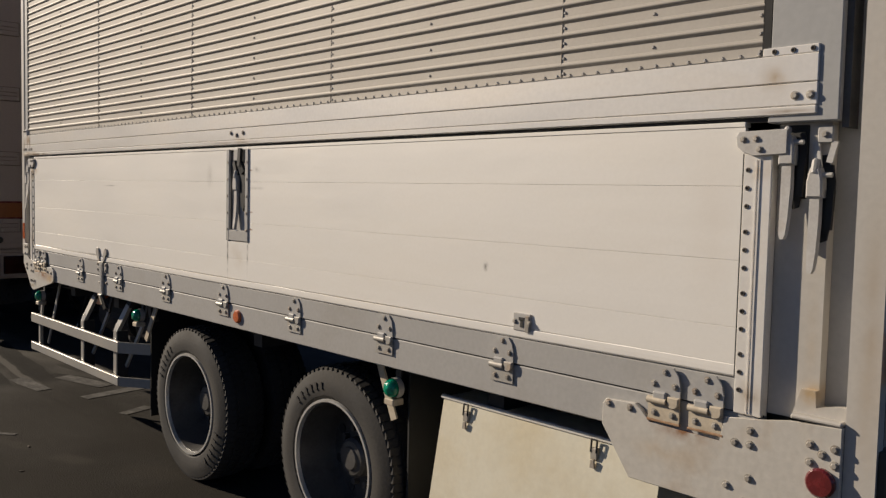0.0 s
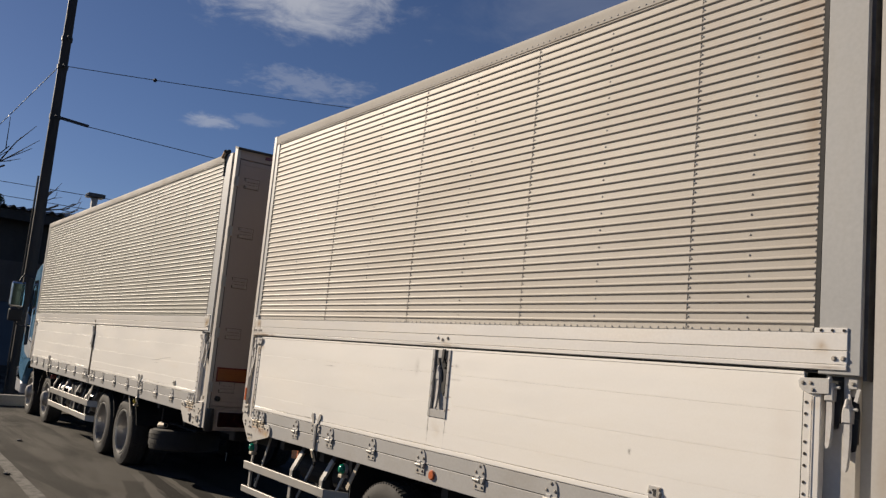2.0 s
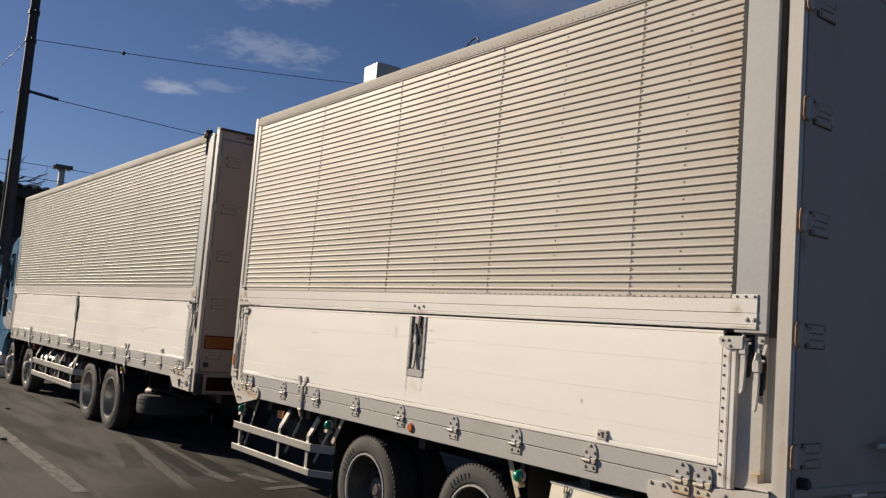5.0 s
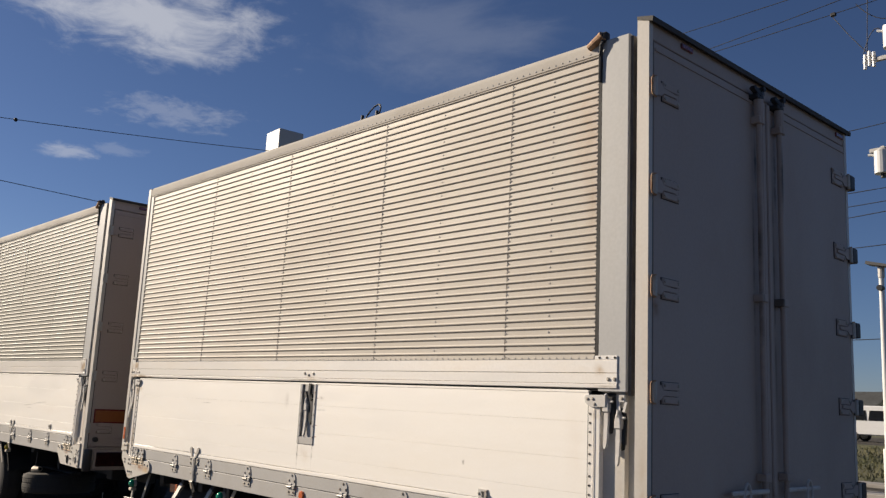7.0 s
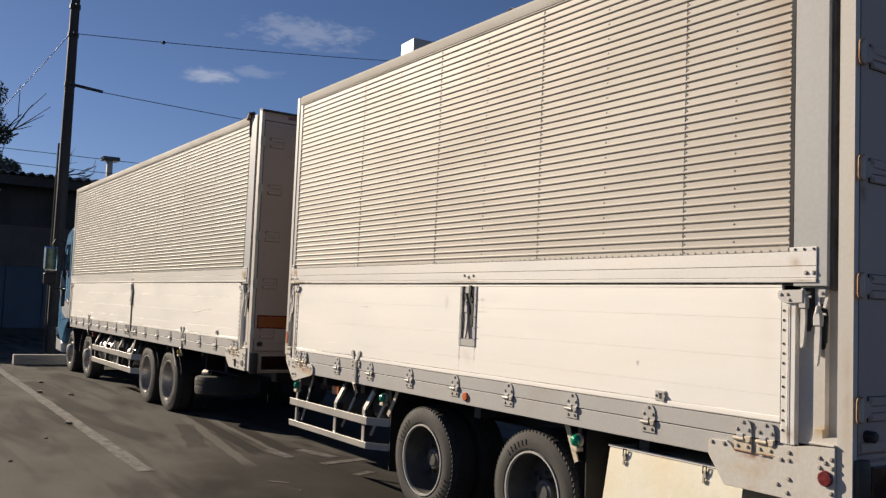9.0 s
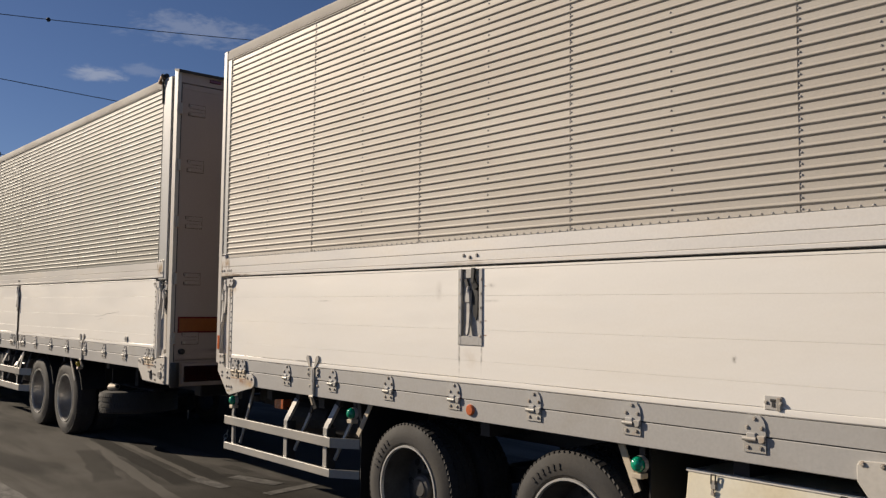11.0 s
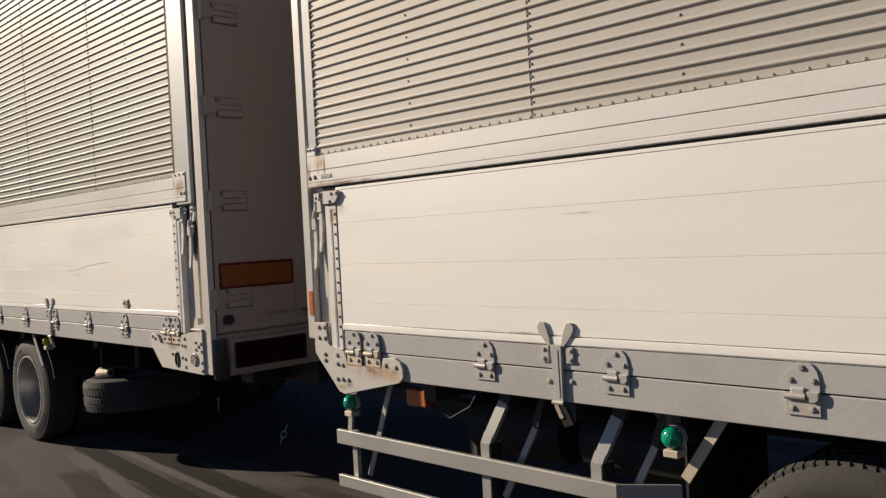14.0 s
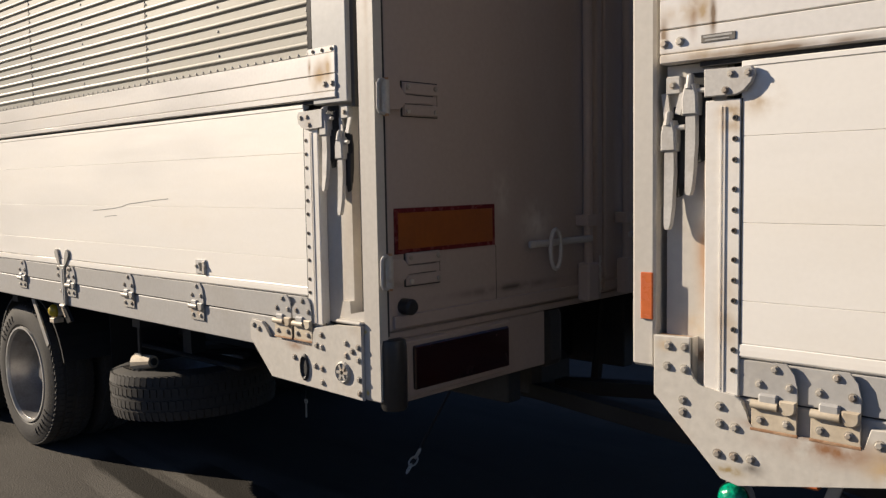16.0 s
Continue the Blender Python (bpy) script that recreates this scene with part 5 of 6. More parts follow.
rear_poly = [(-0.556, 0.925), (-0.545, 0.940), (-0.45, 0.945), (-0.428, 0.930), (-0.405, 0.902), (-0.20, 0.896), (-0.190, 0.962), (-0.095, 0.972), (-0.03, 0.984), (0.094, 0.992), (0.094, 0.735),
             (-0.464, 0.739), (-0.556, 0.867)]
gp = side_gusset(trailer, rear_poly, 0.0, [(-0.535, 0.930), (-0.465, 0.930), (-0.160, 0.905), (-0.121, 0.941), (-0.121, 0.907), (-0.121, 0.825), (-0.178, 0.795), (-0.13, 0.765), (0.024, 0.942), (0.080, 0.942),
                                           (0.052, 0.924), (0.025, 0.901), (0.081, 0.905), (0.078, 0.80)], "cream steel gusset plate with rust-stained bolts")
part("sill_sticker", B(0.166, 0.1705, 0.545, 0.685, 0.966, 0.982), M["rail"], trailer)
rr = revolve(bmesh.new(), [(0.034, 0.0), (0.034, -0.008), (0.029, -0.013), (0.001, -0.014)], 24, (0.053, -0.012, 0.860))
part("reflector", rr, M["red"], gp, "round red side reflector")
part("sill_ledge", B(-0.025, 0.094, -0.016, 0.012, 0.9925, 1.004, bevel=0.004), M["post"], trailer)
front_poly = [(-0.012, 1.090), (0.077, 1.093), (0.077, 1.020), (0.083, 1.002), (0.098, 0.990), (0.130, 0.985), (0.180, 0.981), (0.196, 0.970), (0.205, 0.948), (0.210, 0.928), (0.222, 0.915), (0.318, 0.917), (0.442, 0.914), (0.452, 0.958), (0.525, 0.963), (0.558, 0.948), (0.572, 0.92),
              (0.572, 0.885), (0.545, 0.862), (0.25, 0.80), (0.19, 0.785), (0.15, 0.793), (-0.012, 0.955)]
fg = side_gusset(trailer, [(FT + a, b) for a, b in front_poly], 0.0, [(FT + a, b) for a, b in ((0.025, 1.070), (0.065, 1.071), (0.023, 1.023), (0.064, 1.022), (0.061, 0.952), (0.061, 0.925), (0.147, 0.953), (0.148, 0.915),
            (0.182, 0.912), (0.143, 0.848), (0.180, 0.849), (0.217, 0.850), (0.468, 0.93), (0.53, 0.926))], "cream steel front gusset plate with bolts")
part("tab_return", PR([(FT + 0.071, -0.004), (FT + 0.077, -0.006), (FT + 0.077, 0.026), (FT + 0.071, 0.026)], 0.992, 1.091, "z"), M["gusset"], fg)
part("tab_top", B(FT - 0.010, FT + 0.075, -0.003, 0.026, 1.082, 1.0895, bevel=0.002), M["rust"], fg)
part("side_reflector", B(FT - 0.050, FT - 0.019, -0.006, 0.0, 1.122, 1.230, bevel=0.002), M["amber"], trailer, "amber side reflector")
mp = part("maker_plate", B(FT + 0.099, FT + 0.175, -0.0120, -0.0098, 1.7265, 1.743, bevel=0.0006), M["plate"], trailer, "small engraved maker's plate")
part("plate_bar", B(FT + 0.104, FT + 0.168, -0.0126, -0.0119, 1.7365, 1.7405), M["guard"], mp)
part("plate_bar", B(FT + 0.108, FT + 0.162, -0.0126, -0.0119, 1.7295, 1.7325), M["guard"], mp)
mk = revolve(bmesh.new(), [(0.030, 0.0), (0.030, -0.008), (0.024, -0.013), (0.001, -0.014)], 24, (-2.573, 0.002, 0.924))
part("reflector", mk, M["amber"], trailer, "round amber side reflector")
for x in (-3.195, -1.950):
    wheel(trailer, "trailer", x, 0.065, 0.395, 20 * x)
    part("axle", ROD((x, 0.30, 0.395), (x, 2.2, 0.395), 0.065, 16), M["chassis"], trailer)
    for y in (2.09, 1.82):
        tyre(trailer, "trailer").matrix_local = pose(x, y, 0.395)
for y in (0.72, 1.66):
    part("chassis_beam", B(-5.3, 0.06, y, y + 0.08, 0.66, 0.93, bevel=0.006), M["chassis"], trailer)
for x in (-4.9, -4.2, -2.6, -1.1, -0.4):
    part("cross_beam", B(x, x + 0.07, 0.10, 2.36, 0.78, 0.93), M["chassis"], trailer)
for y in (0.6, 1.78):
    part("leaf_spring", B(-3.7, -1.5, y, y + 0.08, 0.44, 0.52, bevel=0.01), M["chassis"], trailer)
    part("drawbar_leg", strip(bmesh.new(), (-4.9, y, 0.62), (-6.9, 1.2, 0.55), 0.07, 0.06, (0, 0, 1)), M["mudflap"], trailer)
part("drawbar_eye", revolve(bmesh.new(), [(0.05, -0.03), (0.09, -0.03), (0.09, 0.03), (0.05, 0.03)], 20, (-6.95, 1.2, 0.55), "z", True), M["chassis"], trailer)
side_guard(trailer, -5.375, -3.905, 0.0, [(0.557, 0.620), (0.368, 0.420)], [-4.50, -4.0], 0.12)
part("guard_upright", strip(bmesh.new(), (-5.28, 0.034, 0.37), (-5.28, 0.034, 0.62), 0.03, 0.02), M["guard"], trailer)
flat_stay(trailer, (-5.10, 0.10, 0.84), (-5.24, 0.07, 0.42), 0.026, "guard", "guard_brace")
for x, y, z in ((-5.312, 0.035, 0.738), (-3.715, 0.030, 0.792), (-1.521, 0.030, 0.785)):
    marker_lamp(trailer, x, y, z, "green")
part("lamp_post", strip(bmesh.new(), (-5.345, 0.07, 0.70), (-5.355, 0.06, 0.56), 0.026, 0.014), M["guard"], trailer)
flat_stay(trailer, (-3.565, 0.075, 0.86), (-3.70, 0.075, 0.655), 0.034)
flat_stay(trailer, (-1.650, 0.075, 0.865), (-1.555, 0.075, 0.655), 0.034)
for x in (-1.52, -3.72):
    part("mud_flap", B(x, x + 0.008, 0.11, 0.66, 0.22, 0.84), M["mudflap"], trailer)
tb = part("tool_box", PR([(0.085, 0.790), (0.66, 0.790), (0.66, 0.34), (0.005, 0.34)], -1.305, -0.42, "x", bevel=0.006), M["toolbox"], trailer, "cream metal tool box with two spring catches")
part("lid_edge", B(-1.310, -0.415, 0.078, 0.095, 0.783, 0.797, bevel=0.003), M["rail"], tb)
for x in (-1.175, -0.64):
    c = part("catch", B(x - 0.013, x + 0.013, 0.066, 0.082, 0.728, 0.763, bevel=0.003), M["bolt"], tb)
    part("catch_hook", pipe(bmesh.new(), [(x - 0.010, 0.066, 0.75), (x - 0.010, 0.070, 0.787), (x + 0.010, 0.070, 0.787), (x + 0.010, 0.066, 0.75)], 0.003, 6), M["chassis"], c)
    part("catch_tail", PR([(x - 0.005, 0.728), (x + 0.005, 0.728), (x + 0.008, 0.705), (x - 0.008, 0.705)], 0.060, 0.067), M["bolt"], c)
am = part("turn_lamp", B(-5.42, -5.28, 0.46, 0.54, 0.64, 0.72, bevel=0.006), M["amber"], trailer, "amber lamp under the deck")
part("lamp_stay", strip(bmesh.new(), (-5.35, 0.56, 0.93), (-5.35, 0.56, 0.62), 0.04, 0.01), M["chassis"], am)
part("air_hose", pipe(bmesh.new(), [(-5.30, 0.5, 0.66), (-5.16, 0.5, 0.60), (-5.05, 0.52, 0.66), (-4.98, 0.56, 0.80)], 0.005), M["mudflap"], trailer)
part("valve_plate", B(-5.12, -5.04, 0.56, 0.60, 0.40, 0.60, bevel=0.02), M["rim"], trailer)
for x in (-4.55, -3.98):
    tank = rod(bmesh.new(), (x - 0.25, 0.36, 0.66), (x + 0.22, 0.36, 0.66), 0.12, 20)
    part("air_tank", tank, M["mudflap"], trailer)
for x in (-3.82,):
    part("bracket_arm", strip(bmesh.new(), (x, 0.14, 0.86), (x + 0.10, 0.14, 0.74), 0.06, 0.02), M["rim"], trailer)


# ---- the truck in front ----
TX, TY, TZ = -6.565, -0.014, 0.015
truck = thing("cargo_truck", "white wing-body truck with light blue cab, parked ahead of trailer", "truck", (TX, TY, TZ))
FK = -8.93
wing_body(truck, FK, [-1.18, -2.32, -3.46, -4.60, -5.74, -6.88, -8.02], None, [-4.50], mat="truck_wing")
rear_end(truck, 2.38, 3.535, 0.762, 0.138, True)
for i, x in enumerate((-0.20, -0.308, -0.865, -1.413, -1.98, -2.56, -3.14, -3.72, -4.22, -4.34, -4.66, -4.78, -5.36, -5.94, -6.52, -7.10, -7.68, -8.26, -8.70)):
    hinge(truck, x, -0.007 if i < 2 else 0.0, 0.999, i < 2)
flap_lock(truck, -0.82, -0.002, 1.125)
stake(truck, -2.055, 0.0)
stake(truck, -7.22, 0.0)
poly = [(-0.50, 0.945), (-0.49, 0.960), (-0.43, 0.955), (-0.405, 0.935), (-0.385, 0.905), (-0.15, 0.898), (-0.142, 0.962), (-0.095, 0.972), (-0.03, 0.984), (0.094, 0.992), (0.094, 0.760), (-0.378, 0.770), (-0.50, 0.89)]
tg = side_gusset(truck, poly, 0.0, [(-0.475, 0.94), (-0.445, 0.93), (-0.10, 0.945), (-0.10, 0.905), (-0.125, 0.908), (0.02, 0.932), (0.078, 0.925), (0.05, 0.91), (0.02, 0.893), (0.078, 0.885), (-0.245, 0.855),
            (-0.135, 0.84), (-0.10, 0.835), (-0.10, 0.79), (0.08, 0.825), (0.08, 0.782)], "cream steel gusset plate with bolts")
part("oval_port", revolve(bmesh.new(), [(0.001, -0.002), (0.024, -0.002), (0.03, -0.008), (0.036, -0.004), (0.036, 0.0)], 20, (0, 0, 0)), M["chassis"], tg).matrix_local = Matrix.Translation((-0.19, -0.012, 0.828)) @ Matrix.Diagonal((0.62, 1, 1.25, 1))
pr = revolve(bmesh.new(), [(0.001, -0.004), (0.026, -0.004), (0.030, -0.009), (0.035, -0.004), (0.035, 0.0)], 20, (0.005, -0.012, 0.838))
for i in range(3):
    a = math.pi * i / 3
    strip(pr, (0.005 - 0.026 * math.cos(a), -0.018, 0.838 - 0.026 * math.sin(a)), (0.005 + 0.026 * math.cos(a), -0.018, 0.838 + 0.026 * math.sin(a)), 0.009, 0.004)
part("round_port", pr, M["hinge"], tg)
part("sill_ledge", B(-0.025, 0.094, -0.016, 0.012, 0.9925, 1.004, bevel=0.004), M["post"], truck)
# reflective warning board on the rear door
scratch = [(-1.709, 1.326), (-1.60, 1.331), (-1.493, 1.338), (-1.43, 1.346), (-1.374, 1.357), (-1.29, 1.362), (-1.198, 1.370), (-1.048, 1.378)]
part("scratch", pipe(bmesh.new(), [(x, -0.0022, z) for x, z in scratch], 0.0012, 5), M["rim"], truck)
part("scratch", pipe(bmesh.new(), [(-1.603, -0.0022, 1.298), (-1.55, -0.0022, 1.304), (-1.49, -0.0022, 1.306)], 0.0009, 5), M["rim"], truck)
wb = part("warning_board", B(DOOR_X, DOOR_X + 0.004, 0.066, 0.536, 1.209, 1.349), M["red"], truck, "orange reflective board with red border")
part("board_face", B(DOOR_X + 0.003, DOOR_X + 0.006, 0.080, 0.522, 1.223, 1.335), M["amber_dark"], wb)
for x in (-2.925, -3.945):
    wheel(truck, "truck", x, 0.105, 0.39, 17 * x)
    part("axle", ROD((x, 0.3, 0.39), (x, 2.2, 0.39), 0.07, 16), M["chassis"], truck)
    for y in (2.08, 1.81):
        tyre(truck, "truck").matrix_local = pose(x, y, 0.39)
    mudguard(truck, x, 0.40, 0.39, 0.455, 15, 165, 0.50)
for x in (-7.865, -9.335):
    wheel(truck, "steer", x, 0.14, 0.39, 11 * x, twin=False)
    part("axle", ROD((x, 0.3, 0.39), (x, 2.2, 0.39), 0.07, 16), M["chassis"], truck)
    tyre(truck, "truck").matrix_local = pose(x, 2.08, 0.39)
    mudguard(truck, x, 0.36, 0.39, 0.50, 5, 175, 0.5)
for y in (0.78, 1.60):
    part("chassis_beam", B(-10.9, 0.02, y, y + 0.08, 0.58, 0.92, bevel=0.006), M["chassis"], truck)
for x in (-0.35, -1.6, -3.0, -4.6, -6.0, -7.6):
    part("cross_beam", B(x, x + 0.07, 0.10, 2.36, 0.80, 0.93), M["chassis"], truck)
part("tow_beam", B(-0.40, -0.26, 0.5, 1.96, 0.60, 0.80, bevel=0.01), M["chassis"], truck)
part("tow_jaw", B(-0.28, -0.10, 1.12, 1.38, 0.50, 0.68, bevel=0.03), M["chassis"], truck)
for i in range(3):
    link = []
    for k in range(14):
        a = 6.2832 * k / 14
        u, w = 0.032 * math.cos(a), 0.018 * math.sin(a)
        side = Vector((0.5, 0.8, -0.3)) if i % 2 else Vector((0.8, -0.5, 0.2))
        link.append(Vector((-0.712 - 0.030 * i, 1.012, 0.176 - 0.042 * i)) + Vector((-0.55, 0, -0.83)) * u + side.normalized() * w)
    part("chain_link", pipe(bmesh.new(), link + link[:1], 0.0042, 6), M["latch"], truck)
part("chain_cord", ROD((-0.45, 1.05, 0.62), (-0.70, 1.014, 0.205), 0.006, 6), M["mudflap"], truck)
hp = part("hanging_pin", ROD((-1.394, 0.90, 0.320), (-1.396, 0.90, 0.250), 0.0045, 8), M["latch"], truck, "small steel pin hanging on a cord")
part("pin_eye", revolve(bmesh.new(), [(0.007, -0.003), (0.013, -0.003), (0.013, 0.003), (0.007, 0.003)], 12, (-1.394, 0.90, 0.332), "y", True), M["latch"], hp)
part("pin_cord", ROD((-1.394, 0.90, 0.34), (-1.394, 0.90, 0.94), 0.003, 6), M["mudflap"], hp)
part("coupling_hose", pipe(bmesh.new(), [(-0.10, 1.62, 0.90), (-0.13, 1.62, 0.60), (-0.14, 1.61, 0.44), (-0.10, 1.60, 0.37)], 0.026, 8), M["mudflap"], truck)
part("rear_stop", B(0.02, 0.150, 0.845, 0.965, 0.72, 0.944, bevel=0.03, seg=2), M["chassis"], truck)
part("door_seam", B(DOOR_X - 0.001, DOOR_X + 0.0008, 0.5435, 0.5455, 1.02, 1.208), M["gap"], truck)
# spare wheel slung flat under the deck
sx = -1.865
sp = part("spare_wheel", WHEELS["truck"][0]["tyre"], None, truck, "spare tyre slung flat under the deck")
tagged(part("tread", WHEELS["truck"][0]["tread"], None, sp), kind="stuff")
sp.matrix_local = pose(sx, 0.55, 0.545, -90, -3, 0)
part("rim", WHEELS["truck"][0]["rim"], None, sp)
part("spare_carrier", B(sx - 0.5, sx + 0.5, 0.50, 0.62, 0.555, 0.58, bevel=0.01), M["chassis"], truck)
part("carrier_post", B(sx - 0.04, sx + 0.04, 0.52, 0.60, 0.57, 0.94), M["chassis"], truck)
boss = part("carrier_boss", ROD((sx + 0.00, 0.25, 0.575), (sx + 0.12, 0.27, 0.592), 0.044, 14, r1=0.030), M["stay"], truck)
part("boss_bore", ROD((sx + 0.116, 0.269, 0.591), (sx + 0.126, 0.271, 0.593), 0.018, 10), M["gap"], boss)
part("hanger_plate", B(sx - 0.01, sx + 0.06, 0.24, 0.25, 0.58, 0.625, bevel=0.003), M["guard"], truck)
part("hanger_rod", strip(bmesh.new(), (sx + 0.02, 0.255, 0.60), (sx + 0.02, 0.255, 0.95), 0.02, 0.01), M["chassis"], truck)
flat_stay(truck, (-2.58, 0.05, 0.86), (-2.41, 0.05, 0.625), 0.034, "guard")
part("mud_flap", B(-2.42, -2.412, 0.38, 0.78, 0.20, 0.84), M["mudflap"], truck)
marker_lamp(truck, -2.37, 0.07, 0.805, "lens_yellow")
side_guard(truck, -6.96, -4.44, 0.02, [(0.555, 0.638), (0.355, 0.432)], [-6.85, -6.1, -5.3, -4.62], 0.1)
flat_stay(truck, (-4.30, 0.03, 0.87), (-4.45, 0.03, 0.64), 0.05, "guard", "guard_brace")
ft = rod(bmesh.new(), (-6.95, 0.36, 0.55), (-6.15, 0.36, 0.55), 0.24, 28)
fuel = smooth(part("fuel_tank", ft, M["tank"], truck, "dull metal fuel tank behind side guard"), 40)
for x in (-6.8, -6.3):
    part("tank_band", revolve(bmesh.new(), [(0.242, x - 0.02), (0.246, x - 0.02), (0.246, x + 0.02), (0.242, x + 0.02)], 28, (0, 0.36, 0.55), "x"), M["chassis"], fuel)
    part("tank_hanger", B(x - 0.03, x + 0.03, 0.33, 0.40, 0.78, 0.92), M["chassis"], fuel)
bt = part("battery_box", B(-5.95, -5.3, 0.12, 0.62, 0.36, 0.78, bevel=0.02), M["rim"], truck)
for x in (-5.8, -5.6, -5.42):
    part("box_rib", B(x - 0.02, x + 0.02, 0.108, 0.122, 0.38, 0.76, bevel=0.004), M["tank"], bt)
part("box_hanger", B(-5.7, -5.5, 0.3, 0.4, 0.77, 0.93), M["chassis"], bt)
ac = rod(bmesh.new(), (-5.22, 0.3, 0.58), (-4.85, 0.3, 0.58), 0.15, 20)
smooth(part("air_cylinder", ac, M["tank"], truck), 40)
part("cylinder_hanger", B(-5.06, -5.0, 0.27, 0.34, 0.72, 0.93), M["chassis"], truck)
part("side_lamp", B(-7.12, -7.02, 0.03, 0.10, 0.76, 0.84, bevel=0.01), M["red"], truck, "small red side lamp")
part("lamp_tab", B(-7.09, -7.05, 0.09, 0.12, 0.78, 0.90), M["chassis"], truck)

# ---- cab ----
CX = -9.06


def side_poly(pts, y0, y1, bevel=0.0):
    return PR([(CX + 0.76 * a, b) for a, b in pts], y0, y1, bevel=bevel)


shell = [(0.0, 1.0), (0.0, 2.62), (-0.20, 2.78), (-0.60, 2.80), (-1.08, 2.70), (-1.30, 2.45), (-1.51, 1.75), (-1.62, 1.25), (-1.64, 0.55), (-0.92, 0.50), (-0.84, 0.66), (-0.70, 0.84), (-0.48, 0.96), (-0.20, 0.98)]
cab = part("cab_shell", side_poly(shell, 0.06, 2.36, 0.04), M["blue"], truck, "light blue and white truck cab")
for y0, y1 in ((0.048, 0.062), (2.358, 2.372)):
    e0, e1 = (1, 0) if y0 < 1 else (0, 1)
    part("cab_door", side_poly([(-0.34, 1.02), (-0.32, 1.80), (-0.44, 2.55), (-1.02, 2.55), (-1.22, 2.34), (-1.36, 1.80), (-1.44, 1.30), (-1.38, 1.0), (-1.0, 0.97)], y0, y1, 0.004), M["blue"], cab)
    part("white_band", side_poly([(-0.02, 1.02), (-0.02, 1.26), (-0.7, 1.42), (-1.48, 1.95), (-1.54, 1.62), (-1.04, 1.10), (-0.5, 1.00)], y0 - 0.004 * e0, y1 + 0.004 * e1), M["cabwhite"], cab)
    part("door_glass", side_poly([(-0.44, 1.82), (-0.54, 2.46), (-0.99, 2.46), (-1.17, 2.30), (-1.29, 1.84), (-0.94, 1.76)], y0 - 0.006 * e0, y1 + 0.006 * e1), M["glass_dark"], cab)
    part("safety_window", side_poly([(-0.80, 1.24), (-0.84, 1.62), (-1.26, 1.62), (-1.33, 1.40), (-1.24, 1.22)], y0 - 0.006 * e0, y1 + 0.006 * e1), M["glass_dark"], cab)
part("windscreen", PR([(CX - 0.99, 2.44), (CX - 1.158, 1.72), (CX - 1.178, 1.74), (CX - 1.01, 2.46)], 0.16, 2.26), M["glass_dark"], cab)
part("roof_fairing", side_poly([(0.0, 2.64), (0.0, 3.28), (-0.14, 3.30), (-0.44, 3.16), (-0.88, 2.86), (-1.04, 2.74), (-0.6, 2.82), (-0.2, 2.80)], 0.20, 2.22, 0.03), M["cabwhite"], cab)
part("visor", side_poly([(-1.14, 2.64), (-1.12, 2.74), (-1.43, 2.56), (-1.45, 2.50)], 0.10, 2.32), M["glass_dark"], cab)
part("bumper", side_poly([(-0.98, 0.32), (-1.70, 0.34), (-1.72, 0.70), (-1.63, 0.78), (-0.96, 0.50)], 0.06, 2.36, 0.02), M["cabwhite"], cab)
part("head_lamp", B(CX - 1.30, CX - 1.19, 0.04, 0.34, 0.60, 0.80, bevel=0.03), M["chrome"], cab)
part("cab_back", B(CX - 0.006, CX + 0.05, 0.3, 2.12, 0.62, 2.5), M["chassis"], cab)
mr = part("mirror", B(CX - 1.34, CX - 1.18, -0.29, -0.03, 1.93, 2.43, bevel=0.04, seg=2), M["chrome"], cab, "large chrome-backed side mirror")
part("mirror_glass", B(CX - 1.182, CX - 1.174, -0.262, -0.058, 1.97, 2.39, bevel=0.003), M["mirror"], mr)
part("mirror_lower", B(CX - 1.31, CX - 1.18, -0.27, -0.02, 1.66, 1.90, bevel=0.03, seg=2), M["black"], mr)
part("mirror_arm", pipe(bmesh.new(), [(CX - 0.90, 0.08, 2.50), (CX - 1.10, -0.10, 2.58), (CX - 1.25, -0.15, 2.46), (CX - 1.25, -0.15, 1.66), (CX - 1.20, -0.06, 1.58), (CX - 1.05, 0.08, 1.58)], 0.014), M["black"], mr)
part("grab_handle", pipe(bmesh.new(), [(CX - 0.28, 0.05, 1.3), (CX - 0.28, 0.0, 1.34), (CX - 0.30, 0.0, 1.9), (CX - 0.30, 0.05, 1.94)], 0.012), M["chrome"], cab)

# ---- ground and paint ----
bm = bmesh.new()
xs = [-1500, -300, -60, -30] + [-22 + i * 2 for i in range(18)] + [40, 300, 1500]
ys = [-1500, -300, -40] + [-14 + i * 2 for i in range(16)] + [17.7]
grid = [[bm.verts.new((x, y, 0)) for y in ys] for x in xs]
for i in range(len(xs) - 1):
    for j in range(len(ys) - 1):
        bm.faces.new((grid[i][j], grid[i + 1][j], grid[i + 1][j + 1], grid[i][j + 1]))
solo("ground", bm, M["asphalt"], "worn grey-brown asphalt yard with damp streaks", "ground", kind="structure")


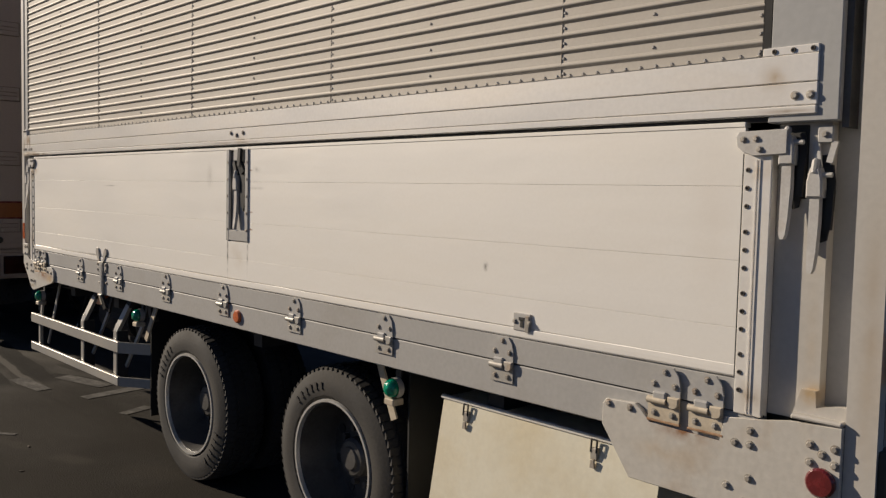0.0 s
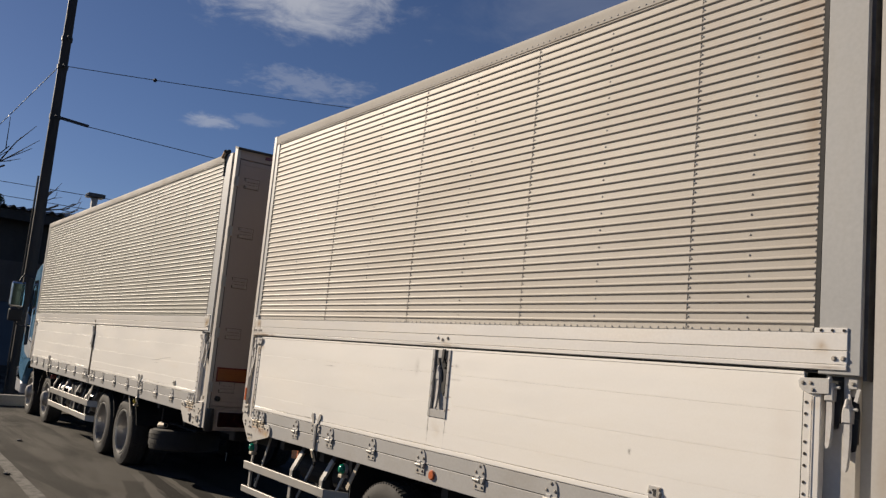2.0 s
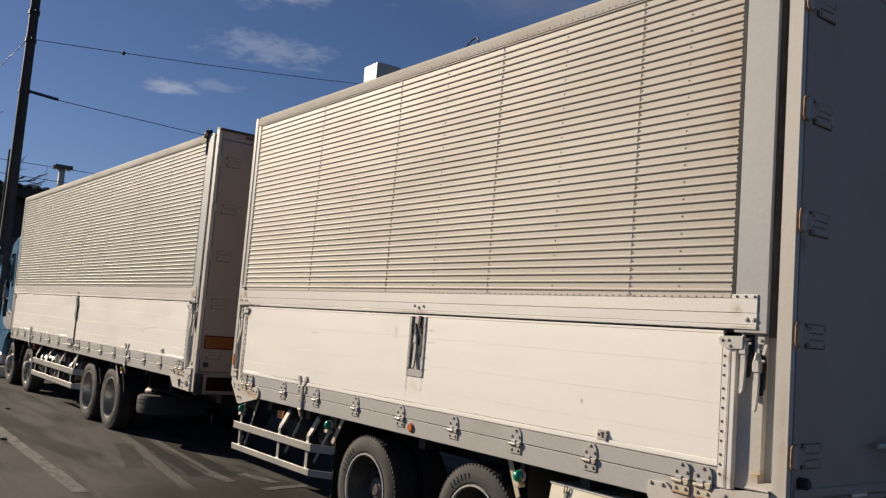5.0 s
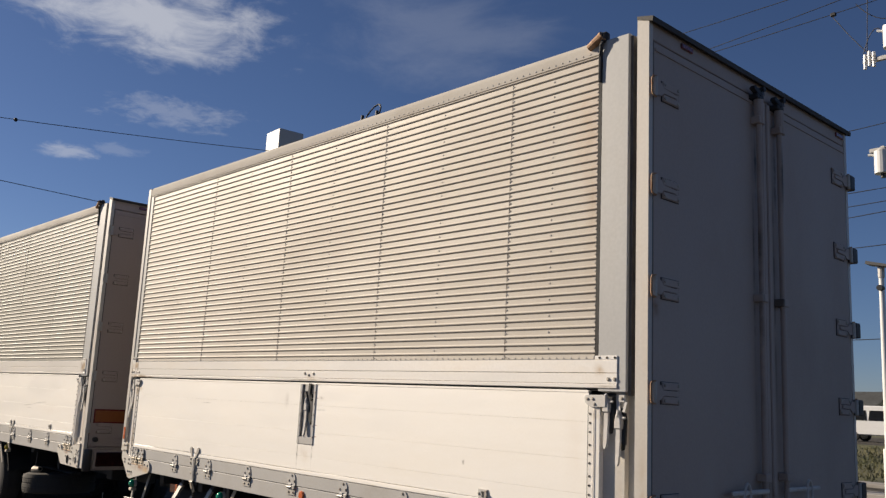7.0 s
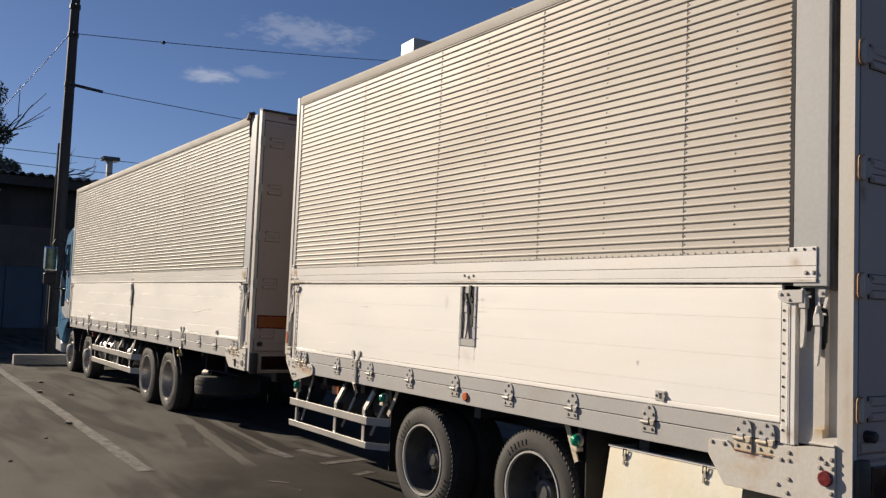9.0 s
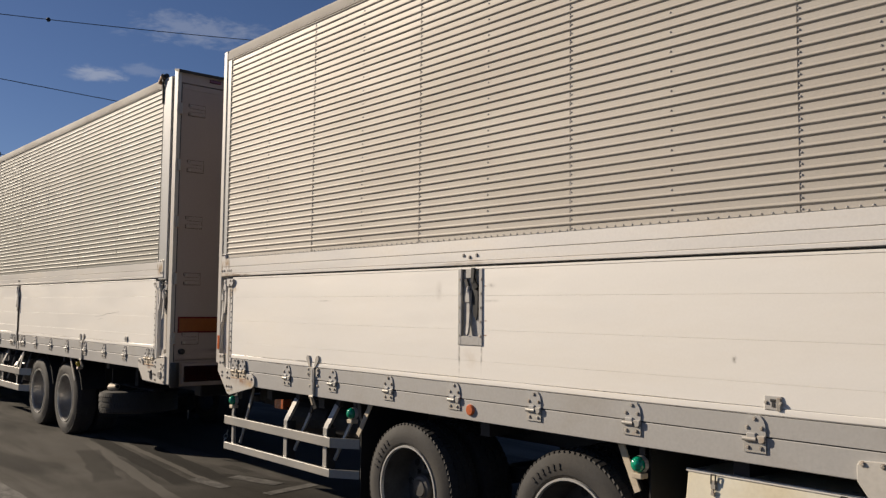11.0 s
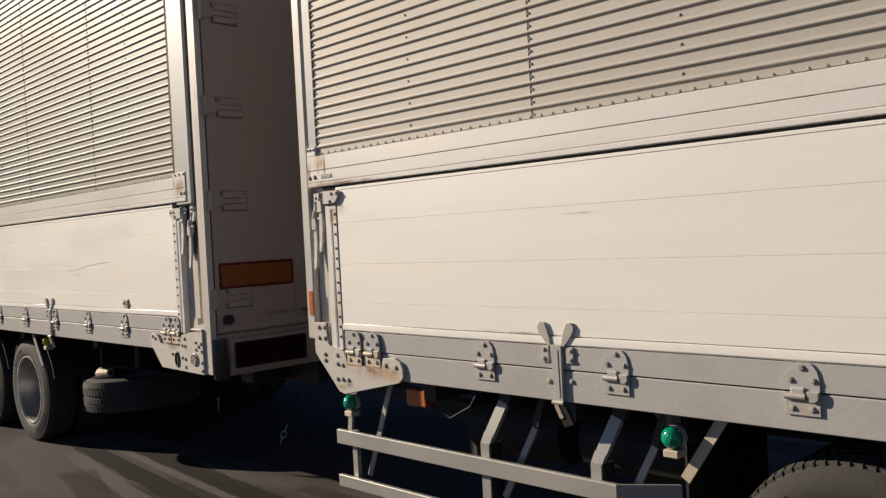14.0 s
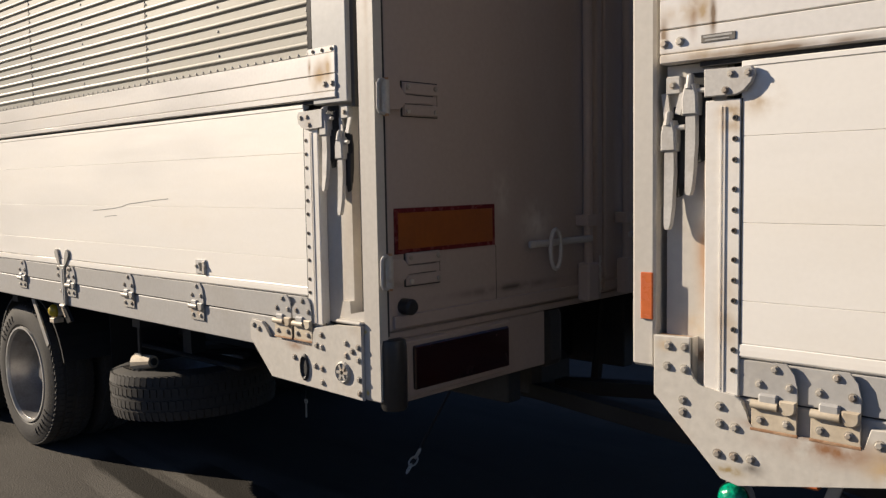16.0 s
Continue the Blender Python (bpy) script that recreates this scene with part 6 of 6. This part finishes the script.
def painted(name, a, b, wide, label, z=0.004):
    a, b = Vector((*a, z)), Vector((*b, z))
    d = (b - a).normalized()
    s = Vector((-d.y, d.x, 0)) * wide / 2
    bm = bmesh.new()
    n = max(2, int((b - a).length / 0.25))
    rows = []
    for i in range(n + 1):
        p = a.lerp(b, i / n)
        e = 1 + 0.25 * noise.noise((p.x * 2.1, p.y * 2.1, 4.0))
        rows.append([bm.verts.new(p - s * e), bm.verts.new(p + s * e)])
    for p, q in zip(rows, rows[1:]):
        bm.faces.new((p[0], p[1], q[1], q[0]))
    return solo(name, bm, M["line" if name == "parking_line" else "faint_line"], label, "road marking", kind="structure")


painted("parking_line", (-19.5, -0.99), (-5.5, -1.255), 0.14, "worn white parking line on asphalt")
painted("old_line", (-6.17, 0.136), (-5.66, 0.176), 0.11, "faded scrap of old paint on asphalt")
painted("old_line", (-5.25, 0.31), (-5.34, 0.81), 0.11, "faded cross stripe of old paint")
painted("old_line", (-4.66, 0.34), (-4.74, 0.56), 0.09, "faded short scrap of old paint")
painted("old_line", (-6.05, 0.44), (-5.52, 0.58), 0.13, "faded slanting scrap of old paint")
painted("old_line", (-4.72, -0.46), (-4.58, -0.34), 0.04, "thin faded scrap of old paint")
for k, (x, y) in enumerate(((-11.62, -0.67), (-8.62, -1.28), (-12.1, -1.02), (-13.6, -0.75))):
    bm = bmesh.new()
    bmesh.ops.create_icosphere(bm, subdivisions=1, radius=0.05, matrix=Matrix.Translation((x, y, 0.012)) @ Matrix.Diagonal((1.3, 0.8, 0.4, 1)))
    solo("dirt_clod", bm, M["chassis"], "small dark clod of dirt on asphalt", "dirt", "clods on the yard")
for x, y, r in ((-3.85, -0.53, 0.010), (-4.28, -0.36, 0.012), (-6.4, -2.2, 0.024), (-7.6, -1.7, 0.02)):
    bm = bmesh.new()
    bmesh.ops.create_icosphere(bm, subdivisions=1, radius=r, matrix=Matrix.Translation((x, y, r * 0.25)) @ Matrix.Rotation(x * 3, 4, "Z") @ Matrix.Diagonal((1.6, 0.8, 0.4, 1)))
    solo("dirt_clod", bm, M["bark"], "tiny brown crumb of dirt on asphalt", "dirt", "clods on the yard")
kerb = B(-17.62, -17.40, -0.64, 4.2, 0.0, 0.21, bevel=0.012)
solo("concrete_kerb", kerb, M["concrete"], "long pale concrete kerb block on asphalt", "kerb")

# ---- building behind the cab ----
BX = -30.5
house = thing("shed_building", "dark single-storey shed with corrugated roof and blue lower wall", "building", (BX, 0, 0))
part("wall", B(-4.0, -0.25, -18, 24, 0.0, 5.1), M["wall_dark"], house)
# Upper band coloured near black for the deep shade under the eave.
part("upper_wall", B(-0.25, -0.10, -18, 24, 3.75, 5.2), M["wall_dark"], house)
part("middle_wall", B(-0.25, -0.06, -18, 24, 2.40, 3.75), M["wall_mid"], house)
part("lintel", B(-0.2, 0.02, -18, 24, 2.36, 2.44, bevel=0.01), M["wall_mid"], house)
for i in range(24):
    y = -12.4 + i * 1.2
    part("panel", B(-0.06, 0.0, y + 0.01, y + 1.19, 0.25, 2.36, bevel=0.008), M["wall_blue"], house)
# Dark strip added at the wall's foot, in the tone of the shaded ground.
part("plinth", B(-0.08, 0.04, -18, 24, 0.0, 0.24, bevel=0.01), M["wall_dark"], house)


def wavy_sheet(x0, x1, y0, y1, z0, z1, pitch, high):
    """A corrugated sheet whose waves run down the slope from (x1, z1) to (x0, z0)."""
    bm = bmesh.new()
    rows = []
    n = int((y1 - y0) / pitch * 6)
    for i in range(n + 1):
        y = y0 + (y1 - y0) * i / n
        dz = high * math.cos(i * math.pi / 3)
        rows.append([bm.verts.new(p) for p in ((x0, y, z0 + dz), (x1, y, z1 + dz), (x1, y, z1 - 0.02 + dz), (x0, y, z0 - 0.02 + dz))])
    for p, q in zip(rows, rows[1:]):
        for j in range(4):
            bm.faces.new((p[j], p[(j + 1) % 4], q[(j + 1) % 4], q[j]))
    return bm


part("roof", wavy_sheet(0.75, -4.6, -14, 20, 5.50, 5.91, 0.30, 0.055), M["roof"], house, "grey corrugated roof sheets")
part("fascia", B(0.50, 0.62, -14, 20, 5.08, 5.40, bevel=0.01), M["wall_dark"], house)
part("soffit", B(-0.25, 0.5, -14, 20, 5.24, 5.28), M["wall_dark"], house)
part("canopy", wavy_sheet(1.9, -0.1, -6.0, 0.25, 4.72, 5.0, 0.30, 0.05), M["roof"], house, "small corrugated canopy sheet")
flue = part("flue", B(0.15, 0.34, 3.79, 3.98, 5.42, 6.32, bevel=0.01), M["latch"], house, "square metal flue with flat cowl")
part("cowl", B(0.0, 0.5, 3.61, 4.19, 6.32, 6.46, bevel=0.02), M["rim"], flue)
sg = part("wall_sign", B(0.002, 0.02, -2.2, 0.62, 1.02, 2.10), M["yellow"], house, "yellow wall sign with dark print")
for a, b, z, h in ((-2.0, 0.05, 1.99, 0.05), (-1.9, -0.3, 1.72, 0.03), (-1.9, -0.5, 1.58, 0.03), (-2.19, 0.60, 1.12, 0.08)):
    part("print_bar", B(0.019, 0.022, a, b, z - h, z + h), M["ink"], sg)

# ---- poles and wires ----
def wires(name, spans, label, r=0.010):
    for a, b, sag in spans:
        a, b = Vector(a), Vector(b)
        cu = bpy.data.curves.new(name, "CURVE")
        cu.dimensions, cu.bevel_depth, cu.bevel_resolution = "3D", r, 2
        s = cu.splines.new("POLY")
        s.points.add(24)
        for i in range(25):
            t = i / 24
            p = a.lerp(b, t)
            s.points[i].co = (p.x, p.y, p.z - sag * 4 * t * (1 - t), 1)
        cu.materials.append(M["wire"])
        tagged(new(name, cu), label, "cable", "overhead wires")


P1 = Vector((-19.5, 0.43, 0))
pole = thing("utility_pole", "tall dark brown round utility pole beside shed", "utility pole", P1)
part("shaft", ROD((0, 0, 0), (0, 0, 13.0), 0.135, 20, r1=0.085), M["pole"], pole)
for z in (7.62, 6.42, 8.3):
    part("band", ROD((0, 0, z - 0.05), (0, 0, z + 0.05), 0.125, 16), M["chassis"], pole)
    part("eye_bolt", B(-0.22, 0.22, -0.03, 0.03, z - 0.025, z + 0.025), M["chassis"], pole)
part("conduit", ROD((0.02, -0.165, 0), (0.02, -0.15, 5.0), 0.022, 10), M["pole"], pole)
part("strain_insulator", strip(bmesh.new(), (0.05, 0.12, 6.42), (0.0, 0.75, 6.38), 0.06, 0.06, (1, 0, 0)), M["wire"], pole)
P2, P3 = Vector((-20.1, 10.5, 0)), Vector((-21.4, 14.7, 0))
pole2 = thing("utility_pole", "concrete utility pole with pale equipment cabinet", "utility pole", P2)
part("shaft", ROD((0, 0, 0), (0, 0, 9.7), 0.16, 18, r1=0.11), M["pole"], pole2)
cabm = B(-0.42, 0.42, -0.42, 0.42, 8.5, 9.66, bevel=0.02)
part("cabinet", cabm, M["lightgrey"], pole2, "pale grey equipment cabinet").matrix_local = pose(0, 0, 0, 0, 0, -4)
pole3 = thing("utility_pole", "concrete utility pole with looped lead at its head", "utility pole", P3)
part("shaft", ROD((0, 0, 0), (0, 0, 11.55), 0.16, 18, r1=0.10), M["pole"], pole3)
lp = [(-0.4, 0.1, 11.45)] + [(-0.4 * math.cos(a), 0.3 * math.sin(a) + 0.1, 11.55 + 0.65 * math.sin(a)) for a in (0.4, 0.8, 1.2, 1.6, 2.0, 2.4, 2.8)] + [(0.4, 0.1, 11.45)]
part("lead_loop", pipe(bmesh.new(), lp, 0.03), M["wire"], pole3)
part("arm", B(-0.6, 0.6, -0.05, 0.15, 11.35, 11.47), M["latch"], pole3)
for x in (-0.42, 0.42):
    part("arm_insulator", ROD((x, 0.05, 11.45), (x, 0.05, 11.77), 0.06, 10), M["chassis"], pole3)
wires("overhead_wire", [((-19.5, 0.42, 7.66), (-20.1, 10.1, 9.0), 0.05), ((-19.5, 1.1, 6.37), (-22.5, 30, 7.3), 0.3), ((-26, -8.0, 5.3), (-26, 30, 5.6), 0.1), ((-26, -8.0, 5.65), (-26, 30, 6.2), 0.1),
                        ((-19.5, 0.35, 7.62), (-24.0, -0.52, 6.35), 0.02)], "thin black overhead cable against the sky", 0.009)
bm = bmesh.new()
bmesh.ops.create_uvsphere(bm, u_segments=8, v_segments=6, radius=0.05)
solo("cable_joint", bm, M["wire"], "dark cable joint on the overhead wire", "cable joint", at=(-19.63, 2.58, 7.92))

LIFT = 0.42
P4 = Vector((-4.82, 21.4, LIFT))
pole4 = thing("utility_pole", "roadside utility pole with transformers and crossarms", "utility pole", P4)
part("shaft", ROD((0, 0, -LIFT), (0, 0, 14.6), 0.18, 18, r1=0.11), M["latch"], pole4)
for z, x0 in ((11.42, -1.9), (13.3, -1.2), (8.72, -1.85)):
    part("crossarm", B(x0, 1.0, -0.06, 0.06, z, z + 0.11), M["latch"], pole4)
for x, z, r in ((-1.05, 11.98, 0.24), (-1.45, 8.36, 0.22), (0.6, 11.98, 0.24)):
    tr = part("transformer", ROD((x, -0.2, z - 0.34), (x, -0.2, z + 0.30), r, 18), M["insulator"], pole4)
    part("lid", ROD((x, -0.2, z + 0.30), (x, -0.2, z + 0.38), r * 0.9, 18, r1=r * 0.5), M["latch"], tr)
    part("hanger", B(x - 0.05, x + 0.05, -0.2, 0.0, z + 0.34, z + 0.46), M["latch"], tr)
    part("bushing", ROD((x - r, -0.2, z + 0.22), (x - r - 0.16, -0.2, z + 0.26), 0.04, 8), M["insulator"], tr)
    part("drain", ROD((x, -0.2, z - 0.46), (x, -0.2, z - 0.33), 0.07, 8), M["chassis"], tr)
for x, z in ((-1.62, 11.5), (-1.74, 11.55), (-1.86, 11.48)):
    ins = part("insulator", ROD((x, -0.05, z - 0.24), (x, -0.05, z + 0.2), 0.05, 10), M["insulator"], pole4)
    for k in range(2):
        part("shed_ring", ROD((x, -0.05, z - 0.06 + 0.12 * k), (x, -0.05, z - 0.03 + 0.12 * k), 0.066, 10), M["insulator"], ins)
clamp = part("wire_clamp", B(-2.82, -2.66, -0.05, 0.05, 13.16, 13.28, bevel=0.02), M["wire"], pole4)
wires("overhead_wire", [((p[0], p[1], p[2] + LIFT), (q[0], q[1], q[2] + LIFT), sag) for p, q, sag in [((-8.0, 21.4, 14.165), (-30, 21.4, 14.75), 0.25), ((-5.5, 21.4, 13.80), (-30, 21.4, 12.6), 0.3), ((-4.9, 21.4, 13.35), (-30, 21.4, 13.2), 0.25), ((-8.0, 21.4, 14.165), (-4.9, 21.4, 14.0), 0.02),
                        ((-4.9, 21.4, 9.62), (-30, 21.4, 10.0), 0.5), ((-4.9, 21.4, 7.72), (-30, 21.4, 7.9), 0.3), ((-4.9, 21.4, 7.35), (-30, 21.4, 7.3), 0.3), ((-4.9, 21.4, 7.1), (-30, 21.4, 6.3), 0.3),
                        ((-4.9, 21.4, 6.1), (-30, 21.4, 6.4), 0.3), ((-4.9, 21.4, 3.48), (-30, 21.4, 3.7), 0.2), ((-7.64, 21.4, 13.25), (-6.62, 21.35, 11.75), 0.05), ((-6.9, 21.4, 13.35), (-4.9, 21.4, 13.4), 0.75),
                        ((-6.62, 21.35, 11.7), (-6.55, 21.35, 13.4), 0.0), ((-6.2, 21.2, 12.3), (-6.7, 21.3, 11.7), -0.25), ((-6.2, 21.4, 13.5), (-5.0, 21.4, 13.6), 0.45)]], "black overhead cable from the roadside pole", 0.012)

# ---- roadside beyond the trailer ----
lamp = thing("street_lamp", "white street lamp pole with flat square head", "street lamp", (-4.2, 15.0, 0))
HEAD = 0.38
part("pole", ROD((0, 0, 0), (0, 0, 4.22 + HEAD), 0.075, 16, r1=0.05), M["polewhite"], lamp)
part("lower_pole", ROD((0, 0, 0), (0, 0, 1.1), 0.10, 16), M["polewhite"], lamp)
part("head", PR([(-0.26, 4.44 + HEAD), (0.22, 4.34 + HEAD), (0.26, 4.38 + HEAD), (-0.24, 4.50 + HEAD)], -0.16, 0.20), M["rim"], lamp, "flat dark lamp head")
part("neck", ROD((0, 0, 4.15 + HEAD), (0, 0, 4.40 + HEAD), 0.065, 12), M["latch"], lamp)
part("sensor", ROD((0, -0.14, 3.93 + HEAD), (0, 0.02, 3.93 + HEAD), 0.06, 12), M["black"], lamp)
bm = bmesh.new()
vs = [bm.verts.new(p) for p in ((-1500, 17.7, 0.0), (1500, 17.7, 0.0), (1500, 19.6, 0.0), (-1500, 19.6, 0.0))]
bm.faces.new(vs)
solo("road", bm, M["asphalt"], "dark strip of service road", "road", kind="structure")
solo("kerb_line", B(-200, 200, 16.2, 17.2, 0.0, 0.10, bevel=0.01), M["concrete"], "pale concrete kerb along the service road", "kerb", kind="structure")
solo("kerb_line", B(-200, 200, 19.6, 20.6, 0.0, 0.09, bevel=0.01), M["concrete"], "pale concrete kerb along the verge", "kerb", kind="structure")
bm = bmesh.new()
gx = [-1500, -300] + [-60 + i * 4 for i in range(31)] + [300, 1500]
gy = [19.6, 22, 26, 30, 34, 37, 38]
g = [[bm.verts.new((x, y, 0.04 if j == 0 else 0.10 * j + 0.12 * noise.noise((x * 0.2, y * 0.3, 1))) if j < 6 else (x, y, 0.62)) for j, y in enumerate(gy)] for x in gx]
for i in range(len(gx) - 1):
    for j in range(len(gy) - 1):
        bm.faces.new((g[i][j], g[i + 1][j], g[i + 1][j + 1], g[i][j + 1]))
solo("verge", bm, M["grass"], "dry grass verge beside the road", "grass", kind="structure")
random.seed(5)
vs, fs = [], []
for i in range(5000):
    x, y = random.uniform(-16, -3), random.uniform(20.8, 36.5)
    h, a = random.uniform(0.12, 0.4), random.uniform(0, 6.28)
    k, w = len(vs), 0.03
    g0 = 0.03 * (y - 20)
    vs += [(x - w * math.cos(a), y - w * math.sin(a), g0), (x + w * math.cos(a), y + w * math.sin(a), g0), (x + random.uniform(-0.12, 0.12), y + random.uniform(-0.12, 0.12), g0 + 0.5 * h)]
    fs.append((k, k + 1, k + 2))
me = bpy.data.meshes.new("grass_tufts")
me.from_pydata(vs, [], fs)
me.materials.append(M["grass"])
tagged(new("grass_tufts", me), "dry grass tufts on the verge", "grass", kind="stuff")
bm = bmesh.new()
bm.faces.new([bm.verts.new(p) for p in ((-1500, 38, 0.62), (1500, 38, 0.62), (1500, 60, 0.62), (-1500, 60, 0.62))])
solo("road", bm, M["asphalt"], "asphalt road beyond the verge", "road", kind="structure")
bm = bmesh.new()
bm.faces.new([bm.verts.new(p) for p in ((-1500, 60, 0.62), (1500, 60, 0.62), (1500, 1500, 0.62), (-1500, 1500, 0.62))])
solo("far_field", bm, M["grass"], "flat dry field behind the road", "field", kind="structure")


def van(x, y, label):
    v = thing("van", label, "van", (x, y, 0.62), "parked vans")
    body = [(-2.3, 0.35), (-2.35, 0.9), (-2.25, 1.05), (-1.75, 1.75), (-1.5, 1.86), (2.15, 1.88), (2.3, 1.75), (2.36, 0.95), (2.34, 0.35)]
    part("body", PR(body, -0.85, 0.85, bevel=0.05), M["vanwhite"], v)
    for a, b in ((-1.55, -0.75), (-0.68, 0.6), (0.68, 2.0)):
        part("side_window", PR([(a, 1.10), (a + 0.08 if a > -1.5 else a + 0.28, 1.62), (b - 0.05, 1.62), (b, 1.10)], -0.865, -0.84), M["glass_dark"], v)
    part("windscreen", PR([(-2.22, 1.10), (-1.80, 1.70), (-1.82, 1.72), (-2.25, 1.12)], -0.72, 0.72), M["glass_dark"], v)
    part("bumper", B(-2.42, -2.28, -0.84, 0.84, 0.28, 0.52, bevel=0.03), M["rim"], v)
    for wx in (-1.5, 1.5):
        for wy in (-0.86, 0.66):
            w = part("wheel", revolve(bmesh.new(), [(0.2, 0.02), (0.22, 0.0), (0.31, 0.02), (0.315, 0.18), (0.22, 0.2), (0.2, 0.18)], 24, (wx, wy, 0.315), "y", True), M["tyre"], v)
            part("hub_cap", revolve(bmesh.new(), [(0.21, 0.02), (0.15, -0.005), (0.001, -0.01)], 20, (wx, wy, 0.315)), M["latch"], w)
    part("mirror", B(-1.75, -1.62, -1.0, -0.86, 1.05, 1.25, bevel=0.02), M["vanwhite"], v)
    return v


van(-15.0, 45.0, "white delivery van on the road beyond verge")
van(-10.6, 47.5, "white van further along the road")

# wooded skyline and hills
random.seed(11)


def ridge(name, y0, x0, x1, h0, h1, step, label, mat):
    bm = bmesh.new()
    rows = []
    n = int((x1 - x0) / step)
    for i in range(n + 1):
        x = x0 + (x1 - x0) * i / n
        h = h0 + (h1 - h0) * (0.5 + 0.5 * noise.noise((x / (step * 40), y0 * 0.01, 0))) + 0.18 * (h1 - h0) * noise.noise((x / (step * 3), 4, 0))
        rows.append([bm.verts.new((x, y0, -1)), bm.verts.new((x, y0 + h * 0.5, h * 0.6)), bm.verts.new((x, y0 + h * 1.4, h)), bm.verts.new((x, y0 + h * 4, -1))])
    for p, q in zip(rows, rows[1:]):
        for j in range(3):
            bm.faces.new((p[j], p[j + 1], q[j + 1], q[j]))
    return solo(name, bm, mat, label, "hills", kind="structure")


ridge("backdrop", 1100, -2500, 1500, 20, 62, 14, "hazy wooded hills on the horizon", M["hill"])


def foliage(centres, count, spread, size, seed):
    """Many small leaf blades scattered in uneven clumps."""
    rnd = random.Random(seed)
    vs, fs = [], []
    for c, r in centres:
        for _ in range(int(count * r)):
            p = Vector((rnd.gauss(0, 1), rnd.gauss(0, 1), rnd.gauss(0, 1)))
            p = Vector(c) + p.normalized() * r * (0.35 + 0.65 * rnd.random() ** 0.5) * spread
            a, b = Vector((rnd.gauss(0, 1), rnd.gauss(0, 1), rnd.gauss(0, 1))).normalized() * size, Vector((rnd.gauss(0, 1), rnd.gauss(0, 1), rnd.gauss(0, 1))).normalized() * size * 0.6
            k = len(vs)
            vs += [p - a, p + b, p + a, p - b]
            fs.append((k, k + 1, k + 2, k + 3))
    me = bpy.data.meshes.new("leaves")
    me.from_pydata([tuple(v) for v in vs], [], fs)
    me.materials.append(M["leaf"])
    return me


def limbs(bm, base, way, length, r, depth, rnd):
    tip = base + way * length
    rod(bm, base, tip, r, 7, r1=r * 0.6)
    if depth:
        for _ in range(3 if depth > 1 else 2):
            t = rnd.uniform(0.45, 1.0)
            w = (way + Vector((rnd.gauss(0, 0.5), rnd.gauss(0, 0.5), rnd.gauss(0, 0.3)))).normalized()
            limbs(bm, base.lerp(tip, t), w, length * rnd.uniform(0.5, 0.75), r * 0.55, depth - 1, rnd)


def tree(x, y, h, wide, seed, label, leafy=True, lean=0.0):
    rnd = random.Random(seed)
    t = thing("tree", label, "tree", (x, y, 0))
    bm = bmesh.new()
    rod(bm, (0, 0, 0), (lean, 0, h * 0.75), 0.22, 10, r1=0.08)
    for i in range(9 if leafy else 7):
        z = h * rnd.uniform(0.3, 0.75)
        a = rnd.uniform(0, 6.28)
        limbs(bm, Vector((lean * z / h, 0, z)), Vector((math.cos(a), math.sin(a), rnd.uniform(0.15, 0.6))).normalized(), wide * rnd.uniform(0.5, 0.9), 0.06, 2 if leafy else 3, rnd)
    part("trunk", bm, M["bark"], t)
    if leafy:
        centres = []
        for i in range(110 if h > 8 else 60):
            z = h * rnd.uniform(0.28, 1.0)
            w = wide * (1.0 - 0.75 * max(0, (z / h - 0.45) / 0.55) ** 1.3)
            a, d = rnd.uniform(0, 6.28), w * rnd.random() ** 0.6
            centres.append(((d * math.cos(a), d * math.sin(a), z - 0.2), rnd.uniform(0.35, 0.8)))
        part("crown", foliage(centres, 1000 if h > 8 else 260, 1.0, 0.062 if h > 8 else 0.11, seed), None, t)
    return t


tree(-36.5, -0.6, 10.3, 3.4, 3, "tall dark evergreen tree behind the shed")
tree(-36.0, -5.4, 8.6, 2.4, 8, "dark evergreen tree behind the shed")
tree(-34.0, 2.0, 7.9, 2.6, 21, "bare leafless tree behind the shed", False)
for k, x in enumerate((-60, -52, -45, -39, -33, -28, -23, -18)):
    tree(x, 92 + 5 * (k % 3), 4.2 + 1.1 * (k % 4), 2.6, 40 + k, "dark roadside tree in the distance")
